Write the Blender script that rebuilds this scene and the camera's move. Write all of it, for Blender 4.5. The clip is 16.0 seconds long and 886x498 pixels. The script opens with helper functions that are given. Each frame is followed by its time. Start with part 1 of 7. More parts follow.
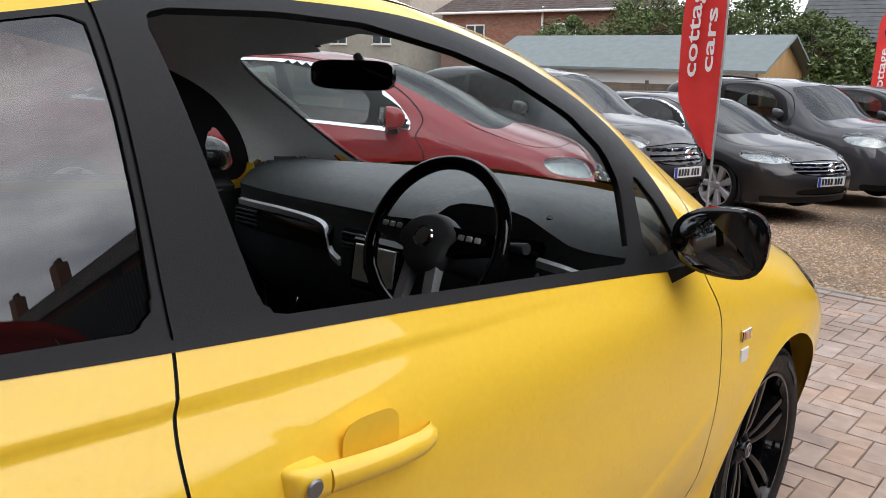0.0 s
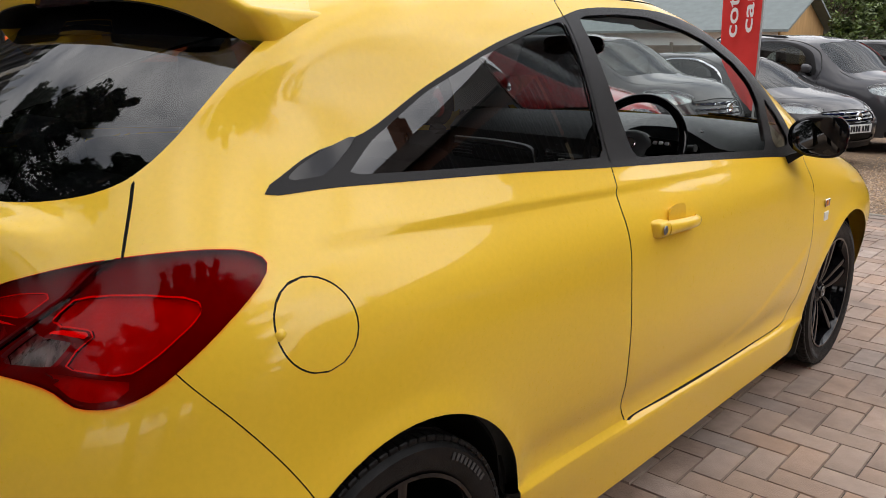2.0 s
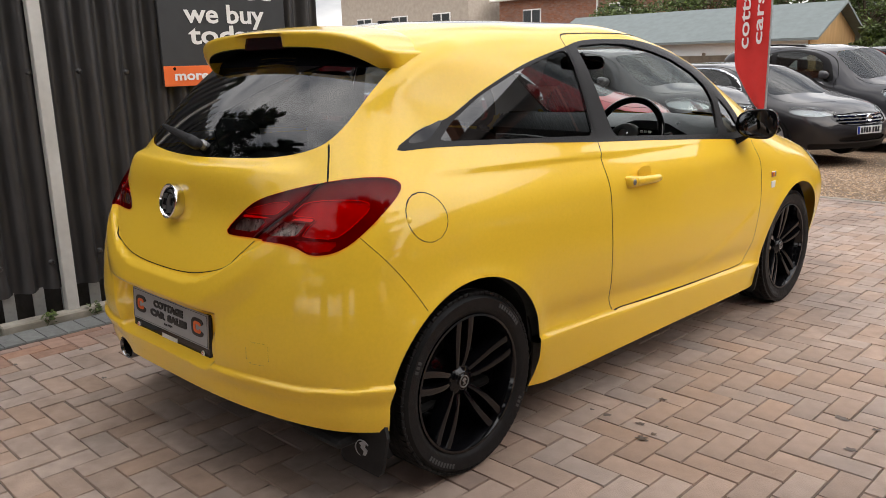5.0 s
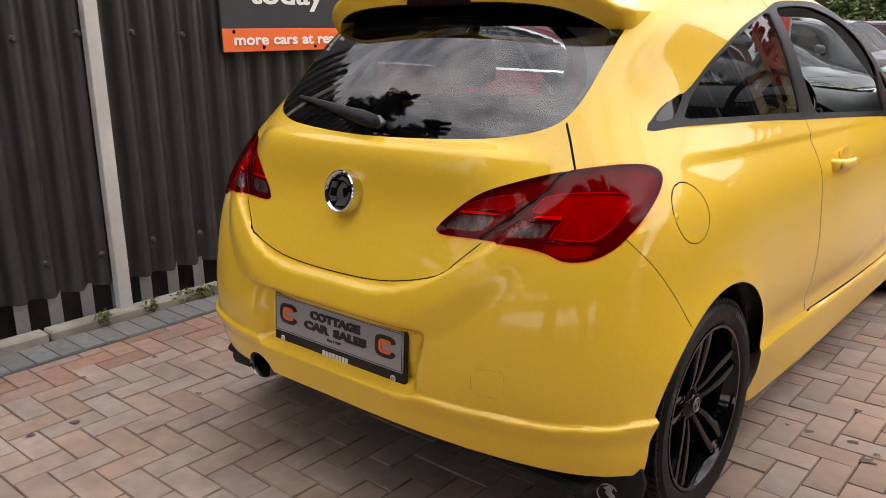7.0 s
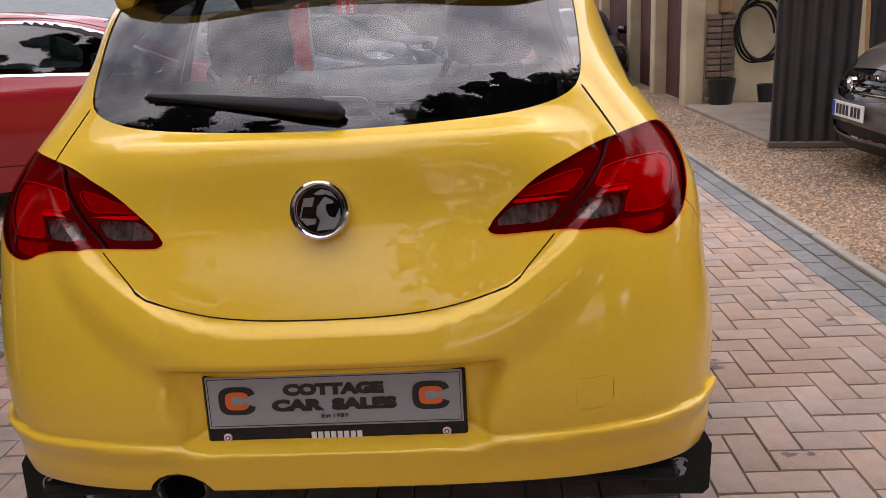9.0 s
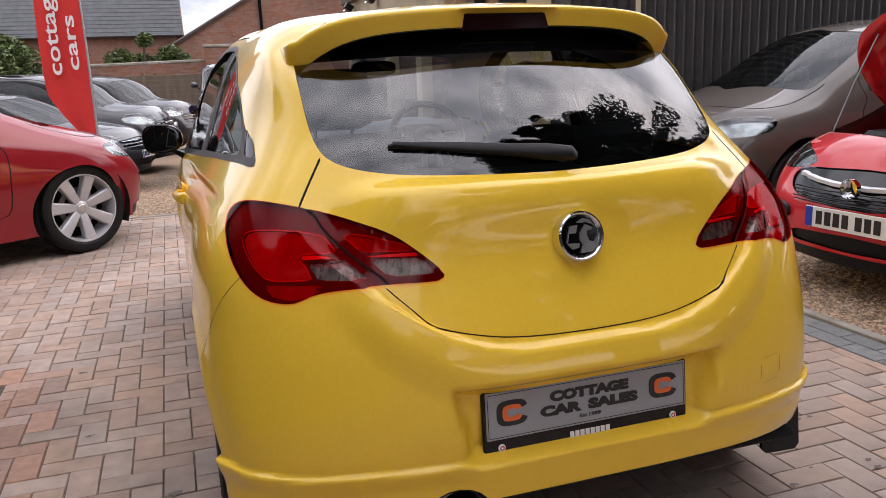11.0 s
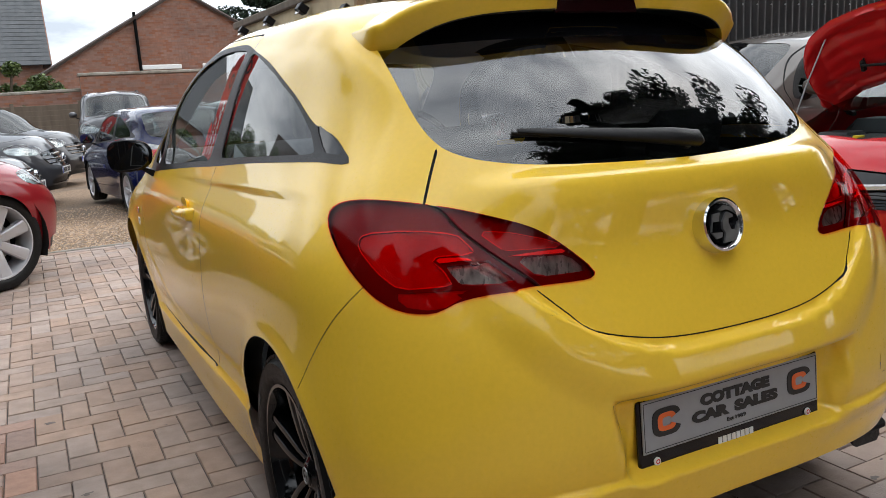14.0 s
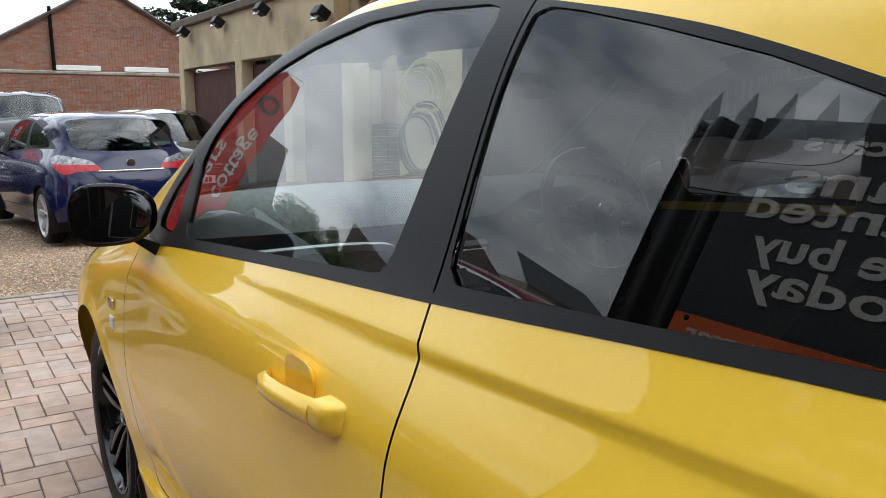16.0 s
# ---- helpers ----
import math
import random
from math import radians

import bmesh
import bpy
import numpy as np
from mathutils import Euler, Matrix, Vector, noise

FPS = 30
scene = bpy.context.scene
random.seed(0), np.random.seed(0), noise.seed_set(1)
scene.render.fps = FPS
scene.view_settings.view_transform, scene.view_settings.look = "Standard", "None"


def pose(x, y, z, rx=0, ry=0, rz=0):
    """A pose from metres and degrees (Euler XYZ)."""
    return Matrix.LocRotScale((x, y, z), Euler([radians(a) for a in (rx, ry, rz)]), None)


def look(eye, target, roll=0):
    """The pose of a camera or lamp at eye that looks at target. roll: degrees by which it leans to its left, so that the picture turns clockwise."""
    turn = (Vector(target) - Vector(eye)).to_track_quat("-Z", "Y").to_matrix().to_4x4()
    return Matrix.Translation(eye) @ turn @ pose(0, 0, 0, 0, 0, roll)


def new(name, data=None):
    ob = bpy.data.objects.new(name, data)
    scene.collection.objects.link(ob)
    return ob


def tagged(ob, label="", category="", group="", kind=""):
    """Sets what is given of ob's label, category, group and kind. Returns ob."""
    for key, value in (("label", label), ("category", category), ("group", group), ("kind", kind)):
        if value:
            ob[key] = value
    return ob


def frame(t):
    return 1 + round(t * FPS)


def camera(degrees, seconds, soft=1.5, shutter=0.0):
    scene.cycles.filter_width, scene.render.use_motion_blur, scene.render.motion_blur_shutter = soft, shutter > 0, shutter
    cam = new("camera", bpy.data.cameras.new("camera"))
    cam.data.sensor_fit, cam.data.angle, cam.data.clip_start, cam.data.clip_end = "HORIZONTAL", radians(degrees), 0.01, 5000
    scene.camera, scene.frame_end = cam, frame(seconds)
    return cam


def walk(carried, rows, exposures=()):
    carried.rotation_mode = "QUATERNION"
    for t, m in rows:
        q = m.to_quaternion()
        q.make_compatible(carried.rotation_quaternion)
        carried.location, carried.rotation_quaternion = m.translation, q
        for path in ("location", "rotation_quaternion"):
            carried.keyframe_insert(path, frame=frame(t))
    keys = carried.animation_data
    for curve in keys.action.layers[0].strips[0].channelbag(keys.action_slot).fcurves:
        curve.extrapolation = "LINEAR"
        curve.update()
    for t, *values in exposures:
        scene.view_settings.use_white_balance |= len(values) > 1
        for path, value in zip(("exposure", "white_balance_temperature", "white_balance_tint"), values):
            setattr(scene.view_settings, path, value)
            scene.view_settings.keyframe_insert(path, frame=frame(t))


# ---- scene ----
cam = camera(58.1, 16.0, soft=0.7)
PATH = [
    (0, (1.477, 0.367, 1.298), (0.203, 1.849, 0.874), 2.2),
    (0.5, (1.54, 0.104, 1.305), (0.275, 1.587, 0.861), 0.6),
    (1, (1.555, -0.237, 1.303), (0.298, 1.238, 0.809), 0.3),
    (1.5, (1.672, -0.551, 1.294), (0.376, 0.888, 0.795), -0.6),
    (2, (1.726, -0.898, 1.291), (0.433, 0.546, 0.796), 0.1),
    (2.5, (1.846, -1.174, 1.297), (0.545, 0.273, 0.834), 0.5),
    (3, (2.024, -1.391, 1.299), (0.694, 0.027, 0.833), -0.2),
    (3.2, (2.053, -1.44, 1.291), (0.719, -0.028, 0.818), -0.5),
    (5.3, (2.472, -1.79, 1.316), (1.09, -0.418, 0.858), -1.5),
    (5.5, (2.422, -1.815, 1.316), (1.035, -0.452, 0.849), -1.6),
    (6, (2.158, -1.928, 1.319), (0.813, -0.534, 0.82), -1.8),
    (6.5, (1.906, -1.96, 1.313), (0.62, -0.523, 0.784), -0.9),
    (7, (1.575, -1.954, 1.297), (0.311, -0.497, 0.772), -0.7),
    (7.5, (1.238, -2.016, 1.276), (0.133, -0.431, 0.759), -2.6),
    (8, (0.898, -2.012, 1.25), (0.094, -0.256, 0.732), -4.2),
    (8.5, (0.598, -2.061, 1.259), (0.132, -0.195, 0.712), -3.6),
    (9, (0.309, -2.048, 1.238), (0.214, -0.13, 0.679), -3.2),
    (9.5, (0.052, -1.927, 1.251), (0.196, -0.007, 0.71), -3.3),
    (10, (-0.269, -1.897, 1.272), (0.056, 0.016, 0.788), -2.9),
    (10.2, (-0.395, -1.93, 1.273), (-0.009, -0.024, 0.808), -2.9),
    (12.3, (-1.317, -2.421, 1.268), (-0.464, -0.656, 0.867), -0.6),
    (12.5, (-1.333, -2.437, 1.272), (-0.468, -0.677, 0.88), -0.5),
    (13, (-1.335, -2.378, 1.261), (-0.459, -0.62, 0.885), 0.0),
    (13.5, (-1.318, -2.097, 1.217), (-0.429, -0.345, 0.837), -1.5),
    (14, (-1.281, -1.764, 1.198), (-0.391, -0.015, 0.812), -3.2),
    (14.5, (-1.237, -1.357, 1.219), (-0.393, 0.415, 0.839), -2.2),
    (15, (-1.239, -0.875, 1.242), (-0.345, 0.884, 0.915), -1.7),
    (15.5, (-1.201, -0.39, 1.226), (-0.263, 1.353, 0.942), -1.7),
    (16, (-1.241, 0.023, 1.227), (-0.161, 1.672, 0.887), 0.0),
]
walk(cam, [(t, look(eye, target, roll)) for t, eye, target, roll in PATH],
     ((0, 0.14, 6400, 12), (0.5, -0.04, 6450, 12), (1, -0.12, 6550, 13), (1.5, -0.17, 6700, 12), (2, -0.02, 6750, 13), (3, 0.07, 6850, 14), (5.5, 0.20, 6900, 13),
      (7, 0.31, 6950, 17), (7.5, 0.31, 6900, 18), (9, 0.21, 6750, 23), (10, 0.21, 6650, 25), (12.5, 0.34, 6450, 9), (13.5, 0.31, 6400, 9), (14, 0.22, 6350, 9), (15, 0.09, 6350, 9), (15.5, -0.10, 6250, 7), (16, 0.30, 6250, 7)))

# ---- light ----
world = bpy.data.worlds.new("overcast_sky")
scene.world = world
world.use_nodes = True
wt = world.node_tree
for n in list(wt.nodes):
    wt.nodes.remove(n)
SUN_UP, SUN_TURN = 45.0, 95.0


def wnode(kind, **inputs):
    n = wt.nodes.new(kind)
    for k, v in inputs.items():
        n.inputs[k.replace("_", " ")].default_value = v
    return n


sky = wt.nodes.new("ShaderNodeTexSky")
sky.sky_type, sky.sun_disc = "NISHITA", False
sky.sun_elevation, sky.sun_rotation = radians(SUN_UP), radians(SUN_TURN)
sky.dust_density = 3.0
coord = wt.nodes.new("ShaderNodeTexCoord")
stretch = wt.nodes.new("ShaderNodeMapping")
stretch.inputs["Scale"].default_value = (1.0, 1.0, 2.6)
clouds = wnode("ShaderNodeTexNoise", Scale=2.7, Detail=7.0, Roughness=0.55)
ramp = wt.nodes.new("ShaderNodeValToRGB")
ramp.color_ramp.elements[0].position, ramp.color_ramp.elements[0].color = 0.36, (0.33, 0.36, 0.41, 1)
ramp.color_ramp.elements[1].position, ramp.color_ramp.elements[1].color = 0.63, (1.16, 1.18, 1.19, 1)
dim = wt.nodes.new("ShaderNodeVectorMath")
dim.operation = "SCALE"
dim.inputs["Scale"].default_value = 0.10
cover = wt.nodes.new("ShaderNodeMix")
cover.data_type = "RGBA"
cover.inputs["Factor"].default_value = 0.86
split = wt.nodes.new("ShaderNodeSeparateXYZ")
climb = wt.nodes.new("ShaderNodeMapRange")
climb.inputs["From Min"].default_value, climb.inputs["From Max"].default_value = 0.0, 1.0
climb.inputs["To Min"].default_value, climb.inputs["To Max"].default_value = 1.36, 2.1
backg = wt.nodes.new("ShaderNodeBackground")
wt.links.new(coord.outputs["Generated"], split.inputs["Vector"])
wt.links.new(split.outputs["Z"], climb.inputs["Value"])
veil = wt.nodes.new("ShaderNodeVectorMath")
veil.operation = "DOT_PRODUCT"
veil.inputs[1].default_value = (0.94, 0.22, 0.26)
glow = wt.nodes.new("ShaderNodeMapRange")
glow.inputs["From Min"].default_value, glow.inputs["From Max"].default_value = -1.0, 1.0
glow.inputs["To Min"].default_value, glow.inputs["To Max"].default_value = 0.62, 1.85
shine = wt.nodes.new("ShaderNodeMath")
shine.operation = "MULTIPLY"
wt.links.new(coord.outputs["Generated"], veil.inputs[0])
wt.links.new(veil.outputs["Value"], glow.inputs["Value"])
wt.links.new(glow.outputs["Result"], shine.inputs[0])
wt.links.new(climb.outputs["Result"], shine.inputs[1])
wt.links.new(shine.outputs["Value"], backg.inputs["Strength"])
wout = wt.nodes.new("ShaderNodeOutputWorld")
wt.links.new(coord.outputs["Generated"], stretch.inputs["Vector"])
wt.links.new(stretch.outputs["Vector"], clouds.inputs["Vector"])
wt.links.new(clouds.outputs["Fac"], ramp.inputs["Fac"])
wt.links.new(sky.outputs["Color"], dim.inputs[0])
wt.links.new(dim.outputs["Vector"], cover.inputs["A"])
wt.links.new(ramp.outputs["Color"], cover.inputs["B"])
wt.links.new(cover.outputs["Result"], backg.inputs["Color"])
wt.links.new(backg.outputs["Background"], wout.inputs["Surface"])
sun = new("sun", bpy.data.lights.new("sun", "SUN"))
sun.data.energy, sun.data.angle, sun.data.color = 0.5, radians(100), (1.0, 0.96, 0.90)
sun.rotation_euler = (radians(90 - SUN_UP), 0, radians(180 - SUN_TURN))


# ---- materials ----
def material(name, base, rough=0.5, metal=0.0, vary=0.0, scale=8.0, bump=0.0, bump_scale=60.0, coat=0.0, spec=0.5,
             second=None, second_scale=2.0, second_at=0.55, jitter=0.0, flake=0.0, stretch_z=1.0, island=0.0):
    """A surface with a base colour, a fine grain, a coarse second tone and a fine relief."""
    m = bpy.data.materials.new(name)
    m.use_nodes = True
    t = m.node_tree
    b = t.nodes["Principled BSDF"]
    b.inputs["Roughness"].default_value, b.inputs["Metallic"].default_value = rough, metal
    b.inputs["Coat Weight"].default_value, b.inputs["Specular IOR Level"].default_value = coat, spec
    b.inputs["Coat Roughness"].default_value = 0.03
    b.inputs["Base Color"].default_value = (*base, 1)
    co = t.nodes.new("ShaderNodeTexCoord")
    mp = t.nodes.new("ShaderNodeMapping")
    mp.inputs["Scale"].default_value = (1, 1, stretch_z)
    t.links.new(co.outputs["Object"], mp.inputs["Vector"])
    colour = None

    def noise_tex(s, detail=5.0):
        n = t.nodes.new("ShaderNodeTexNoise")
        n.inputs["Scale"].default_value, n.inputs["Detail"].default_value = s, detail
        t.links.new(mp.outputs["Vector"], n.inputs["Vector"])
        return n.outputs["Fac"]

    def mix(fac, a, c, kind="MIX"):
        n = t.nodes.new("ShaderNodeMix")
        n.data_type, n.blend_type = "RGBA", kind
        for v, k in ((fac, "Factor"), (a, "A"), (c, "B")):
            if isinstance(v, bpy.types.NodeSocket):
                t.links.new(v, n.inputs[k])
            elif k == "Factor":
                n.inputs[k].default_value = v
            else:
                n.inputs[k].default_value = (*v, 1)
        return n.outputs["Result"]

    def remap(v, a, c, lo=0.0, hi=1.0):
        n = t.nodes.new("ShaderNodeMapRange")
        n.inputs["From Min"].default_value, n.inputs["From Max"].default_value = a, c
        n.inputs["To Min"].default_value, n.inputs["To Max"].default_value = lo, hi
        t.links.new(v, n.inputs["Value"])
        return n.outputs["Result"]

    colour = base
    if second:
        f = remap(noise_tex(second_scale, 6.0), second_at - 0.1, second_at + 0.12)
        colour = mix(f, colour, second)
    if vary:
        f = remap(noise_tex(scale), 0.3, 0.7)
        dark = tuple(c * (1 - vary) for c in base)
        colour = mix(f, mix(1.0, colour, (1 - vary,) * 3, "MULTIPLY") if second else dark, colour)
    if jitter or island:
        src = t.nodes.new("ShaderNodeObjectInfo").outputs["Random"] if jitter else t.nodes.new("ShaderNodeNewGeometry").outputs["Random Per Island"]
        amount = jitter or island
        hv = t.nodes.new("ShaderNodeHueSaturation")
        t.links.new(remap(src, 0, 1, 1 - amount, 1 + amount), hv.inputs["Value"])
        w = t.nodes.new("ShaderNodeTexWhiteNoise")
        w.noise_dimensions = "1D"
        t.links.new(src, w.inputs["W"])
        t.links.new(remap(w.outputs["Value"], 0, 1, 0.78, 1.18), hv.inputs["Saturation"])
        if isinstance(colour, tuple):
            hv.inputs["Color"].default_value = (*colour, 1)
        else:
            t.links.new(colour, hv.inputs["Color"])
        colour = hv.outputs["Color"]
    if not isinstance(colour, tuple):
        t.links.new(colour, b.inputs["Base Color"])
    if vary or second:
        t.links.new(remap(noise_tex(scale * 1.7), 0.3, 0.7, max(rough - 0.06, 0.02), min(rough + 0.08, 1)), b.inputs["Roughness"])
    if bump:
        bp = t.nodes.new("ShaderNodeBump")
        bp.inputs["Strength"].default_value, bp.inputs["Distance"].default_value = min(bump, 1.0), 0.004 * max(bump, 1.0)
        t.links.new(noise_tex(bump_scale), bp.inputs["Height"])
        t.links.new(bp.outputs["Normal"], b.inputs["Normal"])
    return m


def glass(name, tint, ior=1.5, most=1.0):
    """A thin pane: what is behind it shows through its tint, with a clear gloss over it."""
    m = bpy.data.materials.new(name)
    m.use_nodes = True
    t = m.node_tree
    t.nodes.remove(t.nodes["Principled BSDF"])
    clear, shine, mix, tilt, power, lift = (t.nodes.new("ShaderNode" + k) for k in ("BsdfTransparent", "BsdfGlossy", "MixShader", "LayerWeight", "Math", "MapRange"))
    clear.inputs["Color"].default_value = (*tint, 1)
    shine.inputs["Roughness"].default_value = 0.0
    power.operation, power.inputs[1].default_value = "POWER", 4.5
    tilt.inputs["Blend"].default_value = 0.5
    lift.inputs["To Min"].default_value, lift.inputs["To Max"].default_value = 2 * ((ior - 1) / (ior + 1)) ** 2, most
    t.links.new(tilt.outputs["Facing"], power.inputs[0])
    t.links.new(power.outputs["Value"], lift.inputs["Value"])
    t.links.new(lift.outputs["Result"], mix.inputs["Fac"])
    t.links.new(clear.outputs["BSDF"], mix.inputs[1])
    t.links.new(shine.outputs["BSDF"], mix.inputs[2])
    t.links.new(mix.outputs["Shader"], t.nodes["Material Output"].inputs["Surface"])
    return m


def paint(name, base, rough=0.32):
    return material(name, base, rough, coat=0.85, vary=0.04, scale=90.0, spec=0.12)


M = dict(
    yellow=paint("yellow_paint", (0.92, 0.585, 0.045)),
    red=paint("red_paint", (0.54, 0.012, 0.017)),
    dark_red=paint("dark_red_paint", (0.25, 0.010, 0.015)),
    graphite=paint("graphite_paint", (0.024, 0.023, 0.025), 0.35),
    bronze=paint("bronze_grey_paint", (0.095, 0.080, 0.069), 0.35),
    slate=paint("slate_grey_paint", (0.045, 0.045, 0.05), 0.35),
    navy=paint("navy_paint", (0.003, 0.0065, 0.050), 0.25),
    ink=paint("black_paint", (0.008, 0.008, 0.01), 0.2),
    gloss_black=material("gloss_black", (0.004, 0.004, 0.005), 0.06, spec=0.4),
    trim=material("satin_black_trim", (0.0125, 0.0120, 0.0127), 0.40, spec=0.18, vary=0.15, scale=200, bump=0.15, bump_scale=900),
    rubber=material("tyre_rubber", (0.008, 0.008, 0.0085), 0.5, spec=0.25, vary=0.3, scale=30, bump=0.3, bump_scale=300),
    tyre_mark=material("raised_rubber", (0.06, 0.06, 0.062), 0.6),
    plastic=material("grained_plastic", (0.075, 0.080, 0.084), 0.5, vary=0.15, scale=40, bump=0.35, bump_scale=700),
    fabric=material("seat_fabric", (0.022, 0.022, 0.025), 0.9, vary=0.3, scale=120, bump=0.5, bump_scale=500),
    headliner=material("headliner", (0.62, 0.62, 0.61), 0.9, vary=0.1, scale=100),
    dark=material("black_void", (0.006, 0.006, 0.006), 0.9),
    chrome=material("chrome", (0.75, 0.76, 0.78), 0.06, metal=1.0),
    silver=material("satin_silver", (0.62, 0.63, 0.65), 0.35, metal=0.2),
    alloy=material("silver_alloy", (0.50, 0.50, 0.52), 0.35, metal=0.35),
    dark_steel=material("sooty_steel", (0.36, 0.36, 0.365), 0.22, metal=0.9, vary=0.3, scale=30),
    steel=material("dull_steel", (0.30, 0.30, 0.30), 0.4, metal=0.9, vary=0.2, scale=30),
    soot=material("sooty_metal", (0.006, 0.006, 0.006), 0.95, spec=0.1),
    lens_red=material("red_lamp_bowl", (0.52, 0.014, 0.026), 0.3, vary=0.4, scale=22, stretch_z=0.12),
    lens_deep=material("deep_red_lens", (0.17, 0.002, 0.008), 0.06, vary=0.1, scale=25),
    lamp_back=material("lamp_backing", (0.12, 0.006, 0.010), 0.5, vary=0.2, scale=40),
    rim_red=material("bright_bowl_edge", (0.85, 0.08, 0.09), 0.25),
    lens_glow=material("light_guide", (1.0, 0.62, 0.58), 0.3),
    lens_smoke=material("lamp_reflector", (0.50, 0.48, 0.46), 0.3, metal=0.6, vary=0.8, scale=60, stretch_z=0.2),
    brake_dark=material("dark_brake_lens", (0.018, 0.002, 0.004), 0.1),
    red_glass=glass("red_lens_glass", (0.90, 0.012, 0.022), 1.22, 0.22),
    smoke_glass=glass("smoked_lens_glass", (0.66, 0.62, 0.60), 1.22, 0.22),
    lens_clear=material("clear_lens", (0.34, 0.36, 0.38), 0.12, coat=1.0, vary=0.85, scale=22),
    lamp_chrome=material("lamp_reflector_chrome", (0.34, 0.35, 0.37), 0.18, metal=1.0, vary=0.75, scale=16),
    amber=material("amber_lens", (0.70, 0.20, 0.02), 0.15, coat=1.0),
    plate=material("grey_plate", (0.33, 0.34, 0.36), 0.35, vary=0.06, scale=50),
    plate_white=material("white_plate", (0.72, 0.72, 0.70), 0.35, vary=0.04, scale=30),
    plate_yellow=material("yellow_plate", (0.75, 0.55, 0.02), 0.35, vary=0.04, scale=30),
    eu_blue=material("blue_band", (0.01, 0.04, 0.35), 0.4),
    white=material("white_letter", (0.80, 0.80, 0.79), 0.45),
    orange=material("orange_panel", (0.85, 0.16, 0.03), 0.45, vary=0.06, scale=12),
    letter=material("dark_letter", (0.012, 0.012, 0.014), 0.4),
    clear_glass=glass("clear_glass", (0.87, 0.92, 0.90), 1.62),
    car_glass=glass("car_glass", (0.34, 0.40, 0.40), 1.5, 0.55),
    tint_glass=glass("privacy_glass", (0.19, 0.195, 0.20), 1.55),
    rear_tint=glass("rear_screen_glass", (0.40, 0.42, 0.44), 1.58),
    mirror=material("mirror_silver", (0.08, 0.083, 0.086), 0.01, metal=1.0),
    screen=material("display_screen", (0.75, 0.70, 0.60), 0.2, vary=0.2, scale=25, coat=1.0),
)


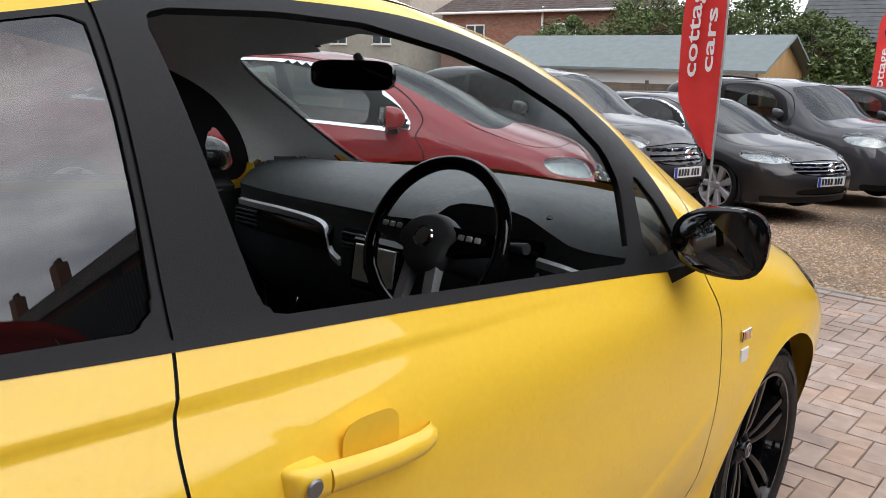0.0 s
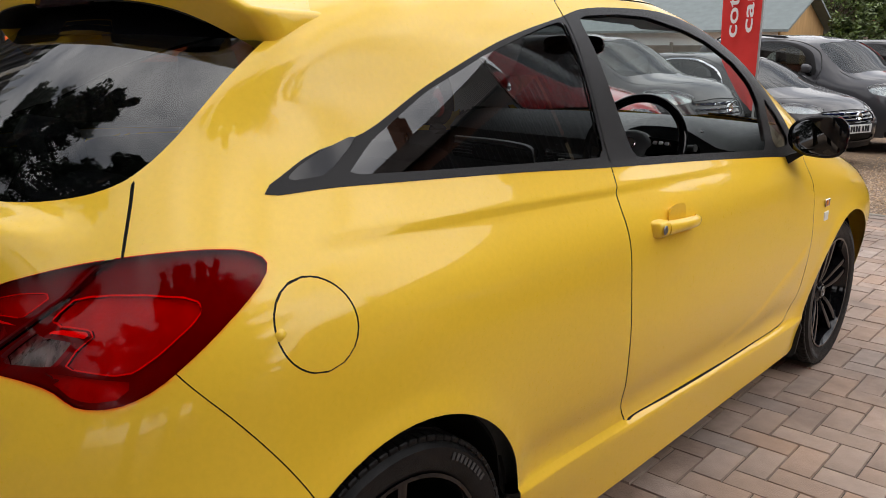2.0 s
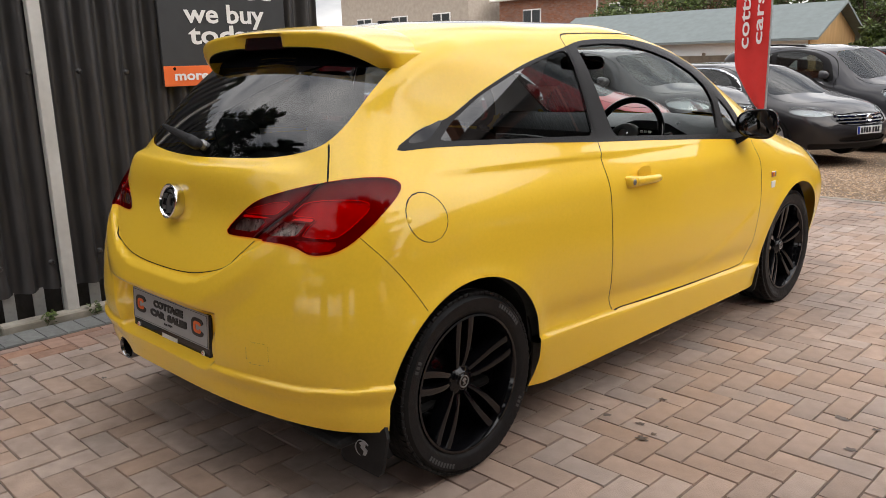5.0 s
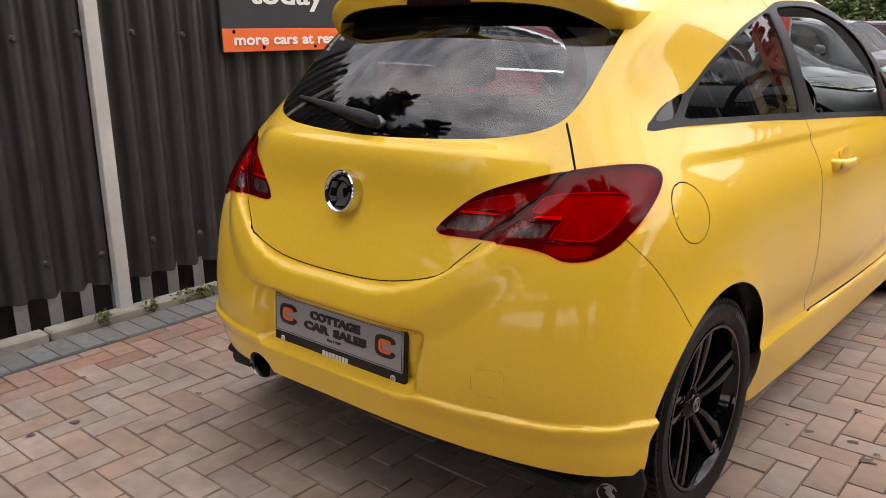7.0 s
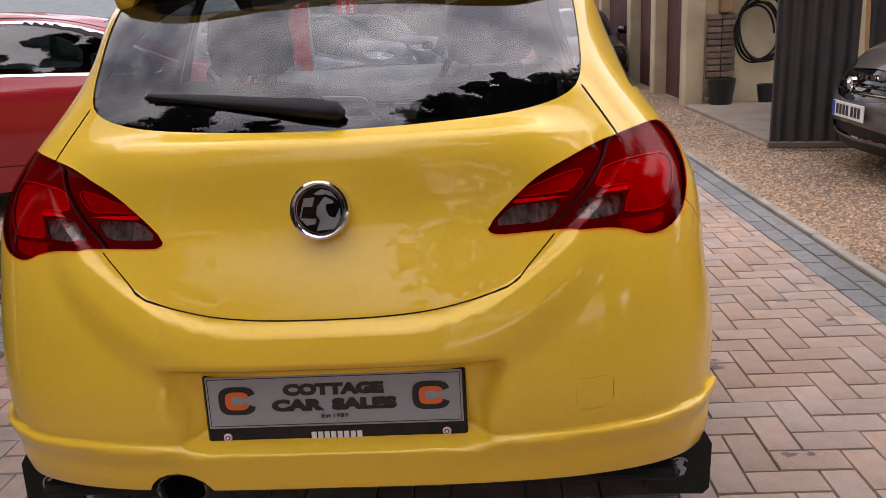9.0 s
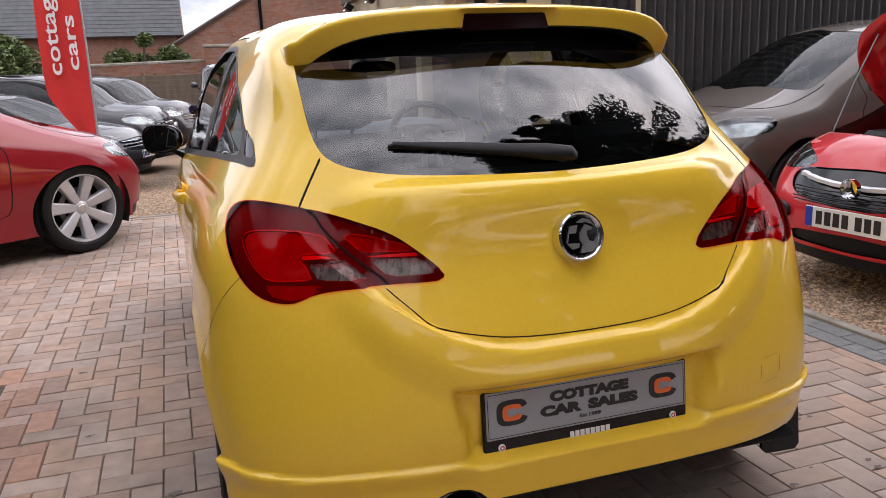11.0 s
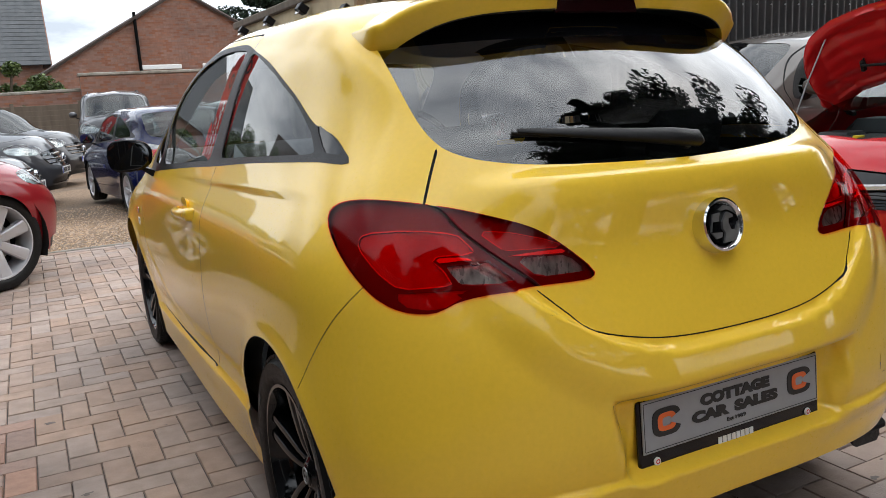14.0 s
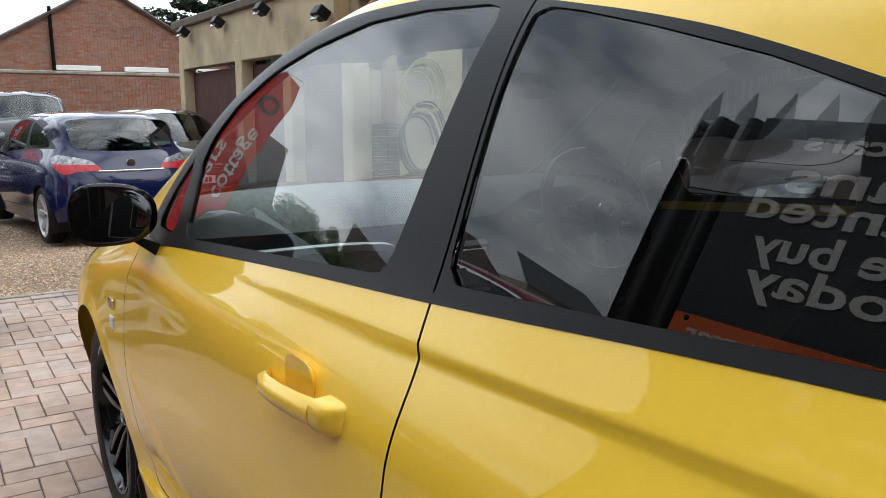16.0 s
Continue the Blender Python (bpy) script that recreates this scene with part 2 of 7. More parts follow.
# ---- shapes ----
class Shape:
    """Collects vertices and faces, and turns them into one mesh object."""

    def __init__(self):
        self.v, self.f = [], []

    def add(self, verts, faces):
        o = len(self.v)
        self.v += [tuple(p) for p in verts]
        self.f += [tuple(i + o for i in f) for f in faces]
        return self

    def box(self, size, at=(0, 0, 0), c=0.0, turn=(0, 0, 0)):
        """A box of that size with chamfered edges, its middle at that place."""
        h = [s / 2 for s in size]
        c = min(c, *(x * 0.98 for x in h))
        verts, ids = [], {}
        signs = [(i, j, k) for i in (-1, 1) for j in (-1, 1) for k in (-1, 1)]
        for s in signs:
            for axis in range(3):
                ids[s, axis] = len(verts)
                verts.append([s[a] * (h[a] - (0 if a == axis else c)) for a in range(3)])
        faces = []
        for axis in range(3):
            p, q = (axis + 1) % 3, (axis + 2) % 3
            for d in (-1, 1):
                ring = []
                for sp, sq in ((-1, -1), (1, -1), (1, 1), (-1, 1)):
                    s = [0, 0, 0]
                    s[axis], s[p], s[q] = d, sp, sq
                    ring.append(ids[tuple(s), axis])
                faces.append(ring if d > 0 else ring[::-1])
            if c > 0:
                for sp in (-1, 1):
                    for sq in (-1, 1):
                        a, b = [0, 0, 0], [0, 0, 0]
                        a[axis], a[p], a[q] = -1, sp, sq
                        b[axis], b[p], b[q] = 1, sp, sq
                        ring = [ids[tuple(a), p], ids[tuple(b), p], ids[tuple(b), q], ids[tuple(a), q]]
                        faces.append(ring if sp * sq < 0 else ring[::-1])
        if c > 0:
            for s in signs:
                ring = [ids[s, a] for a in range(3)]
                faces.append(ring if s[0] * s[1] * s[2] > 0 else ring[::-1])
        m = pose(*at, *turn)
        return self.add([m @ Vector(p) for p in verts], faces)

    def lathe(self, profile, n=32, axis="x", at=(0, 0, 0), arc=360.0, start=0.0):
        """Turns (radius, along) points about an axis."""
        closed = arc >= 359.9
        k = n if closed else n + 1
        verts, m = [], len(profile)
        for i in range(k):
            a = radians(start + arc * i / n)
            for r, x in profile:
                p = (x, r * math.cos(a), r * math.sin(a))
                p = {"x": p, "y": (p[2], p[0], p[1]), "z": (p[1], p[2], p[0])}[axis]
                verts.append((p[0] + at[0], p[1] + at[1], p[2] + at[2]))
        faces = []
        for i in range(n):
            for j in range(m - 1):
                a, b = i * m + j, ((i + 1) % k) * m + j
                faces.append((a, a + 1, b + 1, b))
        return self.add(verts, faces)

    def tube(self, points, radius, n=8, closed=False):
        """A round bar along points; radius may be a list."""
        pts = [Vector(p) for p in points]
        k = len(pts)
        verts, faces, up = [], [], Vector((0.31, 0.2, 0.93))
        for i, p in enumerate(pts):
            a, b = (pts[i - 1], pts[(i + 1) % k]) if closed else (pts[max(i - 1, 0)], pts[min(i + 1, k - 1)])
            d = (b - a).normalized()
            s = d.cross(up).normalized()
            w = s.cross(d)
            r = radius[i] if isinstance(radius, (list, tuple)) else radius
            for j in range(n):
                g = 2 * math.pi * j / n
                verts.append(p + s * (r * math.cos(g)) + w * (r * math.sin(g)))
        for i in range(k if closed else k - 1):
            for j in range(n):
                a, b, c, d = i * n + j, i * n + (j + 1) % n, ((i + 1) % k) * n + (j + 1) % n, ((i + 1) % k) * n + j
                faces.append((a, b, c, d))
        if not closed:
            faces += [tuple(range(n))[::-1], tuple(range((k - 1) * n, k * n))]
        return self.add(verts, faces)

    def prism(self, outline, depth, m=None):
        """A flat outline in x and z, with that depth along y, placed by m."""
        n = len(outline)
        verts = [Vector((x, s * depth / 2, z)) for s in (-1, 1) for x, z in outline]
        faces = [tuple(range(n)), tuple(range(n, 2 * n))[::-1]] + [(i, i + n, (i + 1) % n + n, (i + 1) % n) for i in range(n)]
        return self.add([(m @ p) if m else p for p in verts], faces)

    def loft(self, rings, closed=True, caps=True):
        k = len(rings[0])
        verts = [p for r in rings for p in r]
        faces = []
        for i in range(len(rings) - 1):
            for j in range(k if closed else k - 1):
                faces.append((i * k + j, i * k + (j + 1) % k, (i + 1) * k + (j + 1) % k, (i + 1) * k + j))
        if caps and closed:
            faces += [tuple(range(k))[::-1], tuple(range((len(rings) - 1) * k, len(rings) * k))]
        return self.add(verts, faces)

    def to(self, name, mat, parent=None, smooth=30.0, label=""):
        me = bpy.data.meshes.new(name)
        me.from_pydata(self.v, [], self.f)
        fix = bmesh.new()
        fix.from_mesh(me)
        if len(fix.faces) < 20000:
            bmesh.ops.recalc_face_normals(fix, faces=fix.faces)
        fix.to_mesh(me)
        fix.free()
        me.materials.append(mat)
        if smooth:
            me.polygons.foreach_set("use_smooth", [True] * len(me.polygons))
            me.set_sharp_from_angle(angle=radians(smooth))
        ob = new(name, me)
        if parent:
            ob.parent = parent
        if label:
            ob["label"] = label
        return ob


def holder(name, m, label, category, group="", kind=""):
    ob = new(name)
    ob.empty_display_size = 0.1
    ob.matrix_basis = m
    return tagged(ob, label, category, group, kind)


def lettering(name, body, size, m, mat, parent=None, width=0.0, bold=0.0, depth=0.001):
    """Words in the built-in font as a mesh, standing in x and z of the pose m, centred."""
    cu = bpy.data.curves.new(name, "FONT")
    cu.body, cu.size, cu.align_x, cu.align_y, cu.extrude, cu.offset = body, size, "CENTER", "CENTER", depth, bold
    cu.resolution_u = 3
    tmp = new(name, cu)
    me = bpy.data.meshes.new_from_object(tmp)
    bpy.data.objects.remove(tmp)
    xs = [v.co.x for v in me.vertices]
    k = width / (max(xs) - min(xs)) if width else 1.0
    turn = m @ pose(0, 0, 0, 90, 0, 0) @ Matrix.Diagonal((k, 1, 1, 1))
    me.transform(turn)
    me.materials.clear()
    me.materials.append(mat)
    ob = new(name, me)
    if parent:
        ob.parent = parent
    return ob


def words(name, body, size, m, mat, parent=None, width=0.0, bold=0.0):
    """A line of several words, each a mesh of its own, centred on m and that wide."""
    parts = [lettering(name, w, size, Matrix(), mat, parent, 0.0, bold) for w in body.split()]
    spans = [(min(v.co.x for v in o.data.vertices), max(v.co.x for v in o.data.vertices)) for o in parts]
    total = sum(b - a for a, b in spans) + 0.32 * size * (len(parts) - 1)
    k = width / total if width else 1.0
    at = -total * k / 2
    for o, (a, b) in zip(parts, spans):
        o.data.transform(m @ Matrix.Translation((at - a * k, 0, 0)) @ Matrix.Diagonal((k, 1, 1, 1)))
        at += (b - a + 0.32 * size) * k


def curve_through(points, per=8, closed=False):
    """A smooth line through 2D points (Catmull-Rom)."""
    p = np.array(points, float)
    n = len(p)
    out = []
    for i in range(n if closed else n - 1):
        if closed:
            a, b, c, d = p[i - 1], p[i], p[(i + 1) % n], p[(i + 2) % n]
        else:
            a, b, c, d = p[max(i - 1, 0)], p[i], p[i + 1], p[min(i + 2, n - 1)]
        for t in np.arange(per) / per:
            out.append(0.5 * (2 * b + (c - a) * t + (2 * a - 5 * b + 4 * c - d) * t ** 2 + (3 * b - a - 3 * c + d) * t ** 3))
    if not closed:
        out.append(p[-1])
    return np.array(out)


def step(x, a, b):
    t = np.clip((x - a) / (b - a), 0, 1)
    return t * t * (3 - 2 * t)


# ---- car body ----
def cardinal(n):
    """Second-derivative matrix of the natural cubic spline on n even knots."""
    a, b = np.eye(n), np.zeros((n, n))
    for i in range(1, n - 1):
        a[i, i - 1:i + 2] = 1, 4, 1
        b[i, i - 1:i + 2] = 6, -12, 6
    return np.linalg.solve(a, b)


def spline_weights(u, n):
    d, e = cardinal(n), np.eye(n)
    i = np.clip(np.floor(u).astype(int), 0, n - 2)
    t = (u - i)[:, None]
    s = 1 - t
    return s * e[i] + t * e[i + 1] + (s ** 3 - s) / 6 * d[i] + (t ** 3 - t) / 6 * d[i + 1]


class Surface:
    """A smooth half of a car body through rows of section points, from the rear's middle round to the front's middle."""

    def __init__(self, rows, detail=None):
        c = np.array(rows, float)
        m = np.array((-1, 1, 1))
        c = np.concatenate([c[:, 3:0:-1] * m, c, c[:, -2:-5:-1] * m], axis=1)
        c = np.concatenate([c, c[-2:-4:-1] * m], axis=0)
        self.c, self.detail = c, detail
        self.nu, self.nv = c.shape[1] - 6, c.shape[0] - 2

    def plain(self, u, v):
        wu, wv = spline_weights(u + 3, self.c.shape[1]), spline_weights(v, self.c.shape[0])
        return np.einsum("nv,nu,vuk->nk", wv, wu, self.c, optimize=True)

    def normal_of(self, f, u, v, h=0.02):
        du = f(u + h, v) - f(u - h, v)
        dv = f(u, np.minimum(v + h, self.nv - 1 + .5)) - f(u, np.maximum(v - h, 0))
        n = np.cross(du, dv)
        return n / np.maximum(np.linalg.norm(n, axis=1), 1e-9)[:, None]

    def at(self, u, v):
        p = self.plain(u, v)
        if self.detail is None:
            return p
        return p + self.normal_of(self.plain, u, v) * self.detail(p)[:, None]

    def normal(self, u, v):
        return self.normal_of(self.at, u, v)


CORSA = [
    # lower edge
    [(0, -.605, .325), (.38, -.585, .318), (.67, -.475, .285), (.81, -.24, .255), (.79, .35, .185), (.80, .85, .18), (.80, 1.5, .175), (.80, 2.1, .17), (.79, 2.62, .18), (.70, 3.08, .19), (.42, 3.28, .2), (0, 3.34, .2)],
    # skirt crease
    [(0, -.63, .455), (.38, -.618, .445), (.695, -.505, .42), (.838, -.22, .385), (.825, .35, .36), (.82, .85, .345), (.82, 1.5, .33), (.82, 2.1, .315), (.82, 2.62, .33), (.735, 3.09, .34), (.44, 3.31, .34), (0, 3.37, .34)],
    # widest
    [(0, -.635, .56), (.38, -.618, .56), (.70, -.495, .575), (.848, -.2, .56), (.845, .35, .56), (.85, .85, .56), (.85, 1.5, .55), (.855, 2.1, .55), (.86, 2.62, .55), (.765, 3.09, .53), (.45, 3.31, .52), (0, 3.38, .52)],
    # bumper ledge
    [(0, -.60, .70), (.38, -.583, .71), (.68, -.475, .73), (.83, -.2, .72), (.845, .35, .71), (.85, .85, .71), (.852, 1.5, .70), (.855, 2.1, .70), (.85, 2.62, .71), (.75, 3.02, .69), (.43, 3.20, .69), (0, 3.26, .69)],
    # shoulder
    [(0, -.517, .88), (.38, -.497, .89), (.655, -.405, .90), (.797, -.17, .90), (.82, .35, .89), (.832, .85, .88), (.84, 1.5, .86), (.84, 2.1, .83), (.80, 2.55, .83), (.63, 2.85, .85), (.35, 2.98, .87), (0, 3.02, .875)],
    # waist
    [(0, -.43, 1.045), (.33, -.397, 1.05), (.55, -.30, 1.075), (.68, -.10, 1.07), (.735, .35, 1.05), (.758, .85, 1.02), (.778, 1.5, .985), (.79, 2.1, .95), (.67, 2.34, .985), (.46, 2.45, 1.0), (.24, 2.50, 1.008), (0, 2.52, 1.01)],
    # glass middle
    [(0, -.272, 1.22), (.32, -.24, 1.22), (.545, -.145, 1.222), (.633, .08, 1.225), (.665, .42, 1.23), (.68, .85, 1.215), (.695, 1.40, 1.215), (.698, 1.84, 1.165), (.575, 2.03, 1.18), (.42, 2.13, 1.195), (.22, 2.19, 1.20), (0, 2.21, 1.20)],
    # roof edge
    [(0, -.06, 1.395), (.31, -.03, 1.385), (.525, .03, 1.345), (.572, .2, 1.368), (.57, .5, 1.395), (.58, .85, 1.395), (.592, 1.2, 1.402), (.60, 1.53, 1.348), (.48, 1.69, 1.362), (.35, 1.76, 1.375), (.18, 1.80, 1.382), (0, 1.81, 1.382)],
    # inner roof
    [(0, .12, 1.44), (.2, .14, 1.44), (.33, .2, 1.438), (.36, .32, 1.448), (.37, .55, 1.46), (.375, .85, 1.46), (.375, 1.17, 1.457), (.36, 1.40, 1.43), (.29, 1.50, 1.43), (.2, 1.56, 1.432), (.1, 1.58, 1.434), (0, 1.59, 1.434)],
    # roof middle
    [(0, y, z) for y, z in ((.35, 1.468), (.37, 1.468), (.4, 1.469), (.48, 1.471), (.62, 1.475), (.85, 1.478), (1.08, 1.476), (1.25, 1.472), (1.34, 1.467), (1.38, 1.465), (1.4, 1.464), (1.4, 1.464))],
]


def rear_ledge(x):
    """Height of the step above the rear skirt, lower under the plate."""
    return 0.417 + (0.033 - 0.05 * x) * step(x, 0.22, 0.42)


def body_detail(p):
    """Relief of the panels: sill skirt, bumper ledge, plate recess, shoulder crease and arch lips."""
    x, y, z = np.abs(p[:, 0]), p[:, 1], p[:, 2]
    d = np.zeros(len(p))
    rear = step(-y, 0.15, 0.32)
    side = step(y, 0.28, 0.42) * (1 - step(y, 2.05, 2.2))
    skirt = 0.389 - 0.045 * y
    d += 0.016 * side * step(skirt - z, -0.003, 0.006)
    d -= 0.010 * side * np.exp(-((z - skirt - 0.05) / 0.05) ** 2)
    sickle = 0.385 + 0.24 * np.clip((y - 1.25) / 0.8, 0, 1.1) ** 2
    d += 0.0035 * step(sickle - z, -0.012, 0.016) * (1 - step(sickle - z, 0.03, 0.14)) * step(y, 1.2, 1.6) * (1 - step(y, 1.98, 2.06))
    d += 0.017 * rear * step(rear_ledge(x) - z, -0.003, 0.005)
    d -= 0.007 * rear * np.exp(-((rear_ledge(x) - z - 0.055) / 0.03) ** 2) * step(x, 0.2, 0.4)
    recess = (1 - step(x - 0.22 * (z - 0.43), 0.285, 0.322)) * step(z, 0.412, 0.428) * (1 - step(z, 0.575, 0.60))
    d -= 0.052 * rear * recess
    lip = 0.684 + 1.28 * np.maximum(0, x - 0.15) ** 2
    d += 0.018 * rear * step(lip - z, 0.004, 0.026) * (1 - step(x, 0.46, 0.64)) * (1 - step(lip - z, 0.07, 0.18))
    d += 0.048 * rear * np.exp(-((z - 0.985) / np.where(z < 0.985, 0.09, 0.036)) ** 2) * (1 - step(x, 0.36, 0.57))
    d += 0.022 * rear * np.clip(1 - ((z - 1.21) / 0.18) ** 2, 0, 1) * np.clip(1 - (x / 0.56) ** 2, 0, 1)
    d += 0.004 * np.clip(1 - ((z - 1.19) / 0.17) ** 2, 0, 1) * step(y, -0.2, 0.9) * (1 - step(y, 1.7, 1.95)) * step(x, 0.45, 0.56)
    zs = 0.985 - 0.028 * y
    along = step(y, -0.22, 0.15) * (1 - step(y, 0.6, 1.7))
    d -= 0.0075 * along * step(zs - z, -0.006, 0.010) * (1 - step(zs - z, 0.012, 0.135))
    for hub in (0.0, 2.51):
        r = np.hypot(y - hub, z - 0.305)
        d += 0.006 * np.exp(-((r - 0.355) / 0.030) ** 2) * step(x, 0.6, 0.7) * step(z, 0.2, 0.3)
    return d


def pane_normals(v, n, axis):
    """Normals of the even, gently bowed sheet that lies nearest to a pane's points."""
    x, y, z = v.T
    if axis in ("side", "door", "flank"):
        a, b, q = y - y.mean(), z - z.mean(), x
        k = np.linalg.lstsq(np.stack([np.ones_like(a), a, b, a * a, a * b, b * b], 1), q, rcond=None)[0]
        m = np.stack([np.ones_like(a), -(k[1] + 2 * k[3] * a + k[4] * b), -(k[2] + k[4] * a + 2 * k[5] * b)], 1)
        m *= np.sign(n[:, 0].mean())
        if axis == "side":
            m[:, 2] -= 0.105
        if axis == "door":
            m[:, 1] += 0.075 * step(y, 0.8, 1.15)
    else:
        a, b, q = x, z - z.mean(), y
        k = np.linalg.lstsq(np.stack([np.ones_like(a), a * a, b, b * b, a * a * b], 1), q, rcond=None)[0]
        m = np.stack([-(2 * k[1] * a + 2 * k[4] * a * b), np.ones_like(a), -(k[2] + 2 * k[3] * b + k[4] * a * a)], 1)
        m *= np.sign(n[:, 1].mean())
    return m / np.linalg.norm(m, axis=1)[:, None]


class Skin:
    """The body's surface as triangles that are cut along the outlines of its panels, panes, lamps and joints."""
    PLANES = dict(side=lambda p, u, v: p[:, 1:3], rear=lambda p, u, v: p[:, [0, 2]], top=lambda p, u, v: p[:, :2],
                  diag=lambda p, u, v: np.stack([(p[:, 0] + p[:, 1]) / math.sqrt(2), p[:, 2]], 1), net=lambda p, u, v: np.stack([u, v], 1))

    def __init__(self, surface, per_u, per_v):
        self.s = surface
        nu, nv = (surface.nu - 1) * per_u + 1, (surface.nv - 1) * per_v + 1
        v, u = np.meshgrid(np.linspace(0, surface.nv - 1, nv), np.linspace(0, surface.nu - 1, nu), indexing="ij")
        self.u, self.v = u.ravel(), v.ravel()
        i = (np.arange(nv - 1)[:, None] * nu + np.arange(nu - 1)).ravel()
        self.t = np.concatenate([np.stack([i, i + 1, i + nu + 1], 1), np.stack([i, i + nu + 1, i + nu], 1)])
        self.p = surface.at(self.u, self.v)
        self.names = ["body"]
        self.tag = np.zeros(len(self.t), int)

    def code(self, name):
        if name not in self.names:
            self.names.append(name)
        return self.names.index(name)

    def field(self, plane, line, closed, window):
        """Signed distance of every vertex to a line in one of the planes; far away where it does not matter."""
        q = self.PLANES[plane](self.p, self.u, self.v)
        lo, hi = line.min(0) - 0.12, line.max(0) + 0.12
        u0, u1, v0, v1 = window
        use = np.where(((q > lo) & (q < hi)).all(1) & (self.u >= u0) & (self.u <= u1) & (self.v >= v0) & (self.v <= v1))[0]
        g = np.full(len(q), 9.0)
        if not len(use):
            return g
        a, b = (line, np.roll(line, -1, 0)) if closed else (line[:-1], line[1:])
        e = b - a
        w = q[use][:, None] - a[None]
        t = np.clip((w * e).sum(2) / np.maximum((e * e).sum(1), 1e-12), 0, 1)
        off = w - t[..., None] * e
        d2 = (off ** 2).sum(2)
        k = d2.argmin(1)
        r = np.arange(len(use))
        d = np.sqrt(d2[r, k])
        if closed:
            c1, c2 = a[None, :, 1] > q[use][:, None, 1], b[None, :, 1] > q[use][:, None, 1]
            xs = a[:, 0] + (q[use][:, None, 1] - a[:, 1]) * e[:, 0] / np.where(np.abs(e[:, 1]) < 1e-12, 1e-12, e[:, 1])
            inside = (((c1 != c2) & (q[use][:, None, 0] < xs)).sum(1) % 2) == 1
            sign = np.where(inside, -1.0, 1.0)
        else:
            sign = np.where(e[k, 0] * w[r, k, 1] - e[k, 1] * w[r, k, 0] >= 0, 1.0, -1.0)
        g[use] = d * sign
        return g

    def cut(self, g):
        """Splits the triangles where g passes through nought. Returns g for the old and new vertices."""
        g = np.where(np.abs(g) < 2e-5, 2e-5, g)
        s = g[self.t] > 0
        near = (np.abs(g[self.t]) < 8).all(1)
        mixed = np.where((s.any(1) & ~s.all(1)) & near)[0]
        if not len(mixed):
            return g
        made, nu, nv, fresh, tags = {}, [], [], [], []
        count = len(self.u)

        def middle(i, j):
            key = (i, j) if i < j else (j, i)
            if key not in made:
                t = g[i] / (g[i] - g[j])
                made[key] = count + len(nu)
                nu.append(self.u[i] + t * (self.u[j] - self.u[i]))
                nv.append(self.v[i] + t * (self.v[j] - self.v[i]))
            return made[key]

        for k in mixed:
            a, b, c = self.t[k]
            sa, sb, sc = s[k]
            if sb == sc:
                pass
            elif sa == sc:
                a, b, c = b, c, a
            else:
                a, b, c = c, a, b
            ab, ac = middle(a, b), middle(a, c)
            fresh += [(a, ab, ac), (ab, b, c), (ab, c, ac)]
            tags += [self.tag[k]] * 3
        keep = np.ones(len(self.t), bool)
        keep[mixed] = False
        self.t = np.concatenate([self.t[keep], np.array(fresh)])
        self.tag = np.concatenate([self.tag[keep], np.array(tags)])
        nu, nv = np.array(nu), np.array(nv)
        self.u, self.v = np.concatenate([self.u, nu]), np.concatenate([self.v, nv])
        self.p = np.concatenate([self.p, self.s.at(nu, nv)])
        return np.concatenate([g, np.zeros(len(nu))])

    def region(self, name, plane, points, window, smooth=True, only=None):
        line = curve_through(points, 8, True) if smooth else np.array(points, float)
        g = self.cut(self.field(plane, line, True, window))
        inside = (g[self.t].mean(1) < 0) & (g[self.t].max(1) < 1e-3)
        if only:
            inside &= np.isin(self.tag, [self.code(n) for n in only])
        self.tag[inside] = self.code(name)

    def joint(self, plane, points, window, wide=0.0022, closed=False, smooth=True, only=None, name="joint"):
        line = curve_through(points, 8, closed) if smooth else np.array(points, float)
        g = self.field(plane, line, closed, window)
        g = np.where(np.abs(g) > 0.045, 9.0, g)
        g = self.cut(g)
        g = self.field(plane, line, closed, window)
        g = self.cut(np.abs(g) - wide)
        g = np.abs(self.field(plane, line, closed, window)) - wide
        inside = (g[self.t].mean(1) < -1e-5) & (g[self.t].max(1) < max(2e-4, 0.8 * wide))
        if only:
            inside &= np.isin(self.tag, [self.code(n) for n in only])
        self.tag[inside] = self.code(name)

    def mesh(self, names, sides=(1, -1), push=0.0, morph=None, keep=None):
        """Vertices, normals and faces of the named pieces on one or both sides."""
        if not hasattr(self, "n") or len(self.n) != len(self.u):
            self.n = self.s.normal(self.u, self.v)
        pick = np.isin(self.tag, [self.names.index(n) for n in names if n in self.names])
        if keep is not None:
            pick &= keep(self.p[self.t].mean(1))
        t = self.t[pick]
        ids, back = np.unique(t, return_inverse=True)
        t = back.reshape(-1, 3)
        p, n = self.p[ids] + self.n[ids] * push, self.n[ids]
        if morph:
            h = 1e-3
            e1 = np.cross(n, np.where(np.abs(n[:, 2:3]) < 0.8, (0, 0, 1.0), (1.0, 0, 0)))
            e1 /= np.linalg.norm(e1, axis=1)[:, None]
            e2 = np.cross(n, e1)
            q = morph(p)
            n = np.cross(morph(p + e1 * h) - q, morph(p + e2 * h) - q)
            n /= np.maximum(np.linalg.norm(n, axis=1), 1e-12)[:, None]
            p = q
        vs, ns, ts = [], [], []
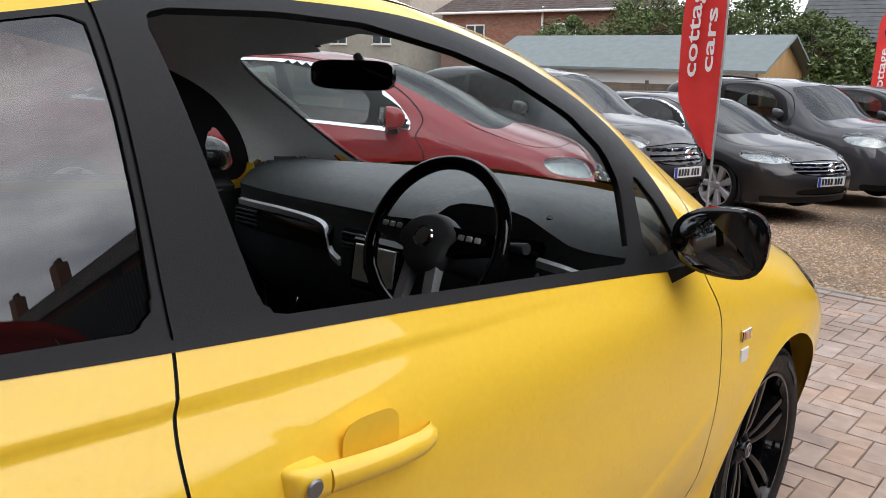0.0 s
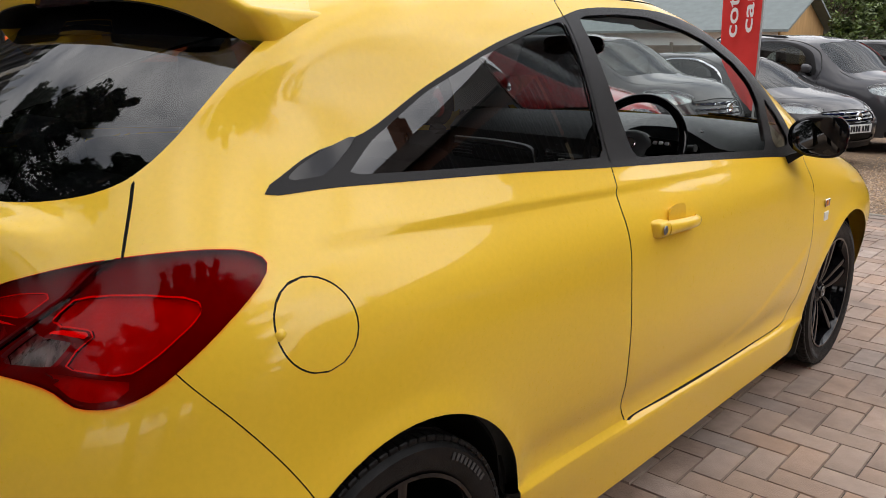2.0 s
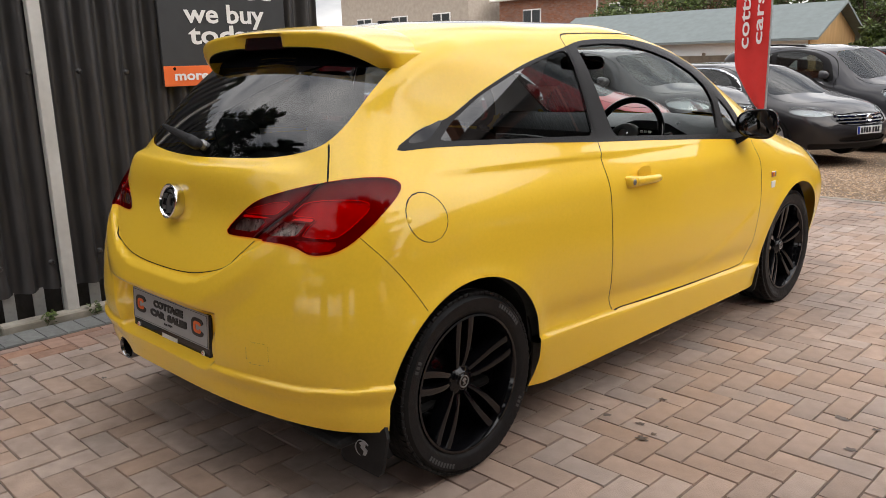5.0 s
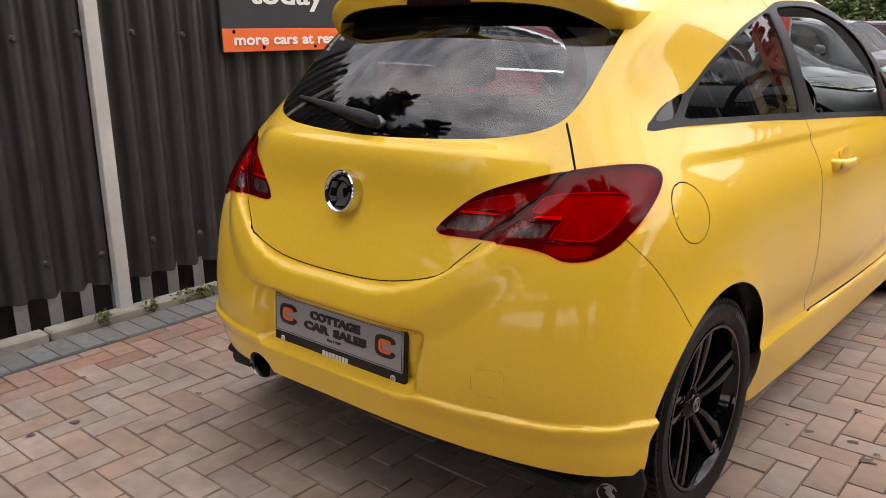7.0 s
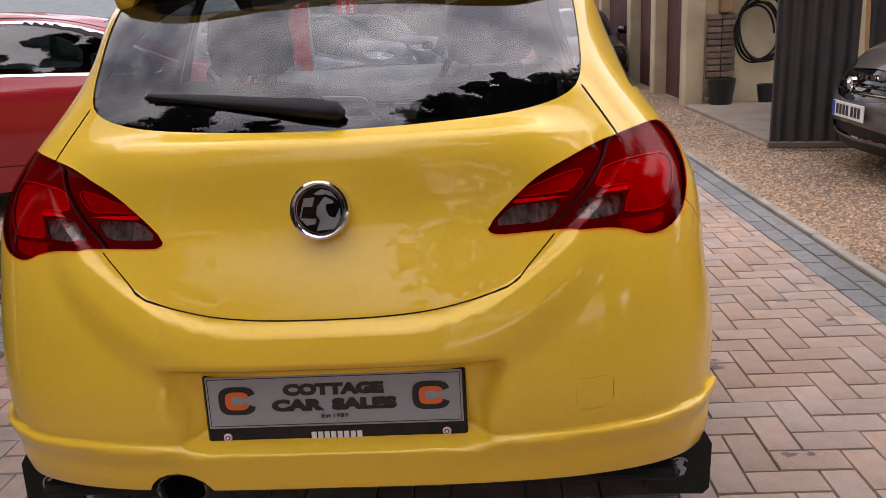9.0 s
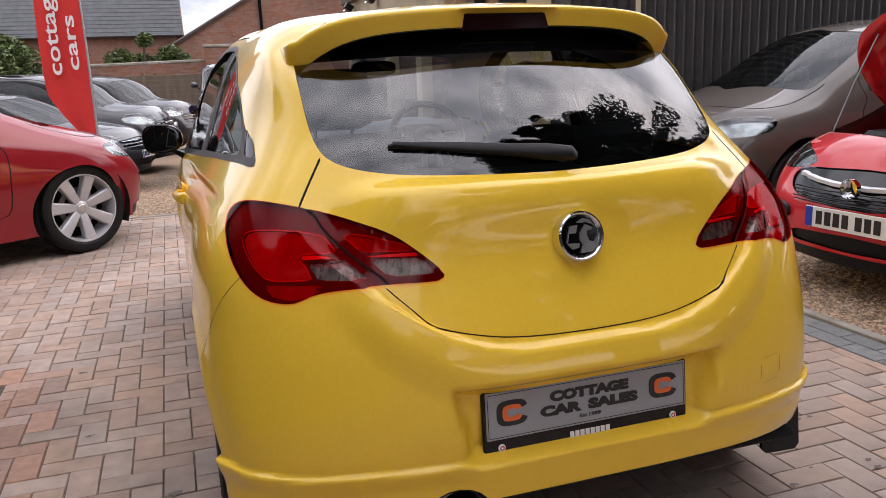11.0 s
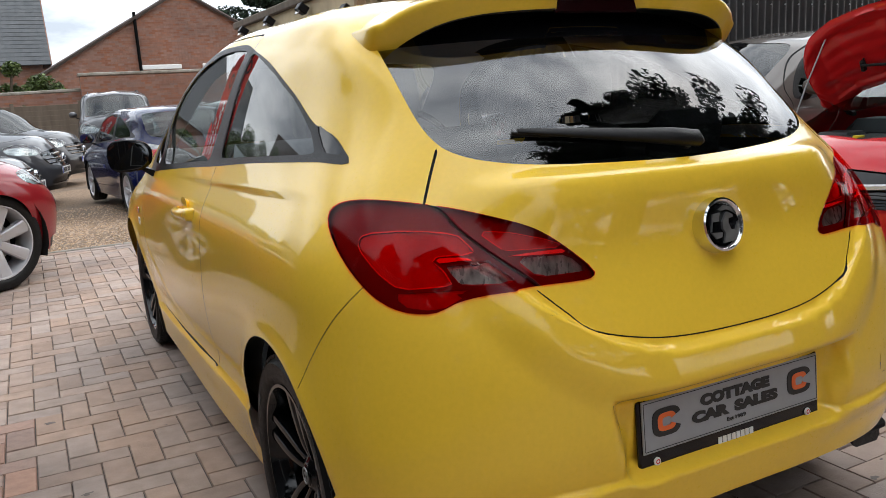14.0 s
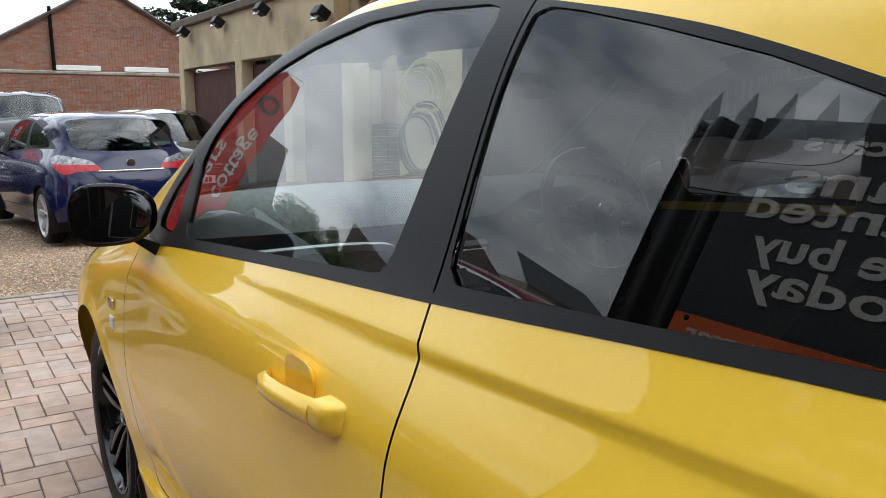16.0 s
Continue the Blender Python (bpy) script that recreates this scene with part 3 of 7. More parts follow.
        for s in sides:
            m = np.array((s, 1, 1))
            ts.append((t if s > 0 else t[:, ::-1]) + sum(len(k) for k in vs))
            vs.append(p * m)
            ns.append(n * m)
        return np.concatenate(vs), np.concatenate(ns), np.concatenate(ts)

    def crease(self, plane, points, window, sides=(-0.003, 0.005), smooth=False):
        """Puts edges of the mesh along both rims of a sharp step in the surface."""
        line = curve_through(points, 8) if smooth else np.array(points, float)
        for off in sides:
            g = self.field(plane, line, False, window)
            self.cut(np.where(np.abs(g) > 0.045, 9.0, g - off))

    def part(self, name, mat, parent, names, label="", pane="", **how):
        v, n, t = self.mesh(names, **how)
        if not len(t):
            return None
        if pane:
            n = pane_normals(v, n, pane)
        me = bpy.data.meshes.new(name)
        me.vertices.add(len(v))
        me.vertices.foreach_set("co", v.ravel())
        me.loops.add(t.size)
        me.loops.foreach_set("vertex_index", t.ravel().astype(np.int32))
        me.polygons.add(len(t))
        me.polygons.foreach_set("loop_start", np.arange(0, t.size, 3, dtype=np.int32))
        me.polygons.foreach_set("loop_total", np.full(len(t), 3, dtype=np.int32))
        me.update(calc_edges=True)
        me.polygons.foreach_set("use_smooth", [True] * len(t))
        me.normals_split_custom_set_from_vertices(n.tolist())
        me.materials.append(mat)
        ob = new(name, me)
        ob.parent = parent
        if label:
            ob["label"] = label
        if "joint" in name:
            ob["kind"] = "stuff"
        return ob


DOOR = [(0.812, 0.366), (0.768, 0.53), (0.759, 0.69), (0.755, 0.818), (0.755, 0.921), (0.78, 1.02), (0.784, 1.15), (0.785, 1.27), (0.783, 1.372), (0.80, 1.402), (0.87, 1.409),
        (1.07, 1.411), (1.28, 1.405), (1.46, 1.377), (1.64, 1.323), (1.82, 1.245), (1.95, 1.14), (2.03, 1.02), (2.0, 0.905), (2.045, 0.813), (2.053, 0.709), (2.046, 0.577), (2.04, 0.416), (2.0, 0.335),
        (1.9, 0.312), (1.39, 0.328), (0.9, 0.352)]
TRIM = [(-0.150, 1.058), (-0.097, 1.09), (-0.031, 1.117), (0.08, 1.143), (0.246, 1.217), (0.443, 1.285), (0.59, 1.322), (0.755, 1.354), (0.88, 1.379), (1.03, 1.387), (1.25, 1.383),
        (1.43, 1.355), (1.60, 1.30), (1.76, 1.225), (1.88, 1.12), (1.955, 1.01), (1.96, 0.945), (1.90, 0.928), (1.70, 0.945), (1.2, 0.982), (0.77, 1.010), (0.4, 1.037), (0.0, 1.057)]
LAMP = [(-0.152, 0.829), (-0.12, 0.867), (-0.049, 0.925), (0.037, 0.955), (0.165, 0.982), (0.27, 0.993), (0.347, 0.988), (0.382, 0.969), (0.373, 0.94), (0.328, 0.893), (0.272, 0.844), (0.228, 0.814),
        (0.18, 0.796), (0.125, 0.793), (0.082, 0.810), (0.02, 0.821), (-0.067, 0.824), (-0.125, 0.823)]
TAIL_LOW = [tuple(p) for p in curve_through([(0.458, 0.82), (0.41, 0.773), (0.36, 0.731), (0.25, 0.701), (0.142, 0.688), (0.0, 0.684), (-0.2, 0.684)], 6)]
TAILGATE = [(-0.2, 1.42), (0.5, 1.40), (0.545, 1.36), (0.555, 1.28), (0.557, 1.18), (0.548, 1.12), (0.538, 1.083), (0.572, 1.033), (0.604, 0.984), (0.53, 0.90), *TAIL_LOW]
REAR_GLASS = [(-0.25, 1.031), (0.0, 1.031), (0.2, 1.035), (0.37, 1.043), (0.46, 1.056), (0.508, 1.072), (0.532, 1.092), (0.545, 1.13), (0.548, 1.2), (0.545, 1.28), (0.53, 1.345), (0.45, 1.375), (0.0, 1.39), (-0.25, 1.39)]
BUMPER = [(-0.7, 0.1), (-0.7, 0.684), (-0.45, 0.684), (-0.349, 0.688), (-0.266, 0.701), (-0.173, 0.731), (-0.12, 0.773), (-0.066, 0.82), (0.05, 0.86), (0.22, 0.87), (0.263, 0.844), (0.337, 0.772), (0.40, 0.69),
          (0.452, 0.607), (0.50, 0.53), (0.56, 0.1)]
WIND = [(-0.2, 1.0), (0.24, 0.995), (0.44, 0.985), (0.62, 0.968), (0.66, 0.985), (0.635, 1.10), (0.60, 1.20), (0.565, 1.285), (0.52, 1.34), (0.45, 1.362), (0.25, 1.376), (-0.2, 1.38)]
BONNET = [(-0.2, 3.04), (0.2, 3.02), (0.45, 2.95), (0.62, 2.84), (0.70, 2.66), (0.705, 2.45), (0.66, 2.24), (0.44, 2.39), (0.24, 2.455), (-0.2, 2.475)]


def cut_panels(skin, fine):
    side, rear, front = (2.4, 8.2, 3.0, 8.4), (-1, 3.4, 0, 8.2), (7.0, 12, 0, 7.6)
    skin.region("bonnet", "top", BONNET, (7.0, 12, 3.05, 5.3))
    skin.region("windscreen", "rear", WIND, (7.2, 12, 4.6, 7.6))
    skin.region("headlamp", "net", [(8.5, 3.1), (8.45, 3.6), (8.8, 3.72), (9.4, 3.60), (9.93, 3.32), (10.02, 3.06), (9.5, 2.88), (8.9, 2.92)], front)
    skin.region("grille", "net", [(9.92, 2.35), (9.8, 2.9), (10.3, 3.05), (11.4, 3.06), (11.4, 2.05), (10.4, 2.08)], front)
    skin.region("intake", "net", [(10.0, 0.75), (10.0, 1.05), (10.5, 1.18), (11.4, 1.2), (11.4, 0.7), (10.5, 0.7)], front)
    if not fine:
        skin.region("intake", "net", [(8.9, -0.5), (8.9, 0.62), (9.6, 0.55), (11.6, 0.55), (11.6, -0.5)], (7.0, 12, -1, 7.6), smooth=False)
    skin.region("tailgate", "rear", TAILGATE, rear, smooth=False)
    skin.region("bumper", "diag", BUMPER, rear, smooth=False)
    skin.region("door", "side", DOOR, (3.2, 7.9, 0.2, 8.5))
    skin.region("roof_panel", "top", [(-0.2, 0.30), (0.30, 0.32), (0.435, 0.42), (0.455, 0.62), (0.46, 0.9), (0.455, 1.15), (0.43, 1.32), (0.32, 1.46), (-0.2, 1.5)], (-1, 12, 7.2, 9.5), only=["body"])
    skin.region("rear_glass", "rear", REAR_GLASS, (-1, 3.3, 4.2, 8.2))
    if fine:
        skin.region("rear_band", "rear", [(-0.25, 1.315), (0.30, 1.312), (0.60, 1.300), (0.60, 1.45), (-0.25, 1.45)], (-1, 3.3, 4.2, 8.2), smooth=False, only=["rear_glass"])
    skin.region("trim", "side", TRIM, side)
    skin.region("quarter_glass", "side", [(0.007, 1.074), (0.08, 1.125), (0.239, 1.205), (0.432, 1.272), (0.58, 1.31), (0.70, 1.337), (0.760, 1.347), (0.772, 1.341), (0.776, 1.25), (0.775, 1.15), (0.769, 1.045), (0.760, 1.034)], side, smooth=False)
    skin.region("small_glass", "side", [(-0.112, 1.074), (-0.085, 1.092), (-0.03, 1.115), (0.045, 1.137), (0.06, 1.136), (-0.03, 1.078)], side, smooth=False)
    skin.region("door_glass", "side", [(0.899, 1.021), (0.838, 1.352), (0.870, 1.362), (1.023, 1.370), (1.171, 1.366), (1.343, 1.335), (1.469, 1.30), (1.613, 1.238), (1.703, 1.172), (1.73, 1.11), (1.722, 1.03), (1.71, 0.966)], side, smooth=False)
    skin.region("front_light", "side", [(1.785, 1.12), (1.80, 1.125), (1.87, 1.06), (1.91, 0.99), (1.905, 0.968), (1.775, 0.964)], side, smooth=False)
    lamp = (0.3, 3.6, 2.9, 5.4)
    skin.region("lamp", "diag", LAMP, lamp)
    if fine:
        pieces = dict(
            lamp_glow=[(0.049, 0.885), (0.055, 0.892), (0.088, 0.892), (0.128, 0.890), (0.134, 0.885), (0.127, 0.880), (0.084, 0.884)],
            lamp_glow_in=[(-0.103, 0.878), (-0.093, 0.888), (0.009, 0.891), (0.006, 0.883)],
            lamp_smoke=[(0.039, 0.879), (0.115, 0.875), (0.082, 0.840), (-0.016, 0.838)],
            lamp_smoke_in=[(-0.102, 0.875), (-0.005, 0.879), (-0.05, 0.840), (-0.138, 0.839), (-0.124, 0.858)],
            lamp_core=[(0.098, 0.927), (0.125, 0.934), (0.153, 0.938), (0.215, 0.941), (0.270, 0.938), (0.290, 0.932), (0.299, 0.922), (0.287, 0.905), (0.241, 0.866), (0.205, 0.843), (0.178, 0.838), (0.097, 0.841), (0.117, 0.869), (0.139, 0.883), (0.133, 0.893), (0.062, 0.896)],
            lamp_core_in=[(-0.095, 0.890), (-0.086, 0.897), (-0.062, 0.908), (0.001, 0.926), (0.044, 0.931), (0.062, 0.930), (0.011, 0.894)],
            lamp_low=[(-0.015, 0.830), (0.082, 0.832), (0.192, 0.831), (0.212, 0.831), (0.182, 0.806), (0.133, 0.799), (0.102, 0.804), (0.079, 0.818), (0.026, 0.825)])
        for name, line in pieces.items():
            skin.region(name, "diag", line, lamp, smooth=False, only=["lamp"])
        skin.joint("diag", pieces["lamp_core"], lamp, wide=0.0012, closed=True, smooth=False, only=["lamp", "lamp_core", "lamp_low"], name="lamp_rim")
        skin.joint("diag", pieces["lamp_core_in"], lamp, wide=0.0009, closed=True, smooth=False, only=["lamp", "lamp_core_in"], name="lamp_rim")
        skin.region("flap", "side", [(-0.16 + 0.071 * math.cos(a), 0.872 + 0.071 * math.sin(a)) for a in np.arange(0, 6.28, 0.3)], (2.2, 4.5, 3, 4.6))
    if fine:
        skin.region("exhaust_cut", "rear", [(0.335 + 0.076 * math.cos(a), 0.292 + 0.068 * math.sin(a)) for a in np.arange(0, 6.28, 0.25)], (-1, 3.2, -1, 3), only=["bumper", "body"])
    for hub in (0.0, 2.51):
        skin.region("arch", "side", [(hub + 0.348 * math.cos(a), 0.312 + 0.348 * math.sin(a)) for a in np.arange(0, 6.28, 0.2)], (2.3, 9.4, -1, 4.2))
    paints = ["body", "door", "tailgate", "bumper", "bonnet"]
    if fine:
        xs = np.linspace(-0.05, 0.85, 46)
        skin.crease("rear", np.stack([xs, rear_ledge(xs)], 1), (-1, 3.6, 0, 2.6))
        skin.crease("side", [(0.25, 0.378), (2.2, 0.290)], (3.2, 8.4, 0, 2.6), (-0.006, 0.003))
        skin.crease("side", [(-0.3, 0.9934), (1.9, 0.9318)], (2.4, 7.8, 3.2, 6.0), (-0.010, 0.006))
        skin.joint("side", DOOR, (3.2, 7.9, 0.2, 8.5), closed=True, only=paints)
        skin.joint("side", DOOR[5:9], (3.2, 7.9, 0.2, 8.5), only=["trim"])
        skin.joint("rear", TAILGATE[6:9], rear, smooth=False, wide=0.0022, only=paints)
        skin.joint("rear", TAIL_LOW, (-1, 3.4, 2.6, 4.4), wide=0.0014, smooth=False, only=paints)
        skin.joint("diag", BUMPER[10:14], rear, wide=0.0009, only=paints)
        skin.joint("diag", [(0.165, 0.985), (0.130, 0.966), (0.098, 0.936), (0.02, 0.880), (-0.046, 0.832), (-0.07, 0.80)], lamp, wide=0.0022, only=["lamp", "lamp_core", "lamp_core_in", "lamp_low", "lamp_smoke", "lamp_smoke_in", "lamp_glow", "lamp_glow_in"])
        skin.joint("side", [(-0.16 + 0.071 * math.cos(a), 0.872 + 0.071 * math.sin(a)) for a in np.arange(0, 6.28, 0.3)], (2.2, 4.5, 3, 4.6), wide=0.0015, closed=True, name="flap_joint")
        skin.joint("rear", [(0.49, 0.535), (0.555, 0.535), (0.562, 0.527), (0.562, 0.468), (0.49, 0.468), (0.484, 0.475), (0.484, 0.529)], (-1, 3.0, 0.2, 3), wide=0.0019, closed=True, smooth=False, only=["bumper"], name="cap_joint")
        skin.region("tow_cap", "rear", [(0.49, 0.535), (0.555, 0.535), (0.562, 0.527), (0.562, 0.468), (0.49, 0.468), (0.484, 0.475), (0.484, 0.529)], (-1, 3.0, 0.2, 3), smooth=False, only=["bumper"])
        skin.joint("top", BONNET[1:8], (7.0, 12, 3.05, 5.3), only=paints)
        skin.joint("rear", WIND[1:-1], (7.2, 12, 4.6, 7.6), wide=0.014, only=["windscreen", "body"], name="frit")
    else:
        skin.joint("side", DOOR, (3.2, 7.9, 0.2, 8.5), wide=0.004, closed=True, only=paints)
        skin.joint("top", BONNET[1:8], (7.0, 12, 3.05, 5.3), wide=0.004, only=paints)
        skin.joint("rear", TAIL_LOW, (-1, 3.4, 2.6, 4.4), wide=0.004, smooth=False, only=paints)
    return skin


SURFACE = Surface(CORSA, body_detail)
FINE = cut_panels(Skin(SURFACE, 15, 13), True)
PLAIN = cut_panels(Skin(Surface(CORSA), 7, 6), False)


def wheel(parent, at, outward, radius=0.305, style="black", width=0.2):
    """A tyre with tread grooves on a spoked rim; outward is +1 or -1 along x."""
    ob = new("wheel")
    ob.parent = parent
    ob.matrix_basis = pose(*at, 0, 0, 0 if outward > 0 else 180)
    k = radius / 0.305
    w = width / 2
    rim_r = 0.232 * k
    tyre = Shape().lathe([(rim_r - 0.012, -w + 0.02), (rim_r + 0.012, -w + 0.004), (rim_r + 0.045, -w), (radius - 0.014, -w + 0.008), (radius, -w + 0.03),
                          (radius, -0.045), (radius - 0.007, -0.043), (radius - 0.007, -0.037), (radius, -0.035), (radius, 0.0), (radius - 0.007, 0.002), (radius - 0.007, 0.008), (radius, 0.01),
                          (radius, 0.05), (radius - 0.007, 0.052), (radius - 0.007, 0.058), (radius - 0.001, 0.06), (radius - 0.003, w - 0.028), (radius - 0.016, w - 0.008), (rim_r + 0.05, w),
                          (rim_r + 0.02, w - 0.002), (rim_r + 0.008, w - 0.006), (rim_r - 0.004, w - 0.016)], 56)
    if style == "black":
        tread = Shape()
        for i in range(76):
            a = 2 * math.pi * (i + 0.5) / 76
            for x, r in ((w - 0.026, radius - 0.0085), (-w + 0.028, radius - 0.0065)):
                tread.box((0.034, 0.0225, 0.012), (x, r * math.cos(a), r * math.sin(a)), 0.0025, (math.degrees(a) + 90, 0, 0))
    tyre = tyre.to("tyre", M["rubber"], ob)
    if style == "black":
        tagged(tread.to("tread", M["rubber"], tyre), kind="stuff")
    dark = style == "black"
    for j, (start, count) in enumerate(((0.6, 9), (2.6, 3), (3.9, 9), (5.7, 3)) if dark else ()):
        for i in range(count):
            a = start + 0.055 * i
            r = rim_r + 0.036
            Shape().box((0.002, 0.009, 0.015), (w + 0.0005, r * math.cos(a), r * math.sin(a)), 0.0006, (math.degrees(a) - 90, 0, 0)).to("sidewall_mark", M["tyre_mark"], tyre, 0)
    metal = M["gloss_black"] if dark else M["alloy"]
    rim = Shape().lathe([(rim_r - 0.004, w - 0.016), (rim_r - 0.002, w - 0.008), (rim_r - 0.010, w - 0.008), (rim_r - 0.02, w - 0.03), (rim_r - 0.028, 0.0), (rim_r - 0.03, -w + 0.02)], 48)
    rim.to("rim", metal, ob)
    face = Shape()
    count = 5 if dark else 7
    for i in range(count):
        base = 2 * math.pi * i / count + 0.35
        for lean in ((-1, 1) if dark else (0,)):
            rings = []
            for q in np.linspace(0, 1, 7):
                r = 0.040 * k + (rim_r - 0.050 * k) * q + 0.006
                a = base + lean * (0.27 - 0.155 * q)
                half = (0.0090 + 0.0065 * q if dark else 0.0264 + 0.0154 * q) * k
                out = w - 0.050 + 0.034 * q ** 0.7
                c, d = math.cos(a), math.sin(a)
                rings.append([(out - e, r * c - g * d, r * d + g * c) for e, g in ((0.002, -half * 0.78), (0.009, -half), (0.055, -half * 1.05), (0.055, half * 1.05), (0.009, half), (0.002, half * 0.78), (0.0, 0.0))])
            face.loft(rings)
    face.to("spokes", metal, ob, label="twin-blade gloss black spokes" if dark else "silver alloy spokes")
    hub = Shape().lathe([(0.0, w - 0.042), (0.030 * k, w - 0.042), (0.034 * k, w - 0.046), (0.05 * k, w - 0.055), (0.06 * k, w - 0.10)], 24)
    for i in range(5):
        a = 2 * math.pi * i / 5 + 0.2
        hub.lathe([(0.0, w - 0.052), (0.008, w - 0.052), (0.009, w - 0.075)], 6, at=(0, 0.045 * k * math.cos(a), 0.045 * k * math.sin(a)))
    hub.to("hub", metal, ob)
    Shape().lathe([(0.0, w - 0.038), (0.022 * k, w - 0.038), (0.026 * k, w - 0.041)], 20).to("centre_cap", M["gloss_black"] if dark else M["chrome"], ob)
    if dark:
        mark = Shape().lathe([(0.017, w - 0.0375), (0.018, w - 0.0355), (0.0205, w - 0.0355), (0.0215, w - 0.038)], 24)
        mark.prism([(-0.010, 0.006), (0.004, 0.013), (0.012, 0.004), (0.003, 0.001), (0.009, -0.010), (-0.008, -0.011), (-0.001, -0.003)], 0.002, pose(w - 0.037, 0, 0, 0, 0, 90))
        mark.to("cap_mark", M["steel"], ob)
    Shape().lathe([(0.0, -0.01), (0.135 * k, -0.01), (0.135 * k, -0.03)], 32).to("brake_disc", M["steel"] if style != "black" else M["soot"], ob)
    # drum added to close the barrel and block light between the spokes
    Shape().lathe([(0.0, 0.004), (0.075 * k, 0.004), (0.12 * k, -0.02), (rim_r - 0.045, -w + 0.045), (rim_r - 0.029, -w + 0.03)], 40).to("back_plate", M["gloss_black"] if dark else M["soot"], ob, 50)
    return ob


def number_plate(parent, m, face, band=True, marks=7, wide=0.52):
    """A registration plate whose characters are plain bars; it stands in x and z and faces -y of m."""
    ob = Shape().box((wide, 0.006, 0.111), (0, 0, 0), 0.002).to("number_plate", face, parent)
    ob.matrix_basis = m
    for i in range(marks):
        Shape().box((wide * 0.075, 0.002, 0.072), (-wide * 0.38 + wide * 0.105 * i + (wide * 0.05 if i > 3 else 0) + 0.03, -0.004, 0), 0.0).to("plate_mark", M["letter"], ob, smooth=0)
    if band:
        Shape().box((0.045, 0.002, 0.105), (-wide / 2 + 0.026, -0.004, 0)).to("plate_band", M["eu_blue"], ob, smooth=0)
    return ob


def door_mirror(parent, at, side, shell, size=1.0, stalk=True):
    """A wing mirror: a shell with a silvered pane that looks back, on a short stalk."""
    ob = new("door_mirror")
    ob.parent = parent
    ob.matrix_basis = pose(*at, 0, 0, side * 11) @ Matrix.Diagonal((side * size, size, size * 0.92, 1))
    rings = []
    for y, k in ((-0.035, 0.93), (-0.03, 1.0), (0.0, 1.0), (0.035, 0.93), (0.065, 0.74), (0.085, 0.42), (0.092, 0.05)):
        ring = []
        for i in range(28):
            a = 2 * math.pi * i / 28
            c, s = math.cos(a), math.sin(a)
            ex = math.copysign(abs(c) ** 0.75, c) * 0.096
            ez = math.copysign(abs(s) ** 0.75, s) * (0.078 + 0.012 * c)
            ring.append((0.085 + ex * k, y, ez * k))
        rings.append(ring)
    Shape().loft(rings).to("shell", shell, ob, 40)
    pane = Shape().loft([[((p[0] - 0.085) * 0.88, 0.0, p[2] * 0.88) for p in rings[1]], [((p[0] - 0.085) * 0.84, -0.002, p[2] * 0.84) for p in rings[1]]]).to("mirror_pane", M["mirror"], ob)
    pane.matrix_basis = pose(0.085, -0.038, 0, -9, 0, 9)
    if stalk:
        Shape().loft([[(-0.055, -0.02, -0.13), (-0.055, 0.05, -0.13), (-0.055, 0.05, -0.10), (-0.055, -0.02, -0.10)],
                      [(0.0, -0.02, -0.11), (0.0, 0.05, -0.11), (0.0, 0.05, -0.075), (0.0, -0.02, -0.075)],
                      [(0.05, -0.01, -0.07), (0.05, 0.045, -0.07), (0.06, 0.045, -0.05), (0.06, -0.01, -0.05)]]).to("stalk", M["trim"], ob)
    return ob


def front_seat(parent, x, y):
    ob = new("front_seat")
    ob.parent = parent
    ob.matrix_basis = pose(x, y, 0)

    def cushion(stations, mat, name):
        rings = []
        for cx, cy, cz, w, t, lean in stations:
            ring = []
            for i in range(16):
                a = 2 * math.pi * i / 16
                c, s = math.cos(a), math.sin(a)
                px, pn = math.copysign(abs(c) ** 0.6, c) * w, math.copysign(abs(s) ** 0.6, s) * t
                ring.append((cx + px, cy + pn * math.cos(lean), cz + pn * math.sin(lean)))
            rings.append(ring)
        return Shape().loft(rings).to(name, mat, ob, 50)

    cushion([(0, 0.02, 0.44, 0.22, 0.02, 1.5), (0, 0.05, 0.45, 0.25, 0.07, 1.5), (0, 0.3, 0.48, 0.26, 0.08, 1.5), (0, 0.5, 0.50, 0.25, 0.07, 1.5), (0, 0.54, 0.50, 0.2, 0.02, 1.5)], M["fabric"], "seat")
    cushion([(0, 0.02, 0.48, 0.2, 0.03, 0.3), (0, 0.0, 0.55, 0.255, 0.07, 0.3), (0, -0.07, 0.75, 0.26, 0.075, 0.3), (0, -0.14, 0.95, 0.235, 0.06, 0.3), (0, -0.175, 1.05, 0.18, 0.045, 0.3), (0, -0.18, 1.07, 0.1, 0.01, 0.3)], M["fabric"], "backrest")
    cushion([(0, -0.17, 1.10, 0.09, 0.02, 0.2), (0, -0.175, 1.12, 0.125, 0.045, 0.2), (0, -0.185, 1.2, 0.13, 0.05, 0.2), (0, -0.195, 1.27, 0.115, 0.04, 0.2), (0, -0.197, 1.285, 0.07, 0.01, 0.2)], M["fabric"], "headrest")
    for s in (-0.06, 0.06):
        Shape().tube([(s, -0.165, 1.03), (s, -0.172, 1.12)], 0.006).to("headrest_post", M["chrome"], ob)
    return ob


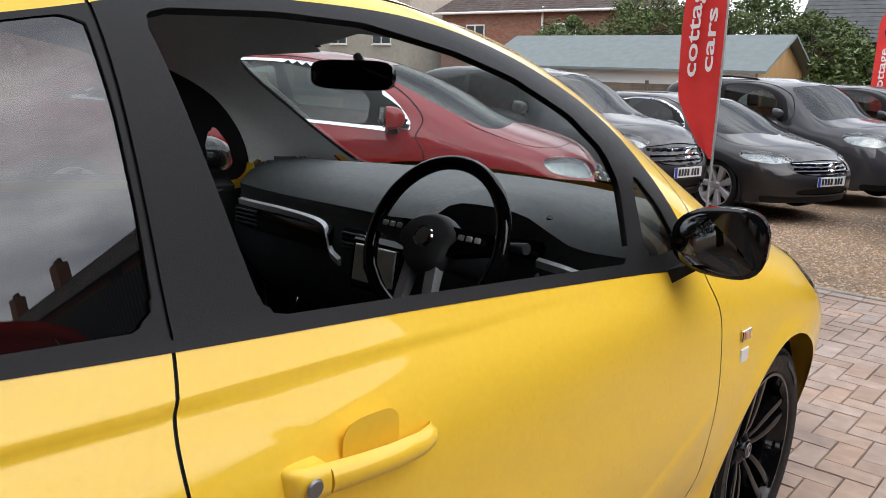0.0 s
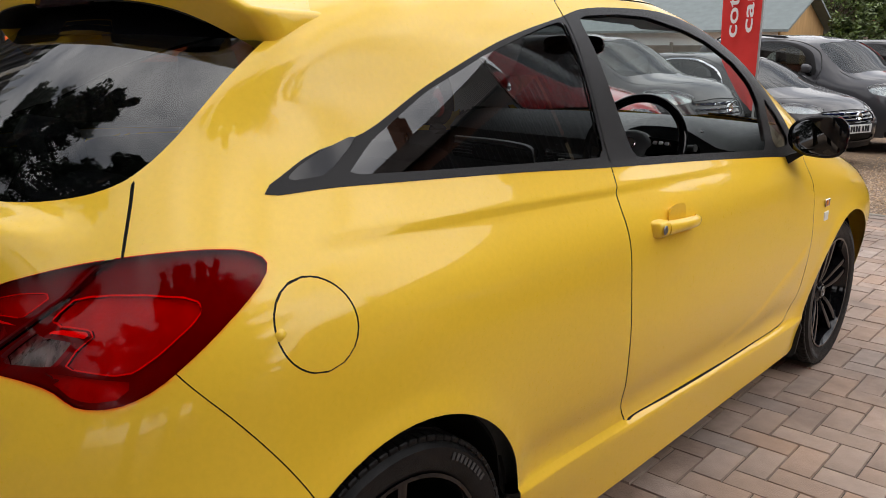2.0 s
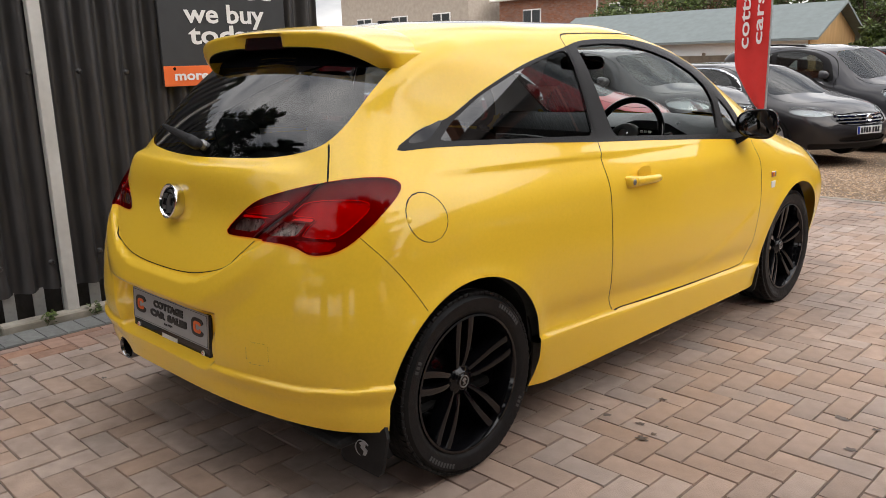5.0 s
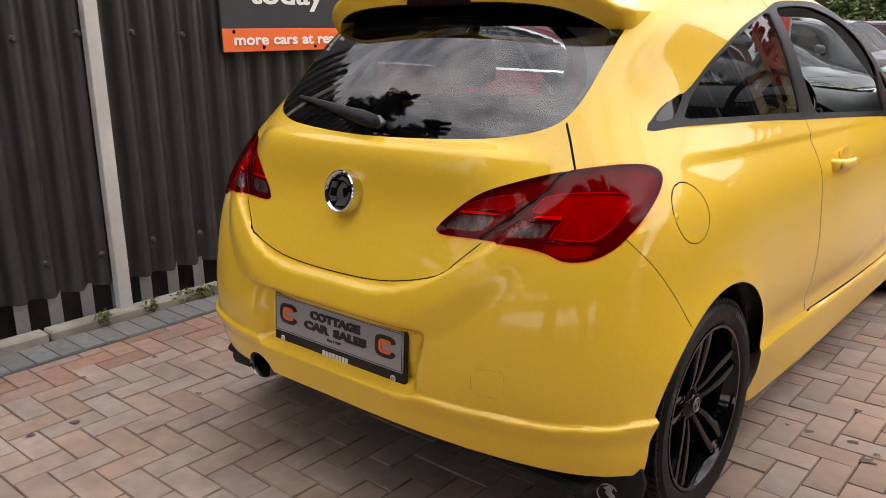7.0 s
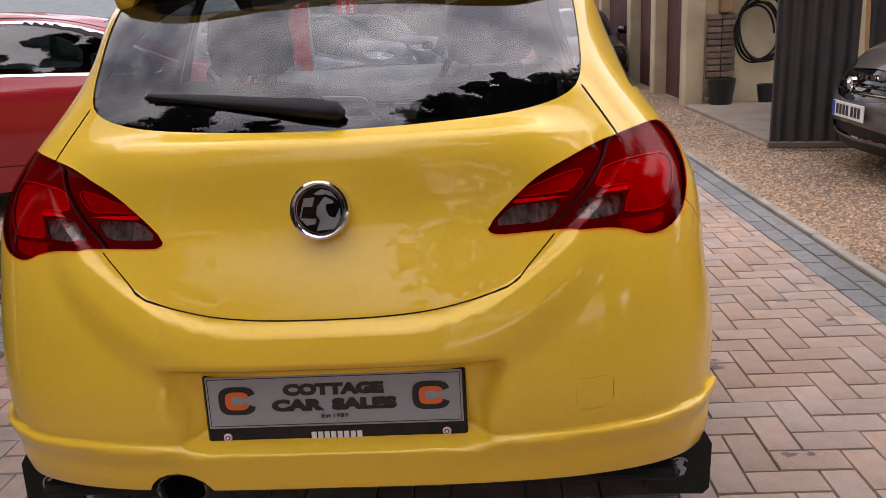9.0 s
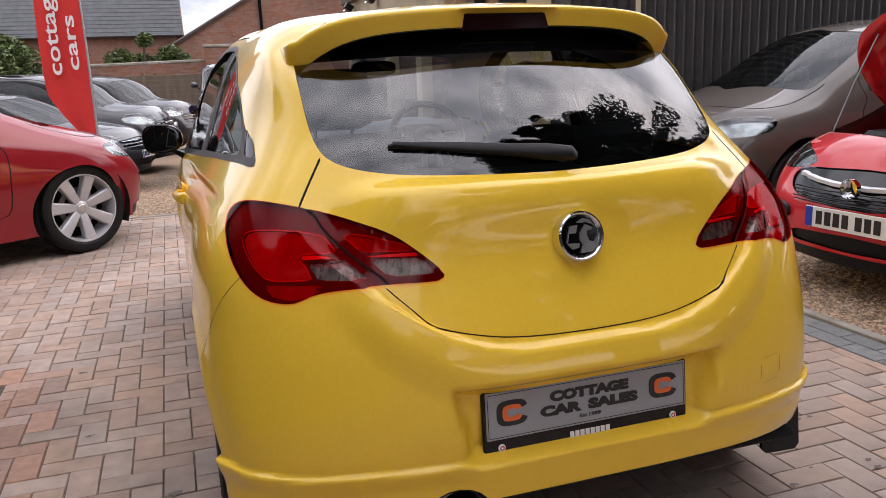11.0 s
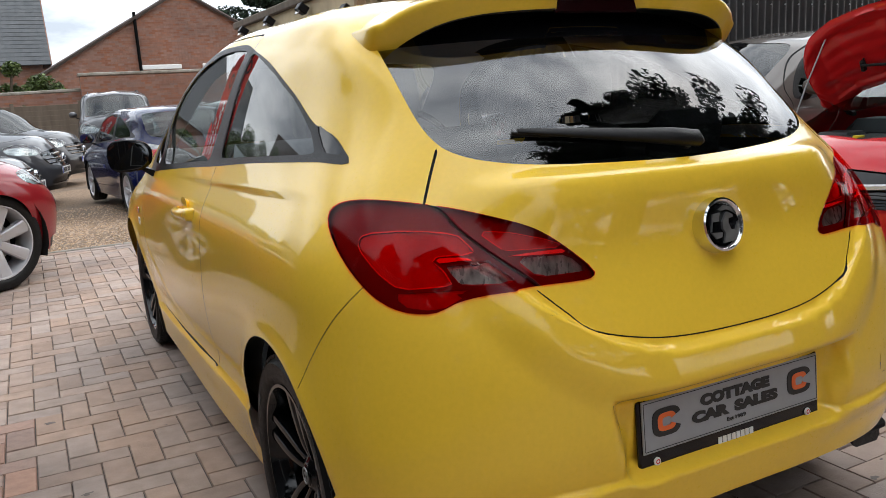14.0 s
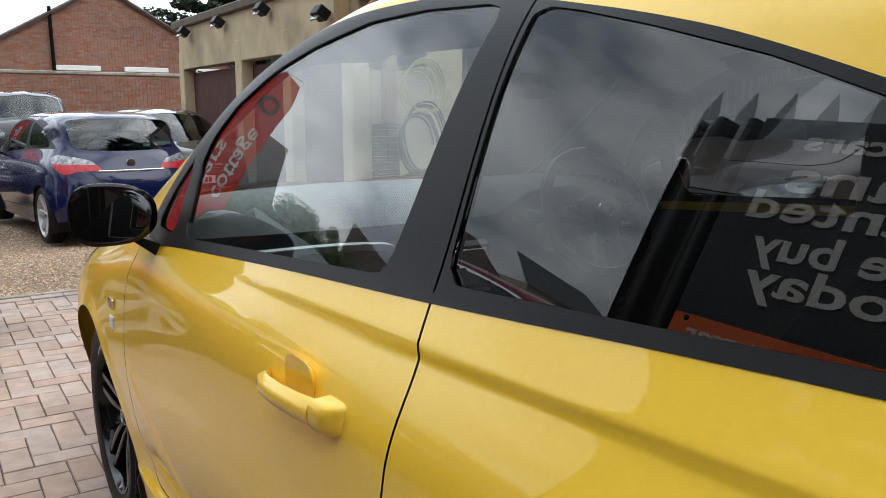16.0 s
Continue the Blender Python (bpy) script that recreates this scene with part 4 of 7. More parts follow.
def steering_wheel(parent, at, tilt):
    ob = new("steering_wheel")
    ob.parent = parent
    ob.matrix_basis = pose(*at, tilt, 0, 0)
    ring = [(0.182 * math.cos(a), 0, 0.182 * math.sin(a) * (0.93 if math.sin(a) < -0.6 else 1.0)) for a in np.linspace(0, 2 * math.pi, 49)[:-1]]
    Shape().tube(ring, 0.0165, 10, True).to("rim", M["gloss_black"], ob, 60)
    pad = []
    for y, k in ((0.03, 0.9), (0.0, 1.0), (-0.02, 0.95), (-0.032, 0.8), (-0.036, 0.1)):
        pad.append([(k * 0.085 * math.cos(a) * (1.0 if math.sin(a) > 0 else 0.8), y, k * 0.07 * math.sin(a) - 0.01) for a in np.linspace(0, 2 * math.pi, 25)[:-1]])
    Shape().loft(pad).to("airbag_cover", M["plastic"], ob, 50)
    for s in (-1, 1):
        Shape().loft([[(s * 0.06, y, z) for y, z in ((-0.02, -0.03), (0.012, -0.03), (0.012, 0.035), (-0.02, 0.035))], [(s * 0.17, y, z) for y, z in ((-0.01, -0.005), (0.01, -0.005), (0.01, 0.03), (-0.01, 0.03))]]).to("spoke", M["gloss_black"], ob)
        for i in range(3):
            Shape().box((0.016, 0.006, 0.012), (s * (0.09 + 0.022 * i), -0.022, 0.015), 0.002).to("button", M["silver"], ob)
        Shape().loft([[(s * 0.045, y, -0.05) for y in (-0.02, 0.01)] + [(s * 0.02, y, -0.06) for y in (0.01, -0.02)], [(s * 0.055, y, -0.165) for y in (-0.008, 0.01)] + [(s * 0.03, y, -0.17) for y in (0.01, -0.008)]]).to("lower_spoke", M["silver"], ob)
    Shape().lathe([(0.0, -0.040), (0.018, -0.040), (0.021, -0.038), (0.024, -0.040), (0.026, -0.036)], 24, "y").to("badge", M["chrome"], ob)
    return ob


# ---- the yellow hatchback ----
car = holder("car", Matrix(), "bright yellow three-door hatchback with black wheels parked on block paving", "car")
Y = M["yellow"]
shell = FINE.part("body_shell", Y, car, ["body"])
FINE.part("roof_panel", M["gloss_black"], car, ["roof_panel"], "gloss black roof panel")
FINE.part("bonnet", Y, car, ["bonnet"])
tailgate = FINE.part("tailgate", Y, car, ["tailgate"])
bumper = FINE.part("rear_bumper", Y, car, ["bumper"])
FINE.part("tow_cap_joint", Y, bumper, ["cap_joint"], sides=(1,), push=-0.0009)
FINE.part("tow_cap", Y, bumper, ["tow_cap"], sides=(1,))
FINE.part("bumper_skin", Y, bumper, ["cap_joint", "tow_cap"], sides=(-1,))
FINE.part("bumper_lip", Y, bumper, ["exhaust_cut"], sides=(1,))
FINE.part("panel_joint", M["dark"], car, ["joint"], push=-0.003)
FINE.part("rear_screen", M["rear_tint"], tailgate, ["rear_glass"], "tinted rear screen", pane="end", push=-0.003)
FINE.part("rear_screen_band", M["gloss_black"], tailgate, ["rear_band"], "black printed band at the top of the screen", pane="end", push=-0.003)
FINE.part("windscreen", M["clear_glass"], car, ["windscreen"], pane="end", push=-0.003)
for s in (1, -1):
    FINE.part("windscreen_band", M["gloss_black"], car, ["frit"], sides=(s,))
for s in (1, -1):
    door = FINE.part("door", Y, car, ["door"], sides=(s,))
    FINE.part("window_trim", M["trim"], car, ["trim"], "satin black window surround", sides=(s,), push=0.001)
    FINE.part("door_window", M["clear_glass"], door, ["front_light"] if s > 0 else ["door_glass", "front_light"], pane="door", sides=(s,), push=-0.003)
    FINE.part("quarter_window", M["tint_glass"], car, ["quarter_glass"], "dark privacy glass", pane="side", sides=(s,), push=-0.003)
    FINE.part("small_quarter_window", M["gloss_black"], car, ["small_glass"], pane="side", sides=(s,), push=-0.001)
    lamp = FINE.part("tail_lamp", M["red_glass"], car, ["lamp", "lamp_core", "lamp_core_in", "lamp_low", "lamp_glow", "lamp_glow_in", "lamp_rim"], "glossy red tail lamp lens", sides=(s,), push=0.0025)
    FINE.part("lamp_backing", M["lamp_back"], lamp, ["lamp"], sides=(s,), push=-0.009)
    for piece in ("lamp_core", "lamp_core_in", "lamp_low"):
        FINE.part("lamp_bowl", M["lens_red"], lamp, [piece], sides=(s,), push=-0.012)
    FINE.part("bowl_rim", M["rim_red"], lamp, ["lamp_rim"], sides=(s,), push=-0.007)
    for piece in ("lamp_smoke", "lamp_smoke_in"):
        FINE.part("reverse_lens", M["smoke_glass"], lamp, [piece], "smoked clear lens", sides=(s,), push=0.0025)
        FINE.part("reflector", M["lens_smoke"], lamp, [piece], sides=(s,), push=-0.012)
    for piece in ("lamp_glow", "lamp_glow_in"):
        FINE.part("light_guide", M["lens_glow"], lamp, [piece], sides=(s,), push=-0.006)
    FINE.part("headlamp", M["lens_clear"], car, ["headlamp"], sides=(s,), push=0.003)
    FINE.part("door_lining", M["plastic"], door, ["door"], sides=(s,), push=-0.05, keep=lambda p: (p[:, 2] < 1.02))
    for hub in (0.0, 2.51):
        Shape().lathe([(0.365, 0.40), (0.365, 0.785), (0.350, 0.79)], 24, at=(0, hub, 0.312), arc=230, start=-25).to("arch_liner", M["dark"], car).scale = (s, 1, 1)
        wheel(car, (s * 0.728, hub, 0.305), s)
FINE.part("front_grille", M["gloss_black"], car, ["grille", "intake"])
FINE.part("fuel_flap", Y, car, ["flap"], sides=(1,))
FINE.part("fuel_flap_joint", M["dark"], car, ["flap_joint"], sides=(1,), push=-0.0015)
notch = FINE.p[np.hypot(FINE.p[:, 1] + 0.222, FINE.p[:, 2] - 0.868).argmin()]
Shape().lathe([(0.0, 0.004), (0.008, 0.003), (0.013, -0.002)], 16, "x", (float(notch[0]), -0.222, 0.868)).to("flap_notch", Y, car, 60)
FINE.part("quarter_skin", Y, car, ["flap", "flap_joint"], sides=(-1,))
for s in (1, -1):
    FINE.part("frame_lining", M["trim"], car, ["door", "trim"], sides=(s,), push=-0.012, keep=lambda p: (p[:, 2] > 1.0) & (p[:, 1] < 1.45))
    FINE.part("frame_lining", M["trim"], car, ["trim"], sides=(s,), push=-0.012, keep=lambda p: (p[:, 2] > 1.0) & (p[:, 1] >= 1.45))
    FINE.part("pillar_cover", M["headliner"], car, ["door"], sides=(s,), push=-0.014, keep=lambda p: (p[:, 2] > 1.0) & (p[:, 1] >= 1.45))
FINE.part("pillar_lining", M["headliner"], car, ["body", "roof_panel", "joint", "frit"], push=-0.014, keep=lambda p: ((p[:, 2] > 1.02) | ((p[:, 2] > 0.93) & (p[:, 1] > 1.7))) & (p[:, 1] > -0.25) & (p[:, 1] < 2.4))
FINE.part("lower_lining", M["plastic"], car, ["body", "bumper", "tailgate"], push=-0.05, keep=lambda p: (p[:, 2] < 1.04) & (p[:, 1] < 2.2))
Shape().box((1.46, 3.5, 0.03), (0, 1.28, 0.23), 0.01).to("underbody", M["dark"], car)
Shape().box((1.14, 0.70, 0.04), (0, 0.03, 0.86), 0.01).to("parcel_shelf", M["plastic"], car)


def roof_spoiler(parent):
    """A lip over the rear screen, deepest at its ends."""
    n, rings, below = 41, [], []
    spans = [-1 + 2 * i / (n - 1) for i in range(n)]
    for s in spans:
        a = abs(s)
        x = 0.540 * s
        yl = -0.170 + 0.05 * a ** 2 + 0.05 * a ** 8
        zl = 1.428 - 0.026 * a ** 2 - 0.046 * a ** 8
        yf, zf = 0.13 + 0.06 * a ** 4, 1.446 - 0.034 * a ** 2 - 0.064 * a ** 5
        notch = 0.030 if a < 0.245 else 0.0
        zb, yb = zl - 0.050 - 0.040 * a ** 6, yl + 0.004 + notch + 0.045 * a ** 8
        yu, zu = 0.0 + 0.035 * a ** 3, 1.385 - 0.02 * a ** 2 - 0.075 * a ** 5
        ring = []
        for t in (0, 0.15, 0.3, 0.45, 0.6, 0.72, 0.82, 0.9, 0.955):
            ring.append((x, yf + (yl - yf) * t, zf + (zl - zf) * t + 0.010 * (1 - a ** 4) * math.sin(math.pi * t)))
        ring += [(x, yl + 0.003, zl - 0.0005), (x, yl - 0.002, zl - 0.005), (x, yl - 0.003 + 0.5 * notch, zl - 0.011), (x, yl - 0.001 + notch, zl - 0.019), (x, yb, zb), (x, yb + 0.012, zb - 0.003)]
        ring += [(x, (yb + yu) / 2, (zb + zu) / 2 + 0.004), (x, yu, zu), (x, yf, zf - 0.04)]
        rings.append(ring)
        if a < 0.88:
            below.append([(x, yb + 0.001, zb - 0.0035), (x, (yb + yu) / 2, (zb + zu) / 2 - 0.003), (x, yu + 0.02, zu - 0.004), (x, yu + 0.02, zu), (x, (yb + yu) / 2, (zb + zu) / 2), (x, yb + 0.001, zb)])
    for end in (0, -1):
        base = np.array(rings[end])
        mid = base.mean(0)
        for out, k in ((0.009, 0.94), (0.017, 0.80), (0.021, 0.5)):
            more = [tuple(mid + (p - mid) * k + np.array((math.copysign(out, mid[0]), 0, 0))) for p in base]
            rings.insert(0, more) if end == 0 else rings.append(more)
    ob = Shape().loft(rings).to("roof_spoiler", Y, parent, 55)
    Shape().box((0.252, 0.014, 0.060), (0, -0.140, 1.397), 0.004, (-6, 0, 0)).to("brake_light", M["brake_dark"], ob, label="dark red high brake light")
    Shape().loft(below).to("spoiler_underside", M["trim"], ob, 35, "black underside")
    return ob


roof_spoiler(tailgate)
Shape().lathe([(0.0, 0.016), (0.03, 0.014), (0.033, 0.008), (0.036, 0.0)], 20, "z", (0, 0.42, 1.462)).to("aerial_base", M["trim"], car)


def rear_badge(parent):
    ob = Shape().lathe([(0.0, 0.008), (0.046, 0.010), (0.048, 0.014), (0.053, 0.018), (0.057, 0.016), (0.060, 0.0), (0.060, -0.03)], 40, "y").to("rear_badge", M["chrome"], parent, 50, "chrome ring badge with a creature relief")
    ob.matrix_basis = pose(0, -0.543, 0.889, 12, 0, 180)
    Shape().lathe([(0.0, 0.011), (0.044, 0.013)], 32, "y").to("badge_field", M["gloss_black"], ob)
    for line, d in (
            ([(35, 70), (75, 50), (80, 35), (40, 30), (35, 5), (50, -35), (85, -45), (112, 5), (114, -40), (98, -72), (72, -104), (-18, -110), (4, -55), (-15, -25), (-10, 15), (20, 55)], 0.006),
            ([(-78, 66), (-22, 70), (-38, 20), (-92, 20)], 0.005),
            ([(-92, 20), (-86, 20), (-100, -36), (-108, -36)], 0.004),
            ([(-106, -40), (-16, -46), (-26, -74), (-70, -80)], 0.004),
            ([(-26, 88), (20, 112), (70, 96), (104, 50), (78, 70), (40, 84), (0, 80)], 0.004)):
        Shape().prism([(-x * 0.00036, z * 0.00036) for x, z in line], d, pose(0, 0.014, 0)).to("badge_figure", M["steel"], ob, 0)
    return ob


rear_badge(tailgate)


def rear_wiper(parent):
    """The wiper lies across the lower part of the rear screen, its pivot near the middle."""
    ob = new("rear_wiper")
    ob.parent = parent
    a, b, n = Vector((0.02, -0.432, 1.054)), Vector((-0.385, -0.346, 1.098)), Vector((-0.08, -0.70, 0.70)).normalized()
    d = (b - a).normalized()
    w = n.cross(d)
    rings = []
    for s, half, up, top in ((-0.03, 0.008, 0.012, 0.022), (-0.015, 0.019, 0.008, 0.036), (0.05, 0.021, 0.010, 0.038), (0.12, 0.017, 0.012, 0.034), (0.26, 0.013, 0.014, 0.028), (0.41, 0.006, 0.016, 0.022)):
        c = a + d * s
        mid, high = (up + top) / 2, (top - up) / 2
        rings.append([c + w * half * math.copysign(abs(math.cos(q)) ** 0.7, math.cos(q)) + n * (mid + high * math.copysign(abs(math.sin(q)) ** 0.7, math.sin(q))) for q in np.linspace(0, 6.2832, 17)[:-1]])
    Shape().loft(rings).to("wiper_arm", M["trim"], ob, 75)
    Shape().tube([a + d * 0.10 + n * 0.008, a + d * 0.25 + n * 0.008, a + d * 0.42 + n * 0.010], 0.005, 6).to("wiper_blade", M["rubber"], ob)
    Shape().tube([a - n * 0.01 - w * 0.012, a + n * 0.012 - w * 0.012, a + n * 0.020 - w * 0.012], [0.017, 0.016, 0.009], 16).to("wiper_pivot", M["steel"], ob, 60)
    return ob


rear_wiper(tailgate)


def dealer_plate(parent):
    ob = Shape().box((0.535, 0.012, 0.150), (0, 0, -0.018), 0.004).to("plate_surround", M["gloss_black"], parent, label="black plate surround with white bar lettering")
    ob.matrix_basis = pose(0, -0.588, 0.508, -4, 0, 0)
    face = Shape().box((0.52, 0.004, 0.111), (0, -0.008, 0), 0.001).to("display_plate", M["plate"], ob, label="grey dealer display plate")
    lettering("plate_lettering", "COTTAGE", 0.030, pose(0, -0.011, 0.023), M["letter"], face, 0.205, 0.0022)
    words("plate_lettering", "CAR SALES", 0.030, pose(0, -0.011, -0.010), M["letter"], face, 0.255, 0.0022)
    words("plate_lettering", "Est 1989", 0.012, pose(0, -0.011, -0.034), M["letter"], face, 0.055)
    for size, at in (((0.510, 0.001, 0.0014), (0, 0.0505)), ((0.510, 0.001, 0.0014), (0, -0.0505)), ((0.0014, 0.001, 0.101), (0.2555, 0)), ((0.0014, 0.001, 0.101), (-0.2555, 0))):
        Shape().box(size, (at[0], -0.0103, at[1])).to("border_line", M["letter"], face, 0)
    for s in (-1, 1):
        for k, (r0, r1, mat) in enumerate(((0.026, 0.040, M["letter"]), (0.013, 0.0255, M["orange"]))):
            arc = []
            for r in (r1, r0):
                pts = [(r * 0.95 * math.copysign(abs(math.cos(a)) ** 0.6, math.cos(a)), r * 0.75 * math.copysign(abs(math.sin(a)) ** 0.6, math.sin(a))) for a in np.linspace(0.3, 2 * math.pi - 0.3, 26)]
                arc += pts if r == r1 else pts[::-1]
            Shape().prism(arc, 0.002, pose(s * 0.197, -0.0112 - 0.0005 * k, 0.004)).to("round_mark", mat, face, 0)
        Shape().lathe([(0.0, -0.003), (0.008, -0.003), (0.009, 0.0)], 14, "y", (s * 0.225, -0.008, -0.076)).to("round_sticker", M["white"], ob)
        Shape().lathe([(0.003, -0.0036), (0.0055, -0.0036)], 14, "y", (s * 0.225, -0.008, -0.076)).to("sticker_ring", M["red"], ob)
    for i in range(8):
        Shape().box((0.010, 0.002, 0.014), (-0.047 + 0.0134 * i, -0.0072, -0.077)).to("surround_mark", M["white"], ob, 0)
    return ob


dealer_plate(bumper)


def door_handle(parent, s):
    ob = new("door_handle")
    ob.parent = parent
    ob.matrix_basis = Matrix.Diagonal((s, 1, 1, 1))
    bar = []
    for y, out, h in ((0.909, 0.025, 0.024), (0.925, 0.028, 0.0235), (0.955, 0.032, 0.022), (1.0, 0.036, 0.021), (1.05, 0.035, 0.0195), (1.080, 0.026, 0.018), (1.093, 0.016, 0.015), (1.099, 0.004, 0.010)):
        x0 = 0.838
        z = 0.852 - 0.02 * (y - 0.9)
        bar.append([(x0 + out - 0.012, y, z - h * 0.8), (x0 + out, y, z - h * 0.55), (x0 + out + 0.004, y, z), (x0 + out, y, z + h * 0.55), (x0 + out - 0.012, y, z + h * 0.8), (x0 + out - 0.018, y, z)])
    Shape().loft(bar).to("grip", Y, ob, 50)
    Shape().loft([[(0.83 + out * u, y, 0.853 + 0.0215 * v * k) for u, v in ((0, 1), (0.7, 0.95), (0.93, 0.75), (1, 0.3), (1, -0.3), (0.93, -0.75), (0.7, -0.95), (0, -1))]
                  for y, out, k in ((0.860, 0.008, 0.72), (0.862, 0.016, 0.84), (0.866, 0.024, 0.93), (0.873, 0.030, 0.98), (0.888, 0.033, 1.0), (0.9065, 0.0345, 0.98))]).to("lock_cover", Y, ob, 50)
    if s > 0:
        Shape().lathe([(0.0, 0.0245), (0.009, 0.0245), (0.012, 0.0225)], 18, "x", (0.8405, 0.884, 0.853)).to("keyhole", M["steel"], ob)
    Shape().loft([[(0.8395 + d, 0.99 + 0.047 * k * math.copysign(abs(math.cos(a)) ** 0.6, math.cos(a)), 0.866 + 0.036 * k * math.copysign(abs(math.sin(a)) ** 0.6, math.sin(a))) for a in np.linspace(0, 6.2832, 33)[:-1]] for d, k in ((-0.017, 0.05), (-0.016, 0.5), (-0.011, 0.75), (-0.003, 0.92), (0.001, 1.0))]).to("finger_well", Y, ob, 60)
    return ob


for s in (1, -1):
    door_handle(car, s)
    door_mirror(car, (s * 0.815, 1.86, 1.006), s, M["gloss_black"], 0.94)
    badge = Shape().box((0.006, 0.05, 0.028), (s * 0.857, 2.185, 0.735), 0.002).to("side_badge", M["chrome"], car)
    Shape().box((0.007, 0.018, 0.02), (s * 0.858, 2.18, 0.735), 0.001).to("badge_tile", M["amber"], badge)
    Shape().box((0.006, 0.045, 0.034), (s * 0.857, 2.185, 0.685), 0.002).to("side_sticker", M["plate_white"], car)
    for y0, z0 in ((-0.385, 0.0), (2.135, 0.0)):
        flap = Shape().loft([[(s * 0.70, y0 + 0.01, 0.345), (s * 0.775, y0 + 0.04, 0.345), (s * 0.775, y0 + 0.052, 0.345), (s * 0.70, y0 + 0.022, 0.345)],
                             [(s * 0.665, y0 - 0.02, 0.24), (s * 0.828, y0 + 0.015, 0.25), (s * 0.828, y0 + 0.027, 0.25), (s * 0.665, y0 - 0.008, 0.24)],
                             [(s * 0.665, y0 - 0.03, 0.165), (s * 0.82, y0 - 0.004, 0.145), (s * 0.82, y0 + 0.008, 0.145), (s * 0.665, y0 - 0.018, 0.165)],
                             [(s * 0.68, y0 - 0.03, 0.15), (s * 0.805, y0 - 0.006, 0.13), (s * 0.805, y0 + 0.006, 0.13), (s * 0.68, y0 - 0.018, 0.15)]]).to("mud_flap", M["rubber"], car)
        if y0 < 0:
            m = pose(s * 0.745, y0 - 0.0115, 0.205, 0, 0, s * 11)
            mark = Shape()
            mark.prism([(r * math.cos(g), r * math.sin(g)) for r, seq in ((0.027, np.linspace(0.5, 4.6, 14)), (0.024, np.linspace(4.6, 0.5, 14))) for g in seq], 0.003, m)
            mark.prism([(0.002, -0.022), (0.014, -0.020), (0.020, -0.004), (0.010, 0.004), (0.014, 0.018), (0.002, 0.022), (-0.012, 0.014), (-0.002, 0.010), (-0.006, 0.002), (0.006, -0.008)], 0.003, m)
            mark.to("flap_mark", M["plate"], flap, 0)
pipe = Shape().lathe([(0.034, 0.10), (0.036, 0.0), (0.039, -0.006), (0.042, 0.0), (0.042, 0.16)], 32, "y").to("exhaust_tip", M["dark_steel"], car, 50)
pipe.matrix_basis = pose(-0.335, -0.607, 0.318) @ Matrix.Diagonal((1.3, 1.0, 0.95, 1))
Shape().lathe([(0.0, 0.07), (0.032, 0.07), (0.0325, 0.004)], 28, "y").to("exhaust_bore", M["soot"], pipe, 50)
Shape().box((1.0, 0.25, 0.12), (0, -0.36, 0.30), 0.04).to("exhaust_silencer", M["soot"], car)


